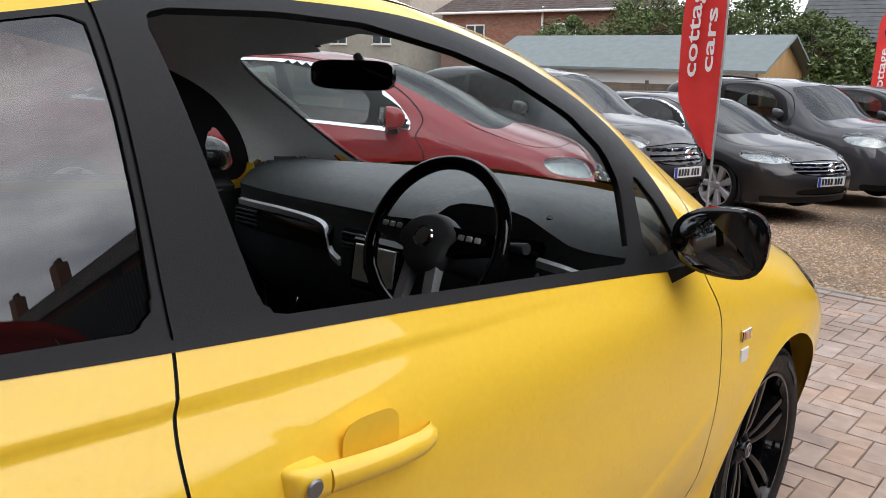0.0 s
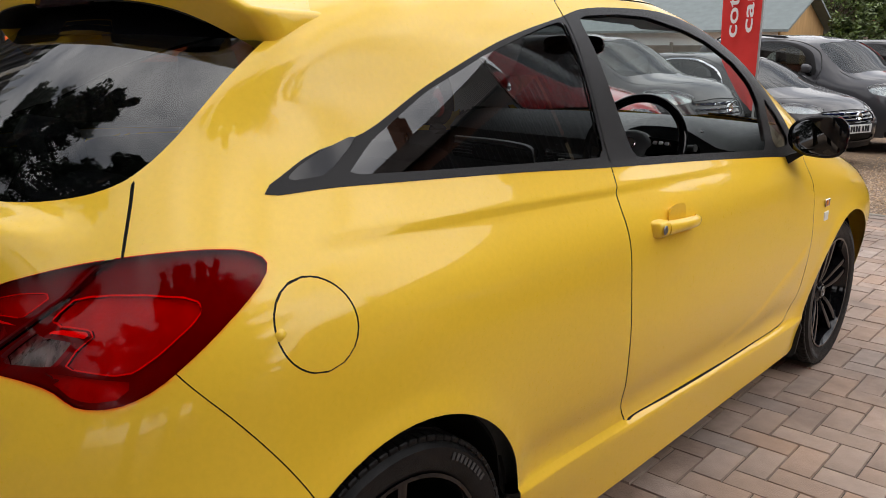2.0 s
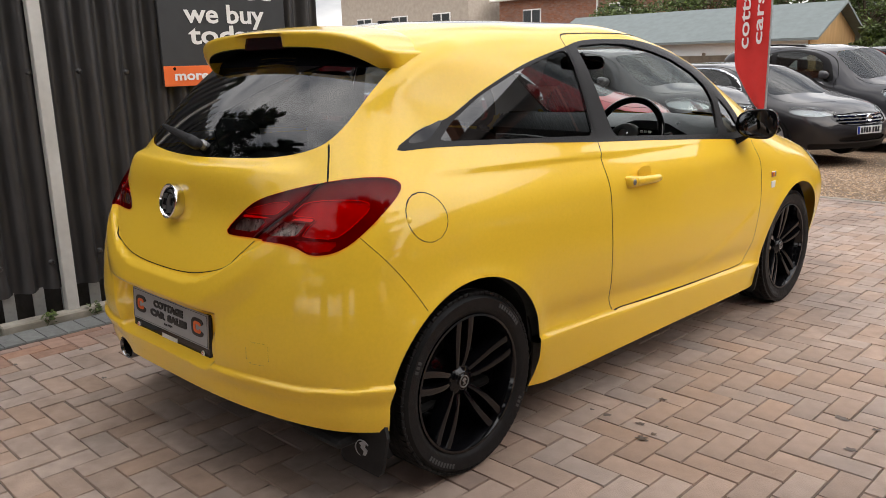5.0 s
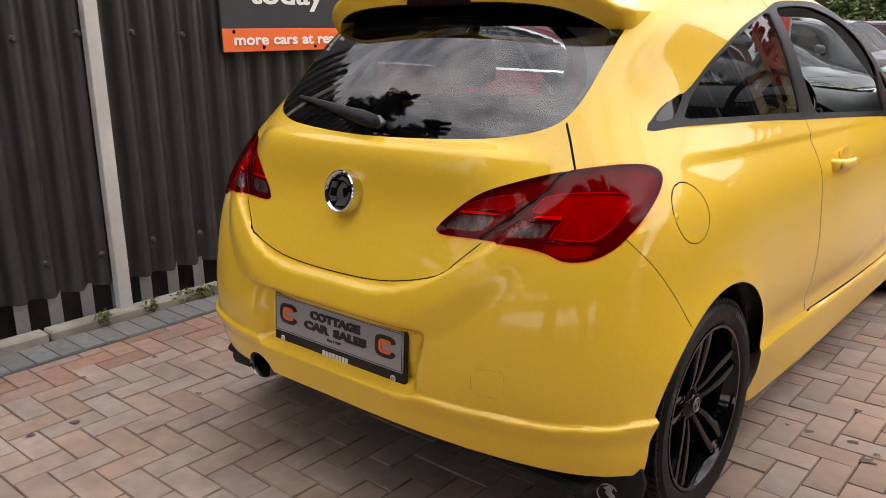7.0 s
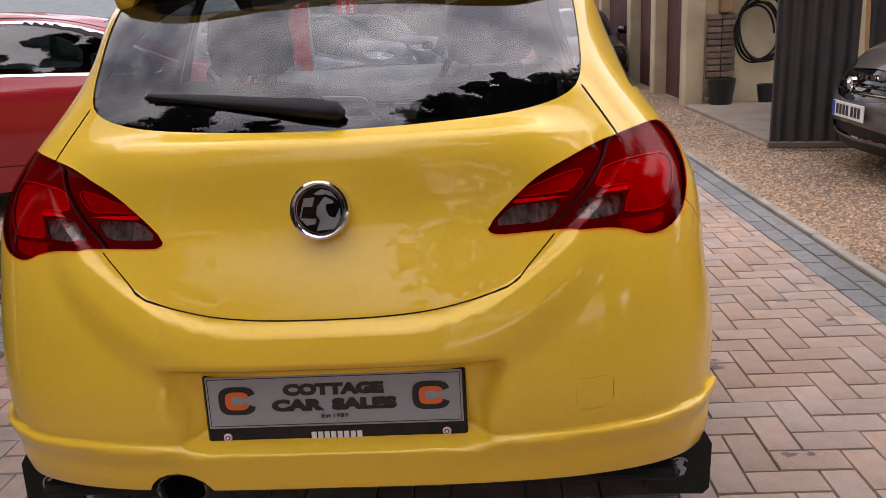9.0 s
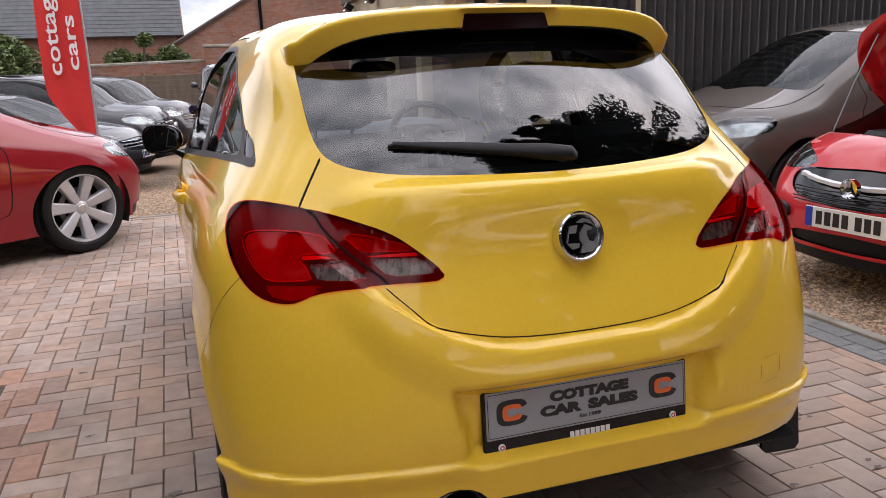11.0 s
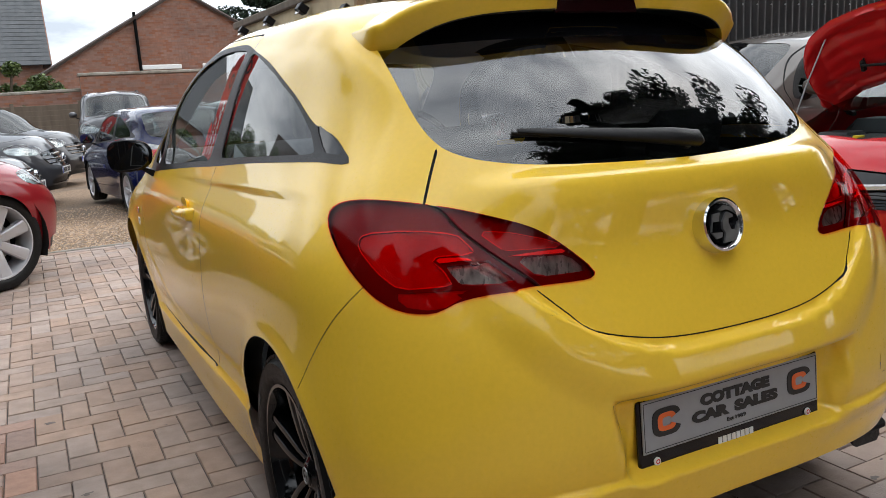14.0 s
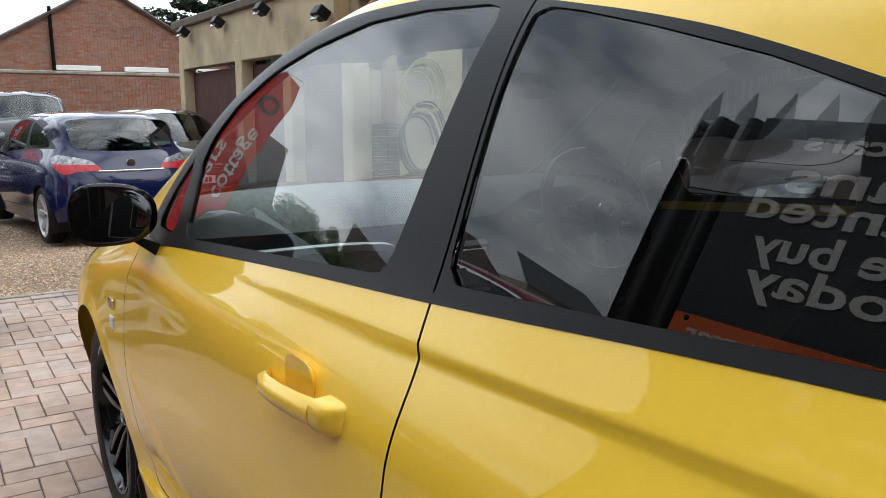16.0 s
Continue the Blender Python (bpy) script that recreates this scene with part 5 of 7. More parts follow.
def cabin(parent):
    """Seats, dashboard, wheel and mirror that show through the windows."""
    for x in (-0.36, 0.36):
        front_seat(parent, x, 0.60)
    bench = Shape()
    bench.box((1.2, 0.45, 0.2), (0, 0.28, 0.46), 0.06)
    bench.box((1.24, 0.16, 0.55), (0, 0.02, 0.72), 0.06, (12, 0, 0))
    bench.to("rear_bench", M["fabric"], parent)
    for x in (-0.38, 0.38):
        Shape().box((0.26, 0.09, 0.15), (x, -0.05, 1.04), 0.035, (10, 0, 0)).to("rear_headrest", M["fabric"], parent)
    rings = []
    for x in np.linspace(-0.74, 0.74, 33):
        hood = math.exp(-((x - 0.35) / 0.17) ** 4)
        e = abs(x / 0.74) ** 4
        lip = 2.585 - 0.52 * x * x
        rings.append([(x, y + 0.05 * e * (y < 2.1), z) for y, z in ((lip, 0.90), (lip - 0.012, 0.966), (lip - 0.10, 0.990), (2.15, 1.005 + 0.01 * hood), (2.0, 0.998 + 0.035 * hood), (1.90, 0.97 + 0.06 * hood), (1.855 - 0.03 * hood, 0.93 + 0.075 * hood),
                                              (1.86, 0.90 + 0.01 * hood), (1.845, 0.84), (1.83, 0.78), (1.86, 0.70), (1.95, 0.58), (2.09, 0.5), (lip, 0.5))])
    Shape().loft(rings).to("dashboard", M["plastic"], parent, 50, "dark grained dashboard with silver strips")
    Shape().loft([[(x, 1.832 + 0.05 * abs(x / 0.74) ** 4 - d, z) for d, z in ((0, 0.80), (0.014, 0.81), (0.016, 0.85), (0, 0.875))] for x in np.linspace(-0.68, -0.19, 12)]).to("dash_panel", M["gloss_black"], parent, 50)
    for line in ([(-0.66, 0.884), (-0.45, 0.888), (-0.3, 0.884), (-0.22, 0.872), (-0.20, 0.84), (-0.185, 0.80), (-0.15, 0.78)],
                 [(0.50, 0.895), (0.58, 0.885), (0.66, 0.865), (0.69, 0.84)], [(0.50, 0.86), (0.52, 0.82), (0.545, 0.795)]):
        pts = curve_through(line, 5)
        Shape().loft([[(x, 1.826 + 0.05 * abs(x / 0.74) ** 4 - d, z + e) for d, e in ((0, -0.011), (0.012, -0.009), (0.014, 0.008), (0, 0.012))] for x, z in pts]).to("silver_strip", M["silver"], parent, 50)
    for x in (-0.6, -0.1, 0.62):
        m = pose(x, 1.842, 0.845)
        v = Shape().box((0.13, 0.02, 0.062), (0, 0, 0), 0.012).to("air_vent", M["gloss_black"], parent)
        v.matrix_basis = m
        for i in range(4):
            Shape().box((0.11, 0.012, 0.004), (0, -0.010, -0.02 + 0.0135 * i), 0.001).to("vent_slat", M["plastic"], v)
    side_vent = Shape().lathe([(0.0, -0.004), (0.026, -0.006), (0.032, 0.0)], 24, "z", (0.665, 2.02, 0.985)).to("side_vent", M["gloss_black"], parent)
    Shape().box((0.21, 0.03, 0.15), (0.0, 1.826, 0.795), 0.014, (-8, 0, 0)).to("console_bezel", M["gloss_black"], parent)
    # the display's glow is only a pale base colour; nothing is emitted
    Shape().box((0.155, 0.006, 0.10), (0.0, 1.806, 0.80), 0.003, (-8, 0, 0)).to("console_screen", M["screen"], parent, label="touch screen with its glow put into a pale colour")
    Shape().box((0.22, 0.6, 0.3), (0, 1.55, 0.42), 0.05).to("centre_console", M["plastic"], parent)
    Shape().lathe([(0.0, 0.05), (0.02, 0.045), (0.024, 0.02), (0.008, 0.0), (0.008, -0.12)], 16, "z", (0, 1.5, 0.62)).to("gear_lever", M["silver"], parent)
    steering_wheel(parent, (0.345, 1.65, 0.945), -24)
    Shape().loft([[(0.345 + 0.06 * math.cos(a), y, z + 0.055 * math.sin(a)) for a in np.linspace(0, 2 * math.pi, 17)[:-1]] for y, z in ((1.66, 0.935), (1.9, 0.84))]).to("steering_column", M["plastic"], parent, 50)
    for s in (-1, 1):
        Shape().tube([(0.345 + s * 0.05, 1.74, 0.93), (0.345 + s * 0.14, 1.73, 0.945), (0.345 + s * 0.20, 1.72, 0.95)], [0.009, 0.008, 0.013]).to("column_stalk", M["plastic"], parent, 50)
    Shape().box((0.30, 0.02, 0.11), (0.35, 1.87, 0.945), 0.03, (-20, 0, 0)).to("instrument_cluster", M["gloss_black"], parent)
    mirror = Shape()
    rings = [[(0.115 * k * math.copysign(abs(math.cos(a)) ** 0.5, math.cos(a)), y, 0.034 * k * math.copysign(abs(math.sin(a)) ** 0.5, math.sin(a))) for a in np.linspace(0, 2 * math.pi, 25)[:-1]] for y, k in ((-0.014, 0.92), (-0.010, 1.0), (0.004, 1.0), (0.022, 0.8), (0.03, 0.3))]
    im = mirror.loft(rings).to("interior_mirror", M["gloss_black"], parent, 50)
    im.matrix_basis = pose(0.085, 1.645, 1.292, 0, 0, 12)
    Shape().tube([(0.085, 1.665, 1.302), (0.06, 1.69, 1.325), (0.04, 1.70, 1.335)], 0.011).to("mirror_stem", M["plastic"], parent)


cabin(car)


# ---- other cars ----
def nose_at(x, z, front=True):
    """How far forward (or back) the plain body reaches at that width and height."""
    p = PLAIN.p[(PLAIN.p[:, 1] > 2.6) if front else (PLAIN.p[:, 1] < 0.3)]
    d = np.hypot(p[:, 0] - abs(x), p[:, 2] - z)
    k = d.argsort()[:4]
    w = 1 / (d[k] + 0.004)
    return float((p[k, 1] * w).sum() / w.sum())


def edge_strip(p):
    """The thin rims of the window surround, above and below the panes."""
    top = np.array(TRIM[:17])
    return (p[:, 2] < 1.083 - 0.0679 * p[:, 1]) | (p[:, 2] > np.interp(p[:, 1], top[:, 0], top[:, 1]) - 0.017)


def other_car(name, m, label, colour, length=(0.70, 2.6, 0.85), wide=1.0, high=1.0, radius=0.315, rim="silver", waist=0.0, skip=(), plate=M["plate_white"], rails=False, chrome=False, boxy=0.0):
    """A parked car with its own lengths (rear overhang, wheelbase, front overhang), width and height."""
    back, base, nose = length
    xs, ys = np.array((-0.67, 0.0, 2.51, 3.39)), np.array((-back, 0.0, base, base + nose))

    def morph(p):
        q = p.copy()
        q[:, 0] *= wide
        q[:, 1] = np.interp(p[:, 1], xs, ys)
        q[:, 1] -= boxy * 0.42 * step(p[:, 2], 1.0, 1.42) * (1 - step(p[:, 1], 0.0, 1.0))
        q[:, 1] += boxy * 0.16 * step(p[:, 2], 1.0, 1.42) * step(p[:, 1], 1.0, 1.7)
        q[:, 0] *= 1 + boxy * 0.10 * step(p[:, 2], 0.95, 1.4)
        up = np.maximum(p[:, 2] - 0.31, 0)
        q[:, 2] = np.where(p[:, 2] > 0.31, radius + up * high + waist * step(p[:, 2], 0.5, 0.9), p[:, 2] * radius / 0.31) + boxy * 0.09 * step(p[:, 1], 2.3, 3.1) * step(p[:, 2], 0.5, 0.85)
        return q

    ob = holder(name, m, label, "car", "parked cars")
    S = PLAIN
    ink = M[colour]
    kw = dict(morph=morph)
    S.part("body_shell", ink, ob, ["body", "tailgate", "bumper", "roof_panel"], **kw)
    if "bonnet" not in skip:
        S.part("bonnet", ink, ob, ["bonnet"], **kw)
    S.part("panel_joint", M["dark"], ob, ["joint"], push=-0.003, **kw)
    S.part("windscreen", M["car_glass"], ob, ["windscreen"], pane="end", push=-0.003, **kw)
    S.part("rear_screen", M["car_glass"], ob, ["rear_glass"], pane="end", push=-0.003, **kw)
    S.part("radiator_grille", M["gloss_black"], ob, ["grille"], push=-0.01, **kw)
    S.part("lower_grille", M["trim"], ob, ["intake"], push=-0.02, **kw)
    for s in (1, -1):
        S.part("door", ink, ob, ["door"], sides=(s,), **kw)
        trim = S.part("window_trim", M["trim"], ob, ["trim", "small_glass"], sides=(s,), push=0.001, **kw)
        if chrome:
            S.part("chrome_strip", M["chrome"], trim, ["trim"], sides=(s,), push=0.004, keep=edge_strip, **kw)
        S.part("side_window", M["car_glass"], ob, ["door_glass", "quarter_glass", "front_light"], pane="flank", sides=(s,), push=-0.003, **kw)
        lens = S.part("headlamp", M["clear_glass"], ob, ["headlamp"], sides=(s,), push=0.004, **kw)
        S.part("lamp_bowl", M["lamp_chrome"], lens, ["headlamp"], sides=(s,), push=-0.03, **kw)
        if colour == "navy":
            lamp = S.part("tail_lamp", M["lens_red"], ob, ["lamp"], sides=(s,), push=0.004, keep=lambda p: p[:, 2] < 0.90, **kw)
            S.part("upper_lens", M["lens_clear"], lamp, ["lamp"], sides=(s,), push=0.004, keep=lambda p: p[:, 2] >= 0.90, **kw)
        else:
            S.part("tail_lamp", M["lens_deep"], ob, ["lamp"], sides=(s,), push=0.004, **kw)
        for hub in (0.0, base):
            Shape().lathe([(0.372, 0.40), (0.372, 0.84 * wide)], 18, at=(0, hub, radius), arc=230, start=-25).to("arch_liner", M["dark"], ob).scale = (s, 1, 1)
            wheel(ob, (s * 0.735 * wide, hub, radius), s, radius, rim)
        mz = morph(np.array([[0.83, 1.86, 1.03]]))[0]
        door_mirror(ob, (s * mz[0], mz[1], mz[2]), s, ink)
    front = morph(np.array([[0.0, 3.40, 0.46], [0.0, 3.36, 0.62], [0.0, -0.68, 0.52]]))
    number_plate(ob, pose(front[0][0], front[0][1] + 0.012, front[0][2], 0, 0, 180), plate)
    wing = colour == "red"
    for i in range(1 if wing else 3):
        rows = []
        for x in np.linspace(-0.46, 0.46, 25):
            z = (0.625 + 0.03 * (x / 0.46) ** 2) if wing else 0.575 + 0.045 * i
            thick = 0.016 if wing else (0.017 if i == 2 else 0.007)
            q = morph(np.array([[x, nose_at(x, z), z]]))[0]
            rows.append([(q[0], q[1] + e, q[2] + g) for e, g in ((-0.01, -thick), (0.014, -thick * 0.6), (0.014, thick * 0.6), (-0.01, thick))])
        Shape().loft(rows).to("grille_bar", M["silver"] if colour == "red" else M["chrome"], ob, 50)
    for i in range(5 if wing else 0):
        z = 0.535 + 0.016 * i
        Shape().tube([(x, nose_at(x, z) + 0.004, z) for x in np.linspace(-0.40 - 0.01 * i, 0.40 + 0.01 * i, 17)], 0.004, 5).to("grille_slat", M["trim"], ob, 60)
    for s in (-1, 1) if wing else ():
        fog = Shape().loft([[(s * (0.56 + 0.12 * k * c), nose_at(0.56 + 0.12 * k * c, 0.45) + d, 0.45 + 0.045 * k * e) for c, e in [(math.copysign(abs(math.cos(a)) ** 0.6, math.cos(a)), math.sin(a)) for a in np.linspace(0, 6.28, 25)[:-1]]] for d, k in ((-0.02, 1.05), (0.006, 1.0), (-0.004, 0.8))]).to("fog_recess", M["trim"], ob, 40)
        Shape().lathe([(0.0, 0.012), (0.028, 0.010), (0.034, -0.01)], 18, "y", (s * 0.55, nose_at(0.55, 0.45), 0.45)).to("fog_lamp", M["lens_clear"], fog)
    Shape().lathe([(0.0, -0.004), (0.045, -0.006), (0.052, 0.0), (0.052, 0.03)], 24, "y", (0, front[1][1] + 0.012, front[1][2] + 0.01)).to("front_badge", M["chrome"], ob).scale = (1, 1, 1)
    floor = morph(np.array([[0.66, -0.3, 0.25], [0.66, 3.1, 0.9]]))
    Shape().box((1.36 * wide, floor[1][1] - floor[0][1], 0.04), (0, (floor[0][1] + floor[1][1]) / 2, radius * 0.75), 0.01).to("underbody", M["dark"], ob)
    dash = morph(np.array([[0.0, 2.1, 0.93], [0.36, 0.62, 0.0]]))
    Shape().box((1.30 * wide, 0.38, 0.30), (0, dash[0][1] - 0.04, dash[0][2] - 0.17), 0.08).to("dashboard", M["trim"], ob)
    for x in (-0.36, 0.36):
        front_seat(ob, x * wide, dash[1][1] + 0.1).scale = (1, 1, high * 0.98)
    Shape().tube([(0.345 + 0.18 * math.cos(a), dash[0][1] - 0.42 - 0.07 * math.sin(a), dash[0][2] + 0.02 + 0.17 * math.sin(a)) for a in np.linspace(0, 6.28, 25)[:-1]], 0.015, 6, True).to("steering_wheel", M["plastic"], ob)
    if colour == "navy":
        tail = [morph(np.array([[x, nose_at(x, 0.82, False) - 0.004, 0.82]]))[0] for x in np.linspace(-0.36, 0.36, 11)]
        Shape().tube(tail, 0.012, 8).to("tailgate_strip", M["chrome"], ob, 60)
        Shape().lathe([(0.0, -0.012), (0.045, -0.012), (0.05, 0.0)], 24, "y", tuple(morph(np.array([[0.0, nose_at(0, 0.90, False) - 0.004, 0.90]]))[0])).to("rear_badge", M["chrome"], ob)
        number_plate(ob, pose(front[2][0], front[2][1] - 0.01, front[2][2] - 0.10), M["plate_yellow"])
    if rails:
        for s in (-1, 1):
            pts = morph(np.array([[s * 0.5, y, z] for y, z in ((0.25, 1.42), (0.32, 1.46), (0.8, 1.475), (1.2, 1.45), (1.26, 1.42))]))
            Shape().tube(pts, 0.015, 6).to("roof_rail", M["silver"] if chrome else M["trim"], ob)
    return ob, morph


def place(hub, heading, base, half=0.80, z=0.0):
    """The pose of a car whose front right wheel stands at hub and whose nose points along heading (degrees from +x)."""
    f = Vector((math.cos(radians(heading)), math.sin(radians(heading)), 0))
    r = Vector((f.y, -f.x, 0))
    o = Vector((hub[0], hub[1], z)) - r * half - f * base
    return pose(o.x, o.y, z, 0, 0, heading - 90)


other_car("car", place((-1.58, 4.52), 35, 2.9), "dark red saloon with silver spoked wheels and chrome window line", "dark_red", (1.1, 2.9, 0.76), 1.06, 0.95, 0.345, chrome=True)
other_car("car", place((-3.2, 7.9), -8, 2.7, z=-0.1), "graphite hatchback with a chrome barred grille on gravel", "graphite", (0.8, 2.7, 0.95), 1.04, 1.05, 0.33, boxy=0.5)
other_car("car", place((-2.35, 9.95), -18, 2.71, z=-0.22), "graphite coupe saloon with chrome slatted grille on gravel", "graphite", (1.1, 2.71, 0.95), 1.06, 0.93, 0.335, chrome=True)
other_car("car", place((-1.88, 12.4), -16, 2.7, z=-0.25), "slate grey estate off-roader with roof rails", "slate", (0.95, 2.7, 0.95), 1.08, 1.16, 0.365, rails=True, boxy=0.9)
other_car("car", place((-1.35, 16.0), -22, 2.7, z=-0.25), "graphite people carrier with a blue windscreen sticker", "graphite", (0.9, 2.7, 0.9), 1.05, 1.15, 0.34, boxy=0.8)
other_car("car", pose(1.05, 22.8, -0.25, 0, 0, 176), "slate grey tall off-roader in front of the timber fence", "slate", (0.9, 2.88, 0.85), 1.12, 1.28, 0.40, rails=True, waist=0.06, boxy=1.0)
other_car("car", pose(0.66, 9.85, -0.225, 0, 0, 6), "navy blue five-door hatchback seen from its tail on gravel", "navy", (0.72, 2.61, 0.9), 0.98, 0.98, 0.315, boxy=0.5)
other_car("car", pose(2.1, 14.9, -0.19, 0, 0, 178), "black executive saloon with a chrome grille by the garage", "ink", (1.1, 2.87, 0.85), 1.06, 0.97, 0.335, chrome=True)
other_car("car", pose(6.42, 3.55, -0.03, 0, 0, 88), "bronze grey compact people carrier on gravel", "bronze", (0.80, 2.64, 0.86), 1.05, 1.10, 0.32)
red, red_morph = other_car("car", pose(5.75, 1.25, -0.03, 0, 0, 94), "bright red hatchback with its bonnet propped open", "red", (0.67, 2.51, 0.86), 1.0, 1.0, 0.31, skip=("bonnet",))


def open_bonnet(ob, morph):
    """The raised bonnet with its ribbed underside, the rod that props it and the engine bay."""
    hinge = Matrix.Translation((0, 2.31, 0.99))
    up = hinge @ pose(0, 0, 0, 66, 0, 0) @ hinge.inverted()
    lid = PLAIN.part("bonnet", M["red"], ob, ["bonnet"], "raised bonnet", morph=morph)
    lid.matrix_basis = up
    top = PLAIN.p[(PLAIN.p[:, 1] > 2.15) & (PLAIN.p[:, 2] > 0.75)]

    def skin_z(x, y):
        d = np.hypot(top[:, 0] - abs(x), top[:, 1] - y)
        k = d.argsort()[:5]
        w = 1 / (d[k] + 0.01) ** 2
        return float((top[k, 2] * w).sum() / w.sum())

    def under(x, y, d):
        return (x, y, skin_z(x, y) - d)

    rows = []
    for v in np.linspace(0, 1, 30):
        row = []
        for x in np.linspace(-0.69, 0.69, 57):
            q = abs(x)
            y0, y1 = np.interp(q, (0, 0.24, 0.44, 0.62, 0.69), (2.49, 2.47, 2.41, 2.29, 2.40)), np.interp(q, (0, 0.2, 0.45, 0.60, 0.66, 0.69), (3.03, 3.015, 2.945, 2.85, 2.76, 2.64))
            y = y0 + (y1 - y0) * v
            edge = min((0.69 - q) * 1.1, (y1 - y), (y - y0) * 1.3)
            ring = float(step(edge, 0.015, 0.035) * (1 - step(edge, 0.075, 0.10)))
            lane = (q / (0.30 + 0.40 * v)) % 0.5
            rib = float(np.exp(-((lane - 0.25) / 0.05) ** 2) * step(edge, 0.09, 0.13))
            row.append(under(x, y, 0.010 + 0.020 * ring + 0.012 * rib + 0.006 * float(step(edge, 0.10, 0.16))))
        rows.append(row)
    Shape().loft(rows, closed=False, caps=False).to("bonnet_lining", M["red"], lid, 70, "pressed inner panel with ribs")
    Shape().tube([under(-0.34, 2.66, 0.02), under(-0.34, 2.63, 0.06), under(0.34, 2.63, 0.06), under(0.34, 2.66, 0.02)], 0.009, 6).to("grab_bar", M["trim"], lid, 60)
    for x in (-0.34, 0.34):
        Shape().box((0.028, 0.07, 0.03), under(x, 2.62, 0.045), 0.006).to("bar_foot", M["trim"], lid)
    Shape().box((0.05, 0.03, 0.03), under(-0.10, 2.95, 0.05), 0.008).to("rubber_stop", M["trim"], lid)
    Shape().box((0.03, 0.04, 0.06), under(0.0, 2.95, 0.07), 0.006).to("bonnet_catch", M["steel"], lid)
    Shape().tube([(0.56, 2.90, 0.82), (0.54, 2.76, 1.14), (0.50, 2.60, 1.48)], 0.005, 6).to("prop_rod", M["steel"], ob)
    Shape().box((1.24, 0.62, 0.30), (0, 2.72, 0.62), 0.03).to("engine_bay", M["dark"], ob)
    Shape().box((0.46, 0.34, 0.10), (0.02, 2.74, 0.80), 0.03).to("engine_cover", M["trim"], ob)
    Shape().box((0.26, 0.18, 0.12), (-0.38, 2.62, 0.80), 0.012).to("battery", M["trim"], ob)
    Shape().box((0.24, 0.22, 0.12), (0.40, 2.60, 0.80), 0.03).to("air_box", M["trim"], ob)
    Shape().tube([(-0.45, 2.86, 0.80), (-0.2, 2.92, 0.82), (0.1, 2.90, 0.83), (0.3, 2.82, 0.84)], 0.022, 8).to("coolant_hose", M["rubber"], ob, 60)
    Shape().lathe([(0.0, 0.03), (0.03, 0.03), (0.032, 0.0)], 14, "z", (0.12, 2.88, 0.83)).to("oil_cap", M["plate_yellow"], ob)
    Shape().box((1.2, 0.08, 0.04), (0, 2.98, 0.80), 0.015).to("slam_panel", M["red"], ob)


open_bonnet(red, red_morph)


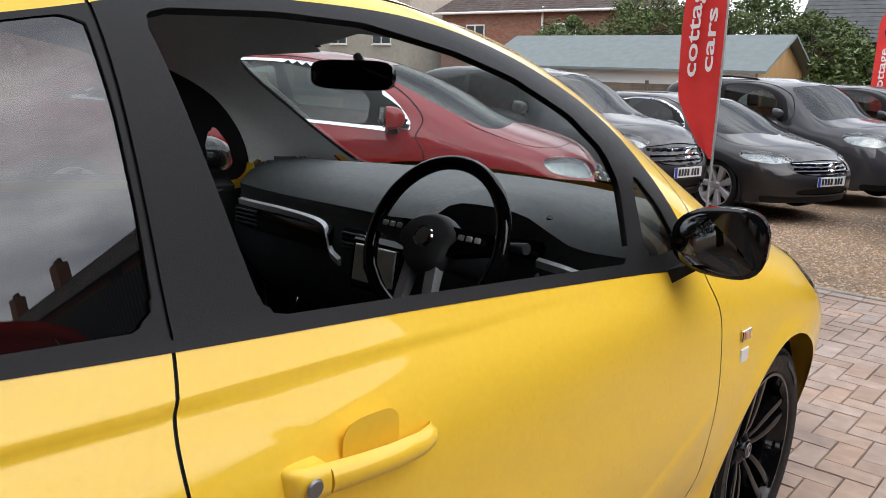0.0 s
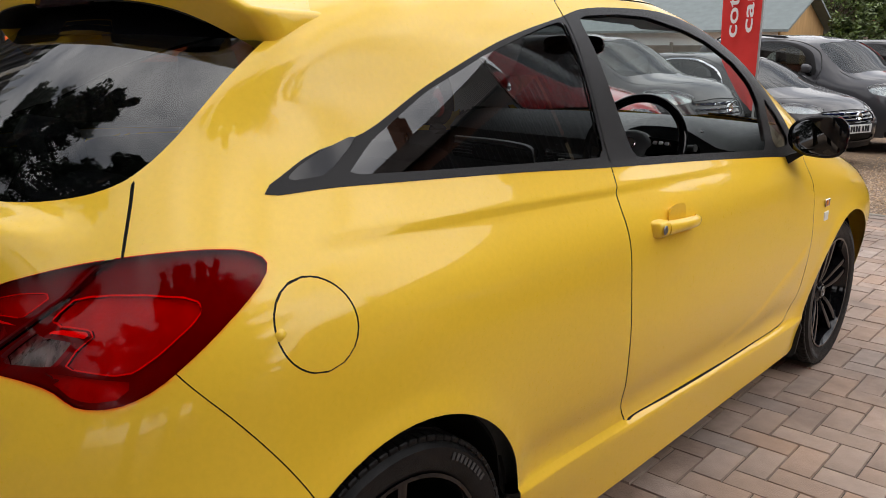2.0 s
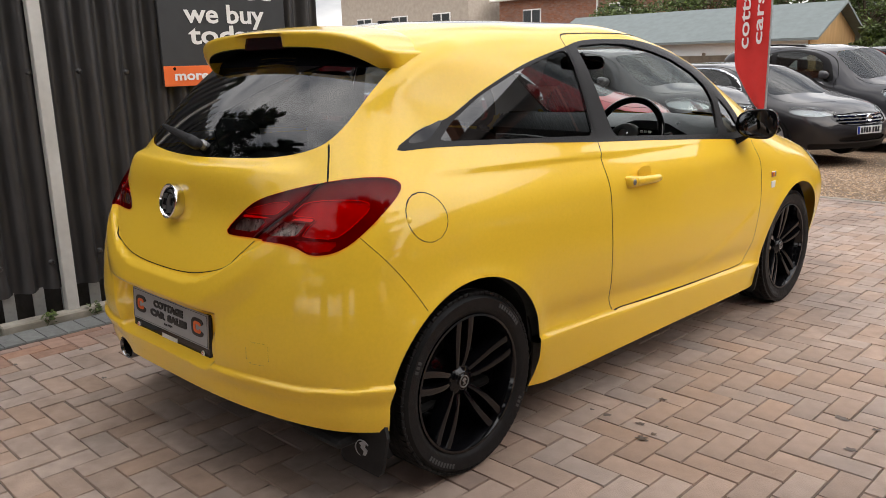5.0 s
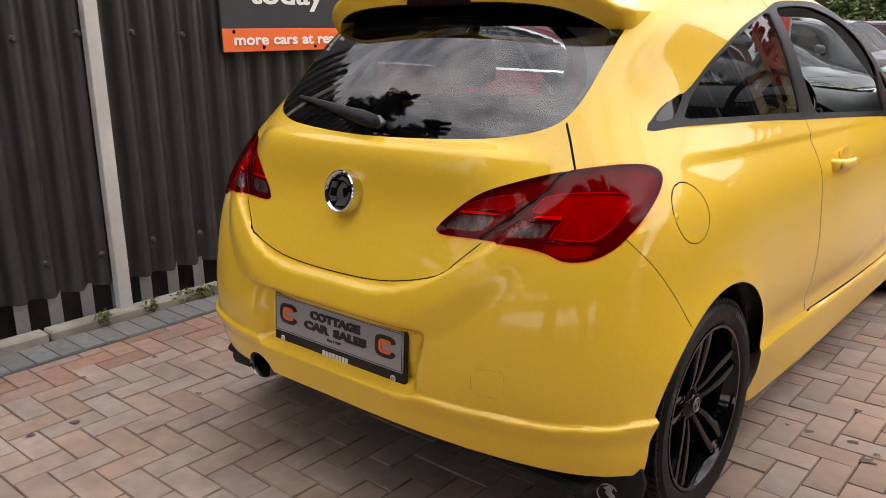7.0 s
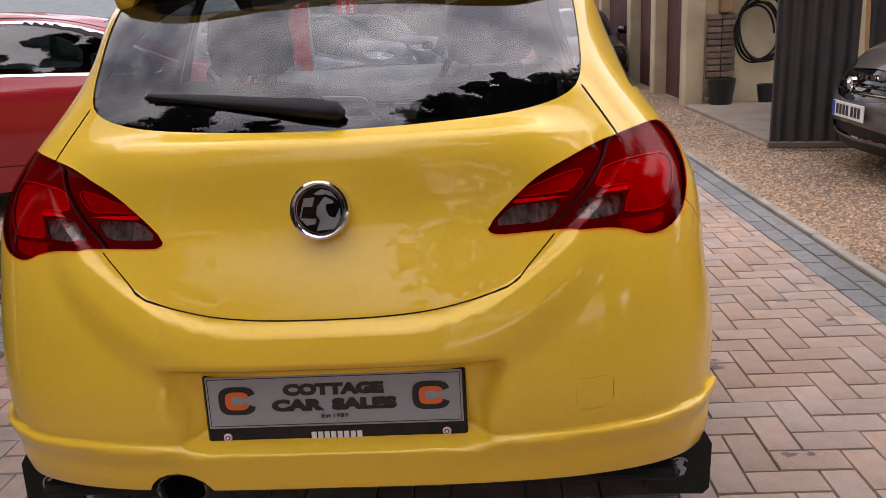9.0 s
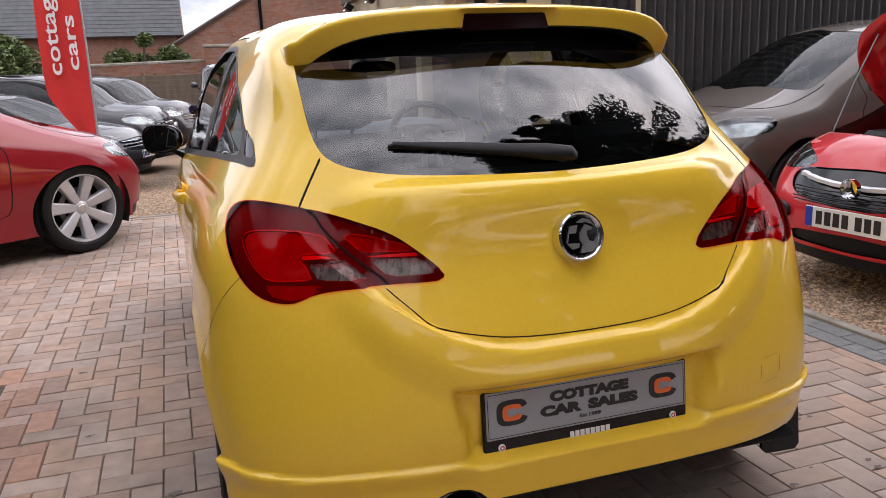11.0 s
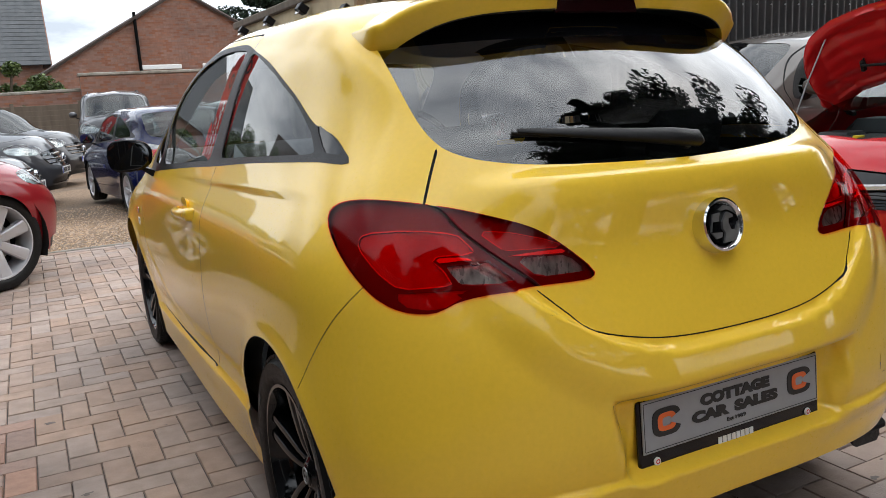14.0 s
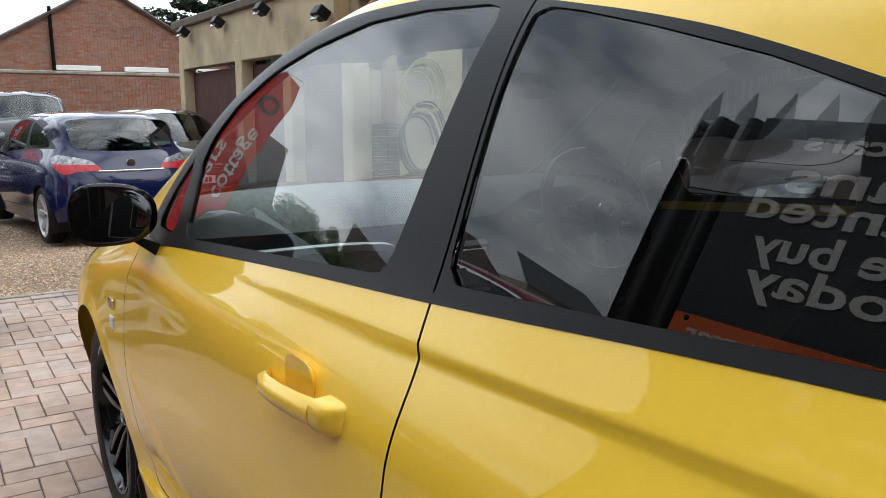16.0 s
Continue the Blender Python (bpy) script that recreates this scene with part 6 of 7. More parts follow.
# ---- ground ----
G = dict(
    joint=material("joint_sand", (0.10, 0.082, 0.068), 0.95, vary=0.4, scale=30, bump=0.5, bump_scale=200),
    brick=material("brown_paver", (0.415, 0.306, 0.243), 0.8, vary=0.25, scale=14, bump=0.6, bump_scale=180, jitter=0.10, second=(0.29, 0.215, 0.175), second_scale=1.6),
    brick_rest=material("brown_paver_rest", (0.415, 0.306, 0.243), 0.8, vary=0.25, scale=14, bump=0.6, bump_scale=180, island=0.10, second=(0.29, 0.215, 0.175), second_scale=1.6),
    brick_red=material("red_paver", (0.36, 0.225, 0.17), 0.8, vary=0.25, scale=25, bump=0.6, bump_scale=180, island=0.18),
    brick_grey=material("grey_paver", (0.19, 0.195, 0.19), 0.8, vary=0.25, scale=25, bump=0.6, bump_scale=180, island=0.14),
    gravel=material("gravel_bed", (0.35, 0.235, 0.148), 0.95, vary=0.6, scale=45, bump=1.6, bump_scale=55, second=(0.22, 0.165, 0.12), second_scale=0.6),
    stone=material("gravel_stone", (0.42, 0.295, 0.195), 0.85, vary=0.25, scale=60, island=0.5),
    oxblood=material("oxblood_door_paint", (0.085, 0.024, 0.018), 0.6, vary=0.25, scale=6, stretch_z=0.3),
    kerb=material("concrete_edging", (0.36, 0.33, 0.28), 0.9, vary=0.25, scale=14, bump=0.5, bump_scale=120, second=(0.22, 0.20, 0.16), second_scale=3.0),
    # near-black colour carries the shade behind the fence, not moisture
    shade_soil=material("shade_dark_soil", (0.022, 0.017, 0.013), 0.95, vary=0.4, scale=15, bump=1.2, bump_scale=40),
    soil=material("dry_soil", (0.13, 0.095, 0.065), 0.95, vary=0.4, scale=20, bump=1.5, bump_scale=40),
    sheet=material("black_corrugated_sheet", (0.038, 0.0372, 0.0385), 0.40, spec=0.5, vary=0.25, scale=6, bump=0.15, bump_scale=80, second=(0.043, 0.043, 0.045), second_scale=1.2),
    post=material("pale_zinc_post", (0.60, 0.60, 0.58), 0.5, vary=0.15, scale=20, second=(0.48, 0.48, 0.46), second_scale=2.5),
    galv=material("galvanised_steel", (0.42, 0.44, 0.45), 0.45, metal=0.5, vary=0.2, scale=25),
    sign=material("sign_board", (0.03, 0.033, 0.037), 0.5, vary=0.15, scale=8),
    flag=material("red_flag_cloth", (0.72, 0.035, 0.03), 0.7, vary=0.12, scale=5),
    wall=material("red_brick", (0.32, 0.160, 0.110), 0.9, vary=0.2, scale=8, bump=0.4, bump_scale=60, island=0.08, second=(0.26, 0.138, 0.098), second_scale=0.7),
    old_brick=material("old_brown_brick", (0.20, 0.14, 0.10), 0.9, vary=0.3, scale=20, jitter=0.25, bump=0.4, bump_scale=60),
    mortar=material("mortar", (0.285, 0.175, 0.13), 0.95, vary=0.2, scale=30),
    render_wall=material("cream_render", (0.58, 0.48, 0.31), 0.9, vary=0.2, scale=3, second=(0.40, 0.33, 0.22), second_scale=1.1, bump=0.3, bump_scale=60),
    pebble=material("pebbledash", (0.42, 0.37, 0.31), 0.95, vary=0.2, scale=4, bump=0.7, bump_scale=90),
    tile=material("roof_tile", (0.10, 0.075, 0.065), 0.9, vary=0.3, scale=5, island=0.2),
    slate=material("roof_slate", (0.10, 0.105, 0.11), 0.85, vary=0.25, scale=4, island=0.08),
    felt=material("green_grey_felt", (0.17, 0.20, 0.20), 0.9, vary=0.15, scale=4),
    timber=material("weathered_timber", (0.17, 0.14, 0.11), 0.9, vary=0.35, scale=6, stretch_z=0.2, bump=0.4, bump_scale=40, island=0.2),
    pine=material("pale_pine", (0.48, 0.29, 0.12), 0.8, vary=0.3, scale=6, stretch_z=0.2),
    pine_old=material("aged_pine", (0.30, 0.19, 0.10), 0.85, vary=0.3, scale=6, stretch_z=0.2),
    upvc=material("white_upvc", (0.78, 0.78, 0.76), 0.4, vary=0.04, scale=10),
    pane=glass("house_pane", (0.10, 0.12, 0.13)),
    concrete=material("pale_concrete", (0.27, 0.22, 0.17), 0.9, vary=0.2, scale=5, second=(0.20, 0.16, 0.125), second_scale=1.5),
    leaf=material("leaf_green", (0.085, 0.125, 0.03), 0.6, vary=0.3, scale=3, island=0.5),
    conifer=material("conifer_green", (0.022, 0.042, 0.020), 0.7, vary=0.3, scale=3, island=0.5),
    bark=material("bark", (0.10, 0.075, 0.05), 0.95, vary=0.35, scale=15, bump=0.8, bump_scale=40),
    hose=material("yellow_green_hose", (0.42, 0.38, 0.14), 0.5, vary=0.15, scale=20),
    bin=material("black_plastic_bucket", (0.012, 0.012, 0.013), 0.45),
)


def ground_height(x, y):
    return -0.25 * float(step(np.float64(y), 6.5, 10.5)) * float(step(np.float64(3.2 - x), 0.0, 1.6))


rng = random.Random(4)
gx = [-400, -120, -60, -30] + [-20 + i for i in range(18)] + [-2 + 0.5 * i for i in range(12)] + [4 + i for i in range(17)] + [30, 60, 120, 400]
gy = [-400, -120, -60, -30] + [-20 + i for i in range(24)] + [4 + 0.5 * i for i in range(16)] + [12 + i for i in range(20)] + [40, 60, 120, 400]
sheet = Shape()
sheet.add([(x, y, ground_height(x, y) - 0.03) for y in gy for x in gx], [(j * len(gx) + i, j * len(gx) + i + 1, (j + 1) * len(gx) + i + 1, (j + 1) * len(gx) + i) for j in range(len(gy) - 1) for i in range(len(gx) - 1)])
ground = tagged(sheet.to("ground", G["gravel"], None, 60), "brown gravel ground of a car sales yard", "ground", kind="structure")


def stone(rand, x, y, z, s):
    """A small pebble: eight faces, squashed and turned."""
    a = rand.random() * 6.28
    c, d = math.cos(a), math.sin(a)
    k = [rand.uniform(0.7, 1.3) for _ in range(6)]
    pts = [(s * k[0], 0, 0), (0, s * k[1] * 0.8, 0), (-s * k[2], 0, 0), (0, -s * k[3] * 0.8, 0), (0, 0, s * k[4] * 0.55), (0, 0, -s * 0.4)]
    return [(x + p[0] * c - p[1] * d, y + p[0] * d + p[1] * c, z + p[2]) for p in pts], [(0, 1, 4), (1, 2, 4), (2, 3, 4), (3, 0, 4)]


stones = Shape()
for _ in range(85000):
    zone = rng.random()
    if zone < 0.62:
        x, y = 2.16 + 3.2 * rng.random() ** 1.5, rng.uniform(-1.2, 6.5)
    else:
        x, y = rng.uniform(-3.2, 3.0), 5.98 + 6.0 * rng.random() ** 1.6
    v, f = stone(rng, x, y, ground_height(x, y) - 0.028, rng.uniform(0.007, 0.019))
    stones.add(v, f)
tagged(stones.to("gravel_stones", G["stone"], None, 0), "loose brown and buff gravel stones", "gravel", kind="stuff")

X0, X1, Y0, Y1 = -1.66, 1.86, -7.0, 5.80
pavement = tagged(Shape().add([(-1.95, -7, -0.008), (2.08, -7, -0.008), (2.08, 1.65, -0.008), (2.08, 5.95, -0.008), (-9, 5.95, -0.008), (-9, 1.65, -0.008), (-1.95, 1.65, -0.008)], [(0, 1, 2, 6), (6, 2, 3, 4, 5)]).to("pavement", G["joint"], None, 0),
                  "herringbone block paving of brown and red bricks", "pavement", kind="structure")
edging = Shape()
y = -7.0
while y < 5.9:
    edging.box((0.05, 0.905, 0.10), (2.105, y + 0.455, -0.035 + rng.uniform(-0.003, 0.003)), 0.006, (0, 0, rng.uniform(-0.15, 0.15)))
    if y < 1.6:
        edging.box((0.09, 0.905, 0.12), (-1.945, y + 0.455, -0.02 + rng.uniform(-0.003, 0.003)), 0.008)
    y += 0.915
for i in range(12):
    edging.box((0.905, 0.05, 0.10), (-8.5 + 0.915 * i + 0.1, 5.975, -0.045), 0.006)
tagged(edging.to("kerb", G["kerb"], None, 30), "pale concrete edging stones along the paving", "kerb", kind="structure")
strip = Shape().add([(-2.3, -7, -0.014), (-1.95, -7, -0.014), (-1.95, 1.7, -0.014), (-2.3, 1.7, -0.014)], [(0, 1, 2, 3)])
tagged(strip.to("soil_strip", G["soil"], None, 0), "dry soil strip with weeds under the fence", "soil", kind="structure")

# ---- fence and sign ----


def corrugated(name, a, b, z0, z1, mat, pitch=0.13, deep=0.062, label="", parent=None):
    """A sheet of rounded waves from a to b on the ground, upright."""
    a, b = Vector((*a, 0)), Vector((*b, 0))
    d = (b - a)
    n = int(d.length / pitch * 10)
    out = Vector((d.y, -d.x, 0)).normalized()
    s = Shape()
    top, low = [], []
    for i in range(n + 1):
        p = a + d * i / n
        w = math.sin(2 * math.pi * i / 10)
        p = p + out * deep * 0.5 * math.copysign(abs(w) ** 0.7, w)
        low.append((p.x, p.y, z0))
        top.append((p.x, p.y, z1))
    s.loft([low, top], closed=False, caps=False)
    ob = s.to(name, mat, parent, 60)
    return ob


fence = holder("fence", Matrix(), "black corrugated metal sheet fence with galvanised posts", "fence")
corrugated("corrugated_sheet", (-2.02, 1.6), (-2.02, -0.17), 0.15, 2.14, G["sheet"], parent=fence)
corrugated("corrugated_sheet", (-2.02, -0.17), (-2.02, -3.2), 0.16, 2.14, G["sheet"], parent=fence)
corrugated("corrugated_sheet", (-2.02, -3.3), (-2.02, -6.4), 0.15, 2.14, G["sheet"], parent=fence)
for y in (-0.21, -3.25, -6.4):
    post = Shape().box((0.05, 0.065, 2.2), (-1.975, y, 1.1), 0.004)
    post.to("post", G["post"], fence)
y = 1.55
rivets = Shape()
while y > -3.0:
    for z in (0.32, 1.30, 2.05):
        rivets.lathe([(0.0, 0.016), (0.009, 0.015), (0.013, 0.006), (0.018, 0.0)], 8, "x", (-1.992, y + rng.uniform(-0.008, 0.008), z + rng.uniform(-0.012, 0.012)))
    y -= 0.26
tagged(rivets.to("bolt", G["sheet"], fence), kind="stuff")
tip = low = None
y = 1.6
while y > -6.4:
    if tip is None:
        tip = Shape().prism([(-0.033, -0.22), (0.033, -0.22), (0.033, 0.0), (0.0, 0.11), (-0.033, 0.0)], 0.006).to("pale", G["galv"], fence, 0, "galvanised palisade point")
        low = Shape().prism([(-0.03, -0.20), (0.03, -0.20), (0.03, 0.0), (-0.03, 0.0)], 0.006).to("pale_foot", G["galv"], fence, 0, "galvanised palisade foot")
        pair = (tip, low)
    else:
        pair = (new("pale", tip.data), new("pale_foot", low.data))
        for o in pair:
            o.parent = fence
    pair[0].matrix_basis, pair[1].matrix_basis = pose(-2.05, y, 2.20, 0, 0, 90), pose(-2.05, y, 0.17, 0, 0, 90)
    y -= 0.15
# bank added behind the fence feet, its dark colour standing for shade
bank = Shape()
steps = np.linspace(1.9, -6.5, 60)
bank.loft([[(-2.10 + 0.012 * math.sin(9 * q), q, -0.05), (-2.13 + 0.015 * math.sin(7 * q), q, 0.15 + 0.02 * math.sin(5 * q) + 0.012 * math.sin(17 * q)), (-2.35, q, 0.24 + 0.03 * math.sin(3 * q)), (-2.9, q, 0.20), (-3.1, q, -0.05)] for q in steps])
tagged(bank.to("soil_bank", G["shade_soil"], None, 60), "bank added behind the metal fence, coloured near black for the shade there", "soil")
sign = Shape().box((0.02, 0.85, 0.91), (-1.965, 0.875, 1.665), 0.004).to("sign_board", G["sign"], None)
tagged(sign, "dark sign board with white words and an orange strip", "sign")
Shape().box((0.022, 0.845, 0.115), (-1.9635, 0.875, 1.268), 0.002).to("orange_strip", M["orange"], sign)
mface = pose(-1.9515, 0.875, 0, 0, 0, 90)
for word, z, size, w in (("we buy", 1.615, 0.15, 0.54), ("today", 1.495, 0.15, 0.50), ("vans", 1.875, 0.18, 0.50), ("wanted", 1.755, 0.15, 0.66), ("we cars", 2.02, 0.11, 0.50)):
    words("lettering", word, size, mface @ pose(0, 0, z), M["white"], sign, w, 0.003)
words("lettering", "more cars at rear", 0.075, mface @ pose(0, -0.003, 1.268), M["white"], sign, 0.72, 0.002)
for yy, z in ((0.52, 1.31), (0.7, 1.23), (1.05, 1.23), (1.25, 1.31)):
    Shape().lathe([(0.0, 0.008), (0.006, 0.007), (0.010, 0.0)], 10, "x", (-1.9525, yy, z)).to("sign_bolt", M["soot"], sign)

# ---- black yard wall on the right and garage ----
yard_wall = holder("yard_wall", Matrix(), "tall black corrugated sheet wall with rivets", "wall", kind="structure")
corrugated("corrugated_sheet", (2.86, 4.86), (3.42, 4.70), 0.06, 2.9, G["sheet"], 0.11, 0.03, parent=yard_wall)
corrugated("corrugated_sheet", (3.48, 4.70), (14.0, 4.70), 0.06, 2.9, G["sheet"], 0.11, 0.03, parent=yard_wall)
corrugated("corrugated_sheet", (4.02, 7.55), (2.90, 4.92), 0.06, 2.9, G["sheet"], 0.11, 0.03, parent=yard_wall)
Shape().box((0.07, 0.05, 2.9), (4.03, 7.60, 1.45), 0.004).to("corner_trim", G["sheet"], yard_wall)
Shape().box((0.05, 0.04, 2.9), (2.85, 4.88, 1.45), 0.004).to("corner_trim", G["sheet"], yard_wall)
tagged(Shape().tube([(3.47, 4.60, 0.06), (3.45, 4.62, 0.8), (3.42, 4.63, 1.5)], 0.017, 6).to("timber_stake", G["pine"], None, 60), "thin pine stake leaning against the black sheet wall", "stake")
Shape().box((0.7, 0.08, 0.06), (3.15, 4.80, 0.03), 0.01, (0, 0, -16)).to("base_timber", G["timber"], yard_wall)
wallrivets = Shape()
for i in range(42):
    for z in (0.55, 1.95):
        wallrivets.lathe([(0.0, 0.012), (0.007, 0.01), (0.012, 0.0)], 7, "y", (3.6 + 0.22 * i, 4.672, z)).v
tagged(wallrivets.to("rivet", G["galv"], yard_wall), kind="stuff")

garage = holder("garage", Matrix(), "cream rendered garage with a timber canopy and floodlights", "garage")
Shape().box((3.3, 0.22, 2.7), (4.75, 8.5, 1.3), 0.01).to("end_wall", G["render_wall"], garage)
Shape().box((0.22, 6.8, 0.75), (3.1, 12.0, 2.36), 0.01).to("upper_wall", G["render_wall"], garage)
for y in (8.5, 10.3, 12.2, 15.3):
    Shape().box((0.24, 0.28, 2.4), (3.1, y, 1.1), 0.015).to("pier", G["render_wall"], garage)
for y, w in ((9.4, 1.5), (11.25, 1.6), (13.75, 2.8)):
    Shape().box((0.08, w, 2.05), (3.2, y, 0.9), 0.01).to("dark_door", G["oxblood"], garage)
Shape().box((3.36, 7.2, 0.12), (4.68, 12.0, 2.80), 0.02).to("roof", G["tile"], garage)
Shape().box((0.1, 7.2, 0.14), (2.96, 12.0, 2.78), 0.02).to("gutter", G["timber"], garage)
for y, z in ((8.9, 2.36), (10.8, 2.6), (12.7, 2.6), (14.6, 2.6)):
    lamp = Shape().box((0.16, 0.2, 0.13), (2.86, y, z), 0.01, (0, 35, 0)).to("floodlight", M["trim"], garage)
    Shape().box((0.02, 0.17, 0.10), (2.79, y, z - 0.04), 0.004, (0, 35, 0)).to("floodlight_glass", M["lens_clear"], lamp)
Shape().box((0.12, 0.12, 0.9), (2.84, 8.33, 2.32), 0.01).to("canopy_post", G["pine_old"], garage)
# black slab on the solid wall, painting the shade inside an opening
Shape().box((0.92, 0.05, 0.50), (3.53, 8.385, 1.96), 0.01).to("dark_opening", M["dark"], garage)
Shape().box((0.10, 0.07, 0.10), (4.10, 8.36, 2.38), 0.01).to("alarm_box", M["white"], garage)
Shape().box((0.15, 0.14, 2.1), (3.45, 8.33, 2.15), 0.01).to("canopy_post", G["pine_old"], garage)
Shape().box((1.9, 0.1, 0.13), (3.74, 8.325, 2.56), 0.01).to("canopy_beam", G["pine_old"], garage)
Shape().box((0.92, 0.07, 0.12), (3.11, 8.25, 2.30), 0.01, (0, -45, 0)).to("canopy_brace", G["pine_old"], garage)
for i in range(14):
    for k in range(2):
        Shape().box((0.165, 0.10, 0.065), (3.32 + 0.175 * k, 8.36, 0.04 + 0.078 * i), 0.006).to("brick", G["old_brick"], garage)
for k, (mat, z0, r, sag) in enumerate(((G["hose"], 1.43, 0.22, 1.1), (M["rubber"], 0.82, 0.24, 1.35))):
    pts = []
    for i in range(6 * 28):
        a, j = 6.2832 * i / 28, i / 28
        rr = r * (1 + 0.06 * j + 0.05 * math.sin(2.3 * j))
        pts.append((3.80 + 0.02 * j + rr * math.cos(a), 8.3 - 0.012 * j + 0.02 * math.sin(3 * a), z0 + 0.02 * j + rr * sag * math.sin(a)))
    coil = Shape().tube(pts, 0.013, 6)
    tagged(coil.to("hose_coil", mat, None, 60), ("pale yellow" if k == 0 else "black") + " hose coiled on the garage wall", "hose")
for x, y, s in ((3.36, 8.1, 1.05), (4.35, 8.05, 0.75), (3.92, 8.1, 0.75)):
    b = Shape().lathe([(0.0, 0.01), (0.12 * s, 0.01), (0.155 * s, 0.30 * s), (0.165 * s, 0.30 * s), (0.125 * s, 0.0), (0.0, 0.0)], 20, "z", (x, y, 0.0)).to("bucket", G["bin"], None, 40)
    tagged(b, "black plastic bucket standing by the garage wall", "bucket", "buckets")
tagged(Shape().box((1.6, 3.2, 0.05), (3.75, 6.6, -0.015), 0.01).to("concrete_apron", G["concrete"], None), "pale concrete slab in front of the garage", "slab", kind="structure")


# ---- flags ----
def flag(at, face, tall=3.3):
    ob = holder("flag", pose(*at, 0, 0, face), "tall red feather flag with white words on a pole", "flag", "feather flags")
    Shape().tube([(0, 0, 0), (0, 0, tall * 0.55), (0.02, 0, tall * 0.85), (0.16, 0, tall), (0.40, 0, tall * 1.02)], [0.014, 0.012, 0.009, 0.007, 0.005]).to("pole", G["galv"], ob)
    rows = []
    for i in range(25):
        t = i / 24
        z = 0.72 + (tall - 0.72) * t
        lead = 0.015 + (0.14 * max(0, (t - 0.8) / 0.2) ** 2)
        w = 0.06 + 0.46 * min(1, t / 0.22) ** 0.7 if t < 0.9 else 0.52 - 0.1 * (t - 0.9) * 10
        rows.append([(lead + (w - lead) * k / 6, 0.03 * math.sin(2.2 * t * 3 + k * 0.8) * k / 6, z) for k in range(7)])
    cloth = Shape().loft(rows, closed=False, caps=False).to("cloth", G["flag"], ob, 60)
    for side in (1, -1):
        for word, x, z, size, w in (("cottage", 0.15 if side > 0 else 0.36, 2.0, 0.22, 1.0), ("cars", 0.36 if side > 0 else 0.15, 1.85, 0.19, 0.6)):
            m = pose(x, -side * 0.034, z, 0, 90 * -1, 0) if side > 0 else pose(x, 0.034, z, 0, -90, 180)
            lettering("lettering", word, size, m, M["white"], cloth, w, 0.003)
        Shape().lathe([(0.07, -0.001), (0.12, -0.001)], 20, "y", (0.28, -side * 0.03, 2.85)).to("round_mark", M["letter"], cloth)
    return ob


flag((-1.66, 8.0, -0.12), 162)
flag((-2.8, 20.5, -0.25), 200)


# ---- buildings beyond the yard ----
def brick_face(parent, a, b, z0, z1, roofline=None, name="brickwork", size=(0.225, 0.075)):
    """Courses of bricks proud of a wall between two ground points, with an optional top line."""
    a, b = Vector((*a, 0)), Vector((*b, 0))
    d = b - a
    n = Vector((d.y, -d.x, 0)).normalized()
    ang = math.degrees(math.atan2(d.y, d.x))
    s = Shape()
    z, row = z0, 0
    while z < z1:
        x = -(row % 2) * size[0] / 2
        while x < d.length:
            lo, hi = max(x, 0), min(x + size[0] - 0.009, d.length)
            mid = (lo + hi) / 2
            if hi - lo > 0.05 and (roofline is None or z + size[1] < roofline(mid / d.length)):
                c = a + d * (mid / d.length) + n * 0.004
                s.box((hi - lo, 0.03, size[1] - 0.009), (c.x, c.y, z + size[1] / 2), 0.0, (0, 0, ang))
            x += size[0]
        z += size[1]
        row += 1
    return tagged(s.to(name, G["wall"], parent, 0), kind="stuff")


def house_window(parent, m, w, h):
    ob = Shape().box((w, 0.08, h), (0, 0, 0), 0.01).to("window", G["upvc"], parent)
    ob.matrix_basis = m
    k = 2 if w > 0.8 else 1
    for i in range(k):
        Shape().box((w / k - 0.1, 0.02, h - 0.14), (-w / 2 + w / k * (i + 0.5), -0.045, 0), 0.004).to("pane", G["pane"], ob)
    Shape().box((w + 0.12, 0.14, 0.05), (0, -0.04, -h / 2 - 0.03), 0.008).to("sill", G["upvc"], ob)
    return ob


def tiled_roof(parent, corners, mat, course=0.22, name="roof"):
    """A slope of overlapping courses between two eaves corners and two ridge corners."""
    a, b, c, d = (Vector(p) for p in corners)
    s = Shape()
    n = max(4, int((d - a).length / course))
    up = (b - a).cross(d - a).normalized()
    if up.z < 0:
        up = -up
    for i in range(n):
        p, q = a.lerp(d, i / n), b.lerp(c, i / n)
        r, t = b.lerp(c, (i + 1.08) / n), a.lerp(d, (i + 1.08) / n)
        cols = max(2, int((q - p).length / 0.32))
        for k in range(cols):
            u0, u1 = k / cols + 0.0004, (k + 1) / cols - 0.0004
            v = [p.lerp(q, u0) + up * 0.014, p.lerp(q, u1) + up * 0.014, t.lerp(r, u1), t.lerp(r, u0), p.lerp(q, u0) - up * 0.02, p.lerp(q, u1) - up * 0.02]
            s.add(v, [(0, 1, 2, 3), (4, 5, 1, 0)])
    s.add([p - up * 0.035 for p in (a, b, c, d)], [(0, 1, 2, 3)])
    return s.to(name, mat, parent, 0)


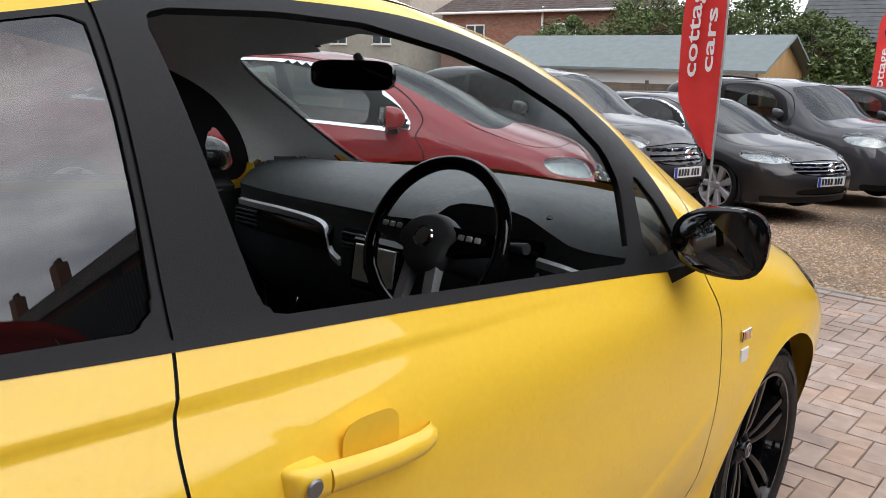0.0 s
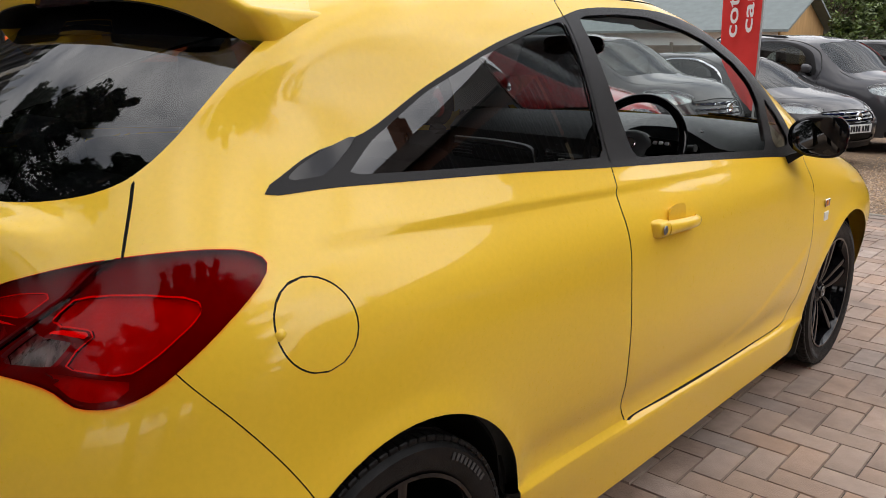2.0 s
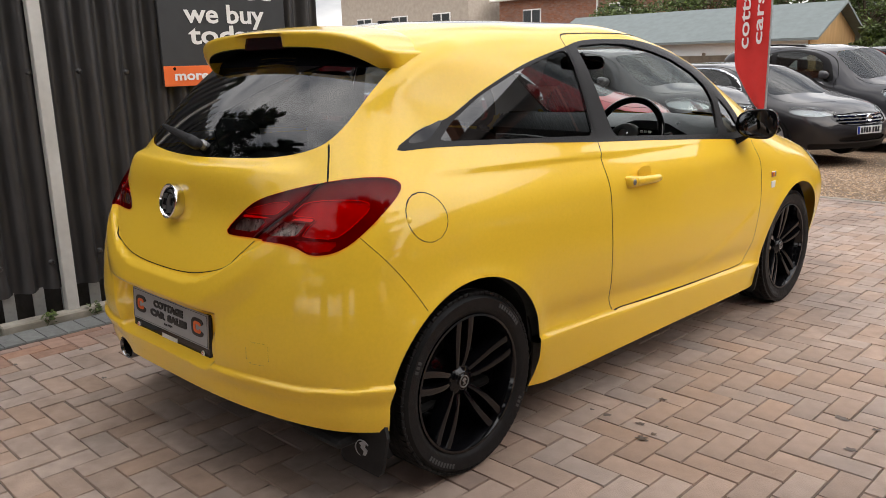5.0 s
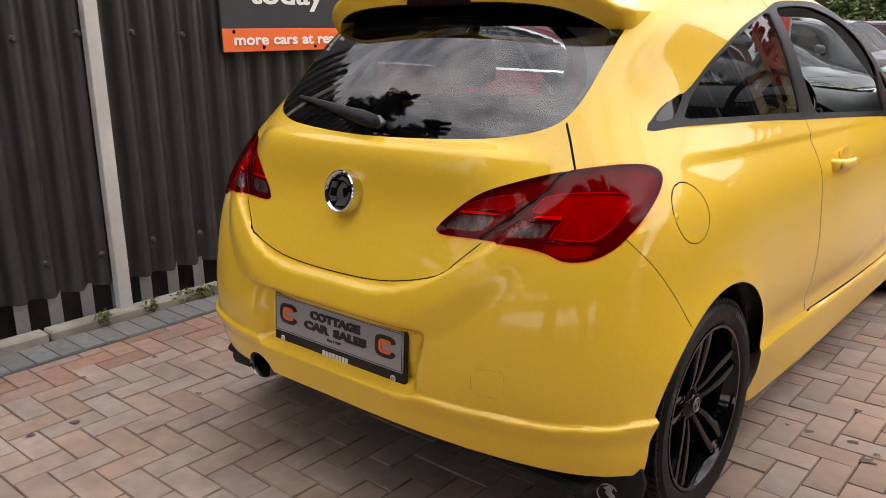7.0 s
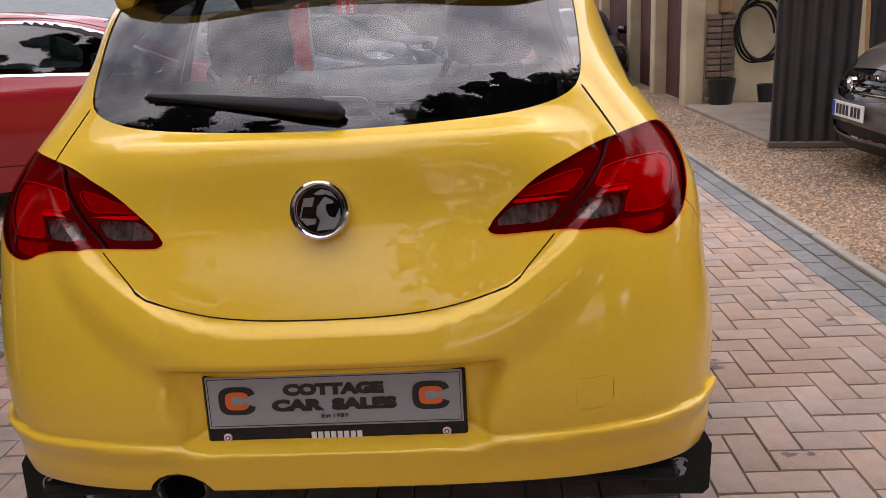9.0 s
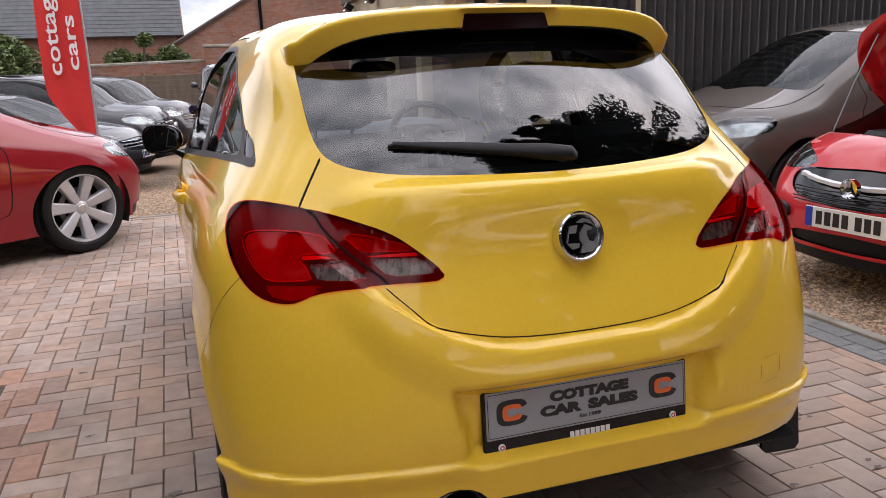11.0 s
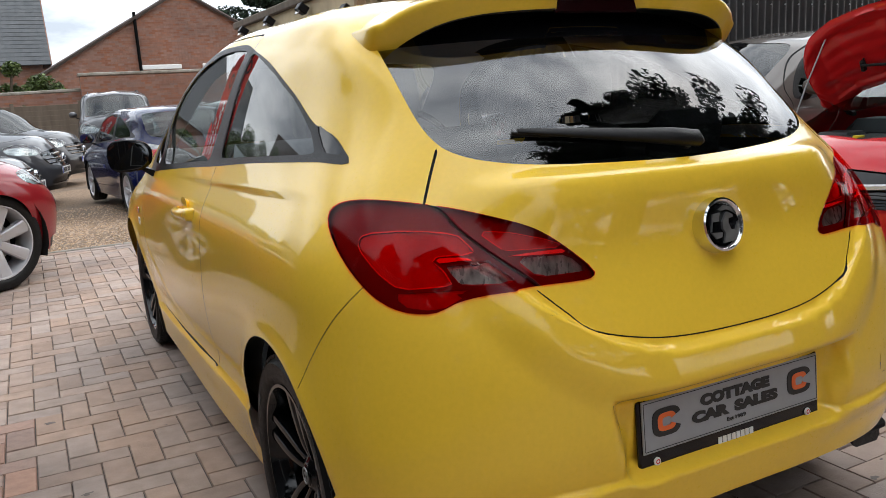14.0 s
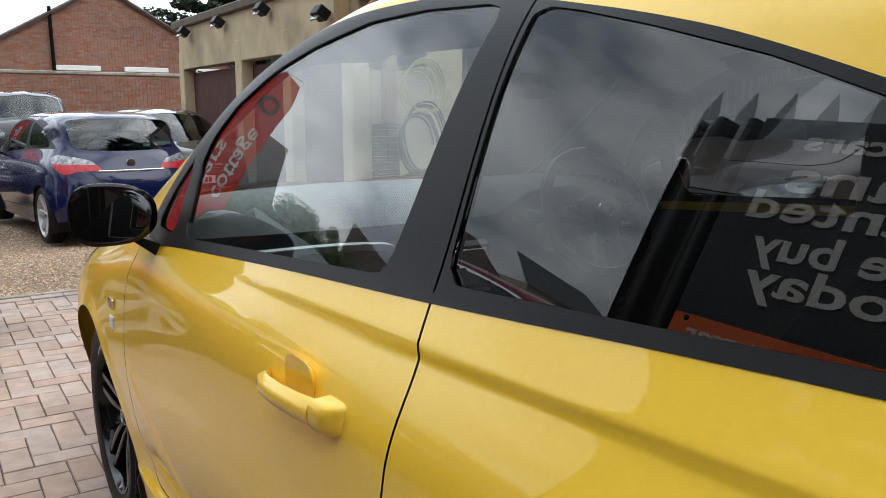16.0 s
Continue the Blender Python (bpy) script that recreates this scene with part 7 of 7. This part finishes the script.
gable = holder("house", Matrix(), "red brick gable house end beyond a garden wall", "house")
GX, GY, GW = 4.7, 31.0, 5.1
Shape().prism([(-GW, -0.5), (GW, -0.5), (GW, 2.6), (0, 5.5), (-GW, 2.6)], 0.4, pose(GX, GY + 0.21, 0)).to("wall", G["mortar"], gable, 0)
brick_face(gable, (GX - GW, GY), (GX + GW, GY), -0.4, 5.5, lambda t: 2.6 + 2.9 * (1 - abs(2 * t - 1)), size=(0.225, 0.075))
for s in (-1, 1):
    tiled_roof(gable, [(GX + s * (GW + 0.2), GY - 0.15, 2.5), (GX + s * (GW + 0.2), GY + 8, 2.5), (GX, GY + 8, 5.6), (GX, GY - 0.15, 5.6)], G["slate"])
    Shape().tube([(GX, GY - 0.12, 5.55), (GX + s * (GW + 0.2), GY - 0.12, 2.5)], 0.07, 4).to("verge", G["tile"], gable)
for i in range(3):
    Shape().box((1.55, 0.12, 0.18), (GX - 1.0 + 2.35 * i, GY - 0.05, 2.72), 0.02).to("lintel", G["upvc"], gable)
Shape().tube([(GX - 1.75, GY - 0.1, 4.75), (GX - 1.72, GY - 0.1, 2.0)], 0.06).to("soil_pipe", M["soot"], gable)

garden_wall = holder("garden_wall", Matrix(), "weathered red brick garden wall with a coping", "wall", kind="structure")
Shape().box((10.0, 0.3, 2.5), (5.5, 26.3, 1.05), 0.01).to("core", G["mortar"], garden_wall)
brick_face(garden_wall, (0.5, 26.14), (10.5, 26.14), -0.2, 2.2, size=(0.225, 0.075))
Shape().box((10.1, 0.4, 0.1), (5.5, 26.3, 2.35), 0.02).to("coping", G["kerb"], garden_wall)
Shape().box((5.0, 0.3, 2.0), (-2.0, 26.6, 0.8), 0.01).to("low_core", G["mortar"], garden_wall)
brick_face(garden_wall, (-4.5, 26.44), (0.5, 26.44), -0.2, 1.8, size=(0.225, 0.075))
Shape().box((5.0, 0.4, 0.1), (-2.0, 26.6, 1.85), 0.02, (0, -1, 0)).to("low_coping", G["kerb"], garden_wall)


def panel_fence(a, b, tall, z, label="weathered brown timber panel fence with posts"):
    a, b = Vector((*a, 0)), Vector((*b, 0))
    d = b - a
    ang = math.degrees(math.atan2(d.y, d.x))
    ob = holder("timber_fence", Matrix(), label, "fence")
    n = max(1, round(d.length / 1.83))
    for i in range(n):
        for k in range(11):
            p = a + d * ((i + 0.5) / n)
            Shape().box((d.length / n - 0.06, 0.02, tall / 11 + 0.01), (p.x, p.y, z + tall * (k + 0.5) / 11), 0.003, (6, 0, ang)).to("slat", G["timber"], ob, 0)
    for i in range(n + 1):
        p = a + d * (i / n)
        Shape().box((0.1, 0.1, tall + 0.1), (p.x, p.y, z + (tall + 0.1) / 2), 0.006, (0, 0, ang)).to("post", G["timber"], ob)
    return ob


panel_fence((-5.2, 25.4), (2.2, 25.4), 1.7, -0.25)
panel_fence((-22.0, 21.5), (-7.0, 25.2), 1.55, -0.25)

shed = holder("shed", Matrix(), "long low pine shed with a grey felt roof", "shed")
Shape().box((10.0, 4.0, 2.1), (-12.4, 26.5, 0.8), 0.02).to("wall", G["upvc"], shed)
Shape().prism([(-2.05, 0.0), (2.05, 0.0), (0, 0.95)], 0.06, pose(-7.38, 26.5, 1.85, 0, 0, 90)).to("gable_board", G["pine"], shed, 0)
Shape().box((0.06, 4.0, 2.1), (-7.38, 26.5, 0.8), 0.0).to("end_wall", G["pine"], shed)
for s in (-1, 1):
    Shape().loft([[(x, 26.5 + s * 2.35, 1.70), (x, 26.5, 2.86), (x, 26.5, 2.94), (x, 26.5 + s * 2.35, 1.78)] for x in (-17.6, -7.0)]).to("roof", G["felt"], shed, 0)

brickhouse = holder("house", Matrix(), "red brick house with white windows and a tiled roof", "house")
Shape().box((14, 8, 6), (-23.0, 40.2, 2.0), 0.02).to("wall", G["mortar"], brickhouse)
brick_face(brickhouse, (-30, 36.18), (-16, 36.18), -1.0, 4.9, size=(0.225, 0.075))
tiled_roof(brickhouse, [(-30.5, 35.8, 4.8), (-15.5, 35.8, 4.8), (-17.5, 40.2, 7.8), (-28.5, 40.2, 7.8)], G["tile"])
for x, z in ((-21.6, 3.5), (-27.5, 3.5), (-18.2, 0.9)):
    house_window(brickhouse, pose(x, 36.12, z), 1.3, 1.3)
Shape().tube([(-23.0, 36.05, 5.0), (-23.0, 36.05, 0)], 0.06).to("downpipe", G["upvc"], brickhouse)
Shape().tube([(-30.4, 35.75, 4.75), (-15.6, 35.75, 4.75)], 0.07).to("gutter", G["upvc"], brickhouse)
flats = holder("house", Matrix(), "pale pebbledash house with white framed windows", "house")
Shape().box((12, 8, 7), (-37.0, 38.5, 2.5), 0.02).to("wall", G["pebble"], flats)
for x in (-40.5, -37.0, -33.2):
    for z in (0.7, 3.6):
        house_window(flats, pose(x, 34.46, z), 1.5, 1.25)
tiled_roof(flats, [(-43.5, 34.2, 6.0), (-30.5, 34.2, 6.0), (-32, 38.5, 8.6), (-42, 38.5, 8.6)], G["slate"])
slatehouse = holder("house", Matrix(), "slate roofed brick house behind the hedge", "house")
Shape().box((9.6, 8, 4.0), (-5.0, 40.0, 1.3), 0.02).to("wall", G["mortar"], slatehouse)
brick_face(slatehouse, (-9.8, 35.98), (-0.2, 35.98), -0.5, 3.3, size=(0.225, 0.075))
tiled_roof(slatehouse, [(-10.2, 35.6, 3.2), (0.1, 35.6, 3.2), (0.1, 40.0, 8.4), (-10.2, 40.0, 8.4)], G["slate"])
Shape().prism([(-4.2, 3.2), (4.2, 3.2), (0, 8.3)], 0.3, pose(0.0, 40.0, 0, 0, 0, 90)).to("gable", G["wall"], slatehouse, 0)
Shape().box((0.9, 0.7, 2.2), (-6.5, 40.0, 8.6), 0.02).to("chimney", G["wall"], slatehouse)

# houses behind the camera that the glass mirrors
for cx, cy, turn, stacks in ((19.0, -8.0, -90, (-3.0, 3.2)), (11.3, 8.6, 0, ()), (21.1, 8.6, 0, (-4.3,)), (30.9, 8.6, 0, (-2.9, 3.1)), (-14.0, -13.0, 110, (-3.0, 3.2)), (-4.0, -16.5, 185, (-3.0, 3.2)), (-14.0, 5.0, 100, (-3.0, 3.2))):
    h = holder("house", pose(cx, cy, 0, 0, 0, turn), "brick house with a dark tiled roof and chimneys across the yard", "house")
    Shape().box((9, 7, 5.0), (0, 3.5, 2.5), 0.02).to("wall", G["wall"], h)
    tiled_roof(h, [(-4.9, -0.4, 4.9), (4.9, -0.4, 4.9), (4.9, 3.5, 7.8), (-4.9, 3.5, 7.8)], G["tile"])
    tiled_roof(h, [(-4.9, 7.4, 4.9), (4.9, 7.4, 4.9), (4.9, 3.5, 7.8), (-4.9, 3.5, 7.8)], G["tile"])
    for x in stacks:
        Shape().box((0.8, 0.6, 1.7), (x, 3.5, 8.1), 0.02).to("chimney", G["wall"], h)
        for e in (-0.2, 0.2):
            Shape().lathe([(0.10, 0.0), (0.13, 0.04), (0.10, 0.30), (0.08, 0.30)], 10, "z", (x + e, 3.5, 8.94)).to("chimney_pot", G["tile"], h)
    for x in (-3.0, 3.2):
        house_window(h, pose(x, -0.03, 3.4), 1.6, 1.2)


# ---- trees ----
def leaf_cloud(rand, centres, count, size, squash=1.0):
    """Many small bent leaves in loose clumps."""
    s = Shape()
    for c, r in centres:
        for _ in range(count):
            d = Vector((rand.gauss(0, 1), rand.gauss(0, 1), rand.gauss(0, 1))).normalized() * r * rand.random() ** 0.4
            p = Vector(c) + Vector((d.x, d.y, d.z * squash))
            a = Vector((rand.gauss(0, 1), rand.gauss(0, 1), rand.gauss(0, 0.6))).normalized() * size * rand.uniform(0.6, 1.3)
            b = a.cross(Vector((rand.gauss(0, 1), rand.gauss(0, 1), rand.gauss(0, 1)))).normalized() * size * 0.45
            s.add([p - a, p + b, p + a, p - b], [(0, 1, 2), (0, 2, 3)])
    return s


def conifer(at, tall, rand):
    ob = holder("conifer_tree", pose(*at), "tall dark green conifer with ragged branches", "tree", "conifers")
    Shape().tube([(0, 0, 0), (0.1, 0.05, tall * 0.5), (0.0, 0, tall)], [0.028 * tall, 0.018 * tall, 0.01], 8).to("trunk", G["bark"], ob)
    limbs, spots = Shape(), []
    z = tall * 0.10
    while z < tall * 0.98:
        reach = 0.48 * (tall - z) ** 0.76 * rand.uniform(0.6, 1.2) + 0.15
        for _ in range(4):
            a = rand.random() * 6.28
            e = Vector((math.cos(a) * reach, math.sin(a) * reach, z + rand.uniform(-0.05, 0.25) * reach))
            limbs.tube([(0, 0, z), e], [0.03, 0.006], 4)
            for k in (0.35, 0.6, 0.82, 1.0):
                spots.append(((e.x * k, e.y * k, z + (e.z - z) * k), 0.16 * reach + 0.12))
        z += tall * 0.042
    tagged(limbs.to("limb", G["bark"], ob), kind="stuff")
    tagged(leaf_cloud(rand, spots, 110 if tall > 9 else 60, 0.004 * tall + 0.065, 0.5).to("crown", G["conifer"], ob, 0))
    return ob


def broadleaf(at, tall, wide, rand, name="tree", label="green leafy tree behind the fence", low=0.25):
    ob = holder(name, pose(*at), label, "tree" if name == "tree" else "hedge")
    Shape().tube([(0, 0, 0), (0.1, 0, tall * 0.35), (0, 0.1, tall * 0.75)], [0.03 * tall, 0.022 * tall, 0.01], 8).to("trunk", G["bark"], ob)
    limbs, spots = Shape(), []
    for i in range(34):
        a, t = rand.random() * 6.28, rand.uniform(low, 1.0)
        r = wide * math.sqrt(max(0.05, 1 - (2 * (t - low) / (1 - low) - 0.9) ** 2)) * rand.uniform(0.5, 1.05)
        e = (math.cos(a) * r, math.sin(a) * r, tall * t)
        limbs.tube([(0, 0, tall * t * 0.6), e], [0.05, 0.012], 4)
        spots.append((e, wide * 0.30 * rand.uniform(0.7, 1.3)))
    tagged(limbs.to("limb", G["bark"], ob), kind="stuff")
    leaf_cloud(rand, spots, 230, 0.085, 0.8).to("crown", G["leaf"], ob, 0)
    return ob


trees = random.Random(11)
for x, y, t in ((6.3, -2.9, 15.2), (4.9, -4.3, 14.2), (3.2, -5.8, 13.6), (8.6, -2.4, 11.0), (10.8, -1.0, 7.0), (-5.4, -2.7, 8.4), (-3.7, -5.2, 8.6), (-7.0, -3.4, 7.0), (-6.6, 0.8, 5.0)):
    conifer((x, y, 0), t, trees)
conifer((9.2, 33.0, 0), 10.8, trees)
conifer((11.5, 32.0, 0), 10.2, trees)
for x, y, t, w in ((-15.6, 33.6, 5.6, 2.3), (-13.0, 34.2, 5.2, 2.3), (-10.6, 33.8, 4.9, 2.2), (-8.6, 33.4, 4.0, 1.8), (-19.6, 33.0, 4.0, 1.8)):
    broadleaf((x, y, 0), t, w, trees)
for x, y, t, w in ((-4.0, 27.6, 2.6, 1.2), (-2.4, 27.7, 2.2, 1.0), (-5.6, 27.4, 2.9, 1.2), (-1.5, 27.6, 2.9, 1.2), (-0.5, 27.7, 2.5, 1.0)):
    broadleaf((x, y, -0.2), t, w, trees, "hedge", "dense green hedge shrub over the garden wall", 0.1)
weeds = leaf_cloud(trees, [((-1.93 + 0.03 * trees.random(), y, 0.03), 0.05) for y in (-0.35, -0.12, 0.05, 0.12, 0.2, 0.5, 0.8, -0.9)], 26, 0.022, 0.9)
tagged(weeds.to("weeds", G["leaf"], None, 0), "small green weeds along the fence foot", "weeds", kind="stuff")

# ---- stains ----
wet = random.Random(9)
stain_mat = material("oil_stain", (0.12, 0.088, 0.072), 0.6, vary=0.3, scale=30)
for k in range(44):
    cx, cy = (wet.uniform(0.75, 1.75), wet.uniform(-0.75, 1.2)) if k < 30 else (wet.uniform(-1.5, -0.9), wet.uniform(-1.4, 3.5))
    r = wet.uniform(0.005, 0.020) * (1.6 if k % 7 == 0 else 1.0)
    lobes = [(wet.uniform(0, 6.28), wet.uniform(0.08, 0.25)) for _ in range(4)]
    rim = []
    for a in np.linspace(0, 6.2832, 29)[:-1]:
        q = r * (1 + sum(h * math.sin((i + 2) * a + f) for i, (f, h) in enumerate(lobes)))
        rim.append((cx + q * math.cos(a), cy + 0.7 * q * math.sin(a), 0.0032))
    tagged(Shape().add(rim, [tuple(range(28))]).to("stain", stain_mat, None, 0), "small dark oil drip dried on the paving", "stain", "paving stains")

# ---- paving bricks ----
random_brick = random.Random(2)


def brick_points(w, d, c=0.0028, h=0.007):
    a, b = w / 2 - 0.0014, d / 2 - 0.0014
    top = [(-a + c, -b + c, 0), (a - c, -b + c, 0), (a - c, b - c, 0), (-a + c, b - c, 0)]
    low = [(-a, -b, -h), (a, -b, -h), (a, b, -h), (-a, b, -h)]
    return top + low, [(0, 1, 2, 3), (4, 5, 1, 0), (5, 6, 2, 1), (6, 7, 3, 2), (7, 4, 0, 3)]


def brick_mesh(name, w, d, mat):
    v, f = brick_points(w, d)
    me = bpy.data.meshes.new(name)
    me.from_pydata(v, [], f)
    me.materials.append(mat)
    return me


single = {k: brick_mesh("brick", *s, G["brick"]) for k, s in (("along", (0.2, 0.1)), ("across", (0.1, 0.2)))}
rest, red_rest, grey_rest = Shape(), Shape(), Shape()
placed = 0
for j in range(-73, 61):
    for i in range(-82, 20):
        r = (i - j) % 4
        if r == 0:
            x, y, w, d = 0.1 * i + 0.1, 0.1 * j + 0.05, 0.2, 0.1
        elif r == 3:
            x, y, w, d = 0.1 * i + 0.05, 0.1 * j + 0.1, 0.1, 0.2
        else:
            continue
        left = X0 if y < 1.7 else -8.0
        a0, a1, b0, b1 = max(x - w / 2, left), min(x + w / 2, X1), max(y - d / 2, Y0), min(y + d / 2, Y1)
        if a1 - a0 < 0.02 or b1 - b0 < 0.02:
            continue
        whole = a1 - a0 > w - 0.001 and b1 - b0 > d - 0.001
        x, y, w, d = (a0 + a1) / 2, (b0 + b1) / 2, a1 - a0, b1 - b0
        z = random_brick.uniform(-0.002, 0.002)
        m = pose(x, y, z, random_brick.uniform(-0.4, 0.4), random_brick.uniform(-0.4, 0.4), random_brick.uniform(-0.5, 0.5))
        if whole and 0.8 < x < 1.86 and -1.6 < y < 1.9 and placed < 300:
            ob = new("brick", single["along" if w > d else "across"])
            ob.matrix_basis = m
            ob.parent = pavement
            placed += 1
            continue
        v, f = brick_points(w, d)
        (red_rest if x < X0 + 0.22 and y < 1.8 else rest).add([m @ Vector(p) for p in v], f)
y = Y0
while y < Y1 + 0.1:
    for x in (1.91, 2.015):
        v, f = brick_points(0.1, 0.2)
        m = pose(x, y + (0.1 if x > 1.95 else 0), random_brick.uniform(-0.002, 0.002), 0, 0, random_brick.uniform(-0.6, 0.6))
        grey_rest.add([m @ Vector(p) for p in v], f)
    if y < 1.6:
        v, f = brick_points(0.2, 0.1)
        for k in (0, 0.1):
            m = pose(-1.79, y + k, random_brick.uniform(-0.002, 0.002), 0, 0, random_brick.uniform(-0.6, 0.6))
            grey_rest.add([m @ Vector(p) for p in v], f)
    y += 0.2
x = -8.0
while x < 2.0:
    v, f = brick_points(0.2, 0.1)
    m = pose(x, 5.88, random_brick.uniform(-0.002, 0.002), 0, 0, random_brick.uniform(-0.6, 0.6))
    rest.add([m @ Vector(p) for p in v], f)
    x += 0.2
for shape, mat in ((rest, G["brick_rest"]), (red_rest, G["brick_red"]), (grey_rest, G["brick_grey"])):
    tagged(shape.to("paving_bricks", mat, pavement, 0), kind="stuff")
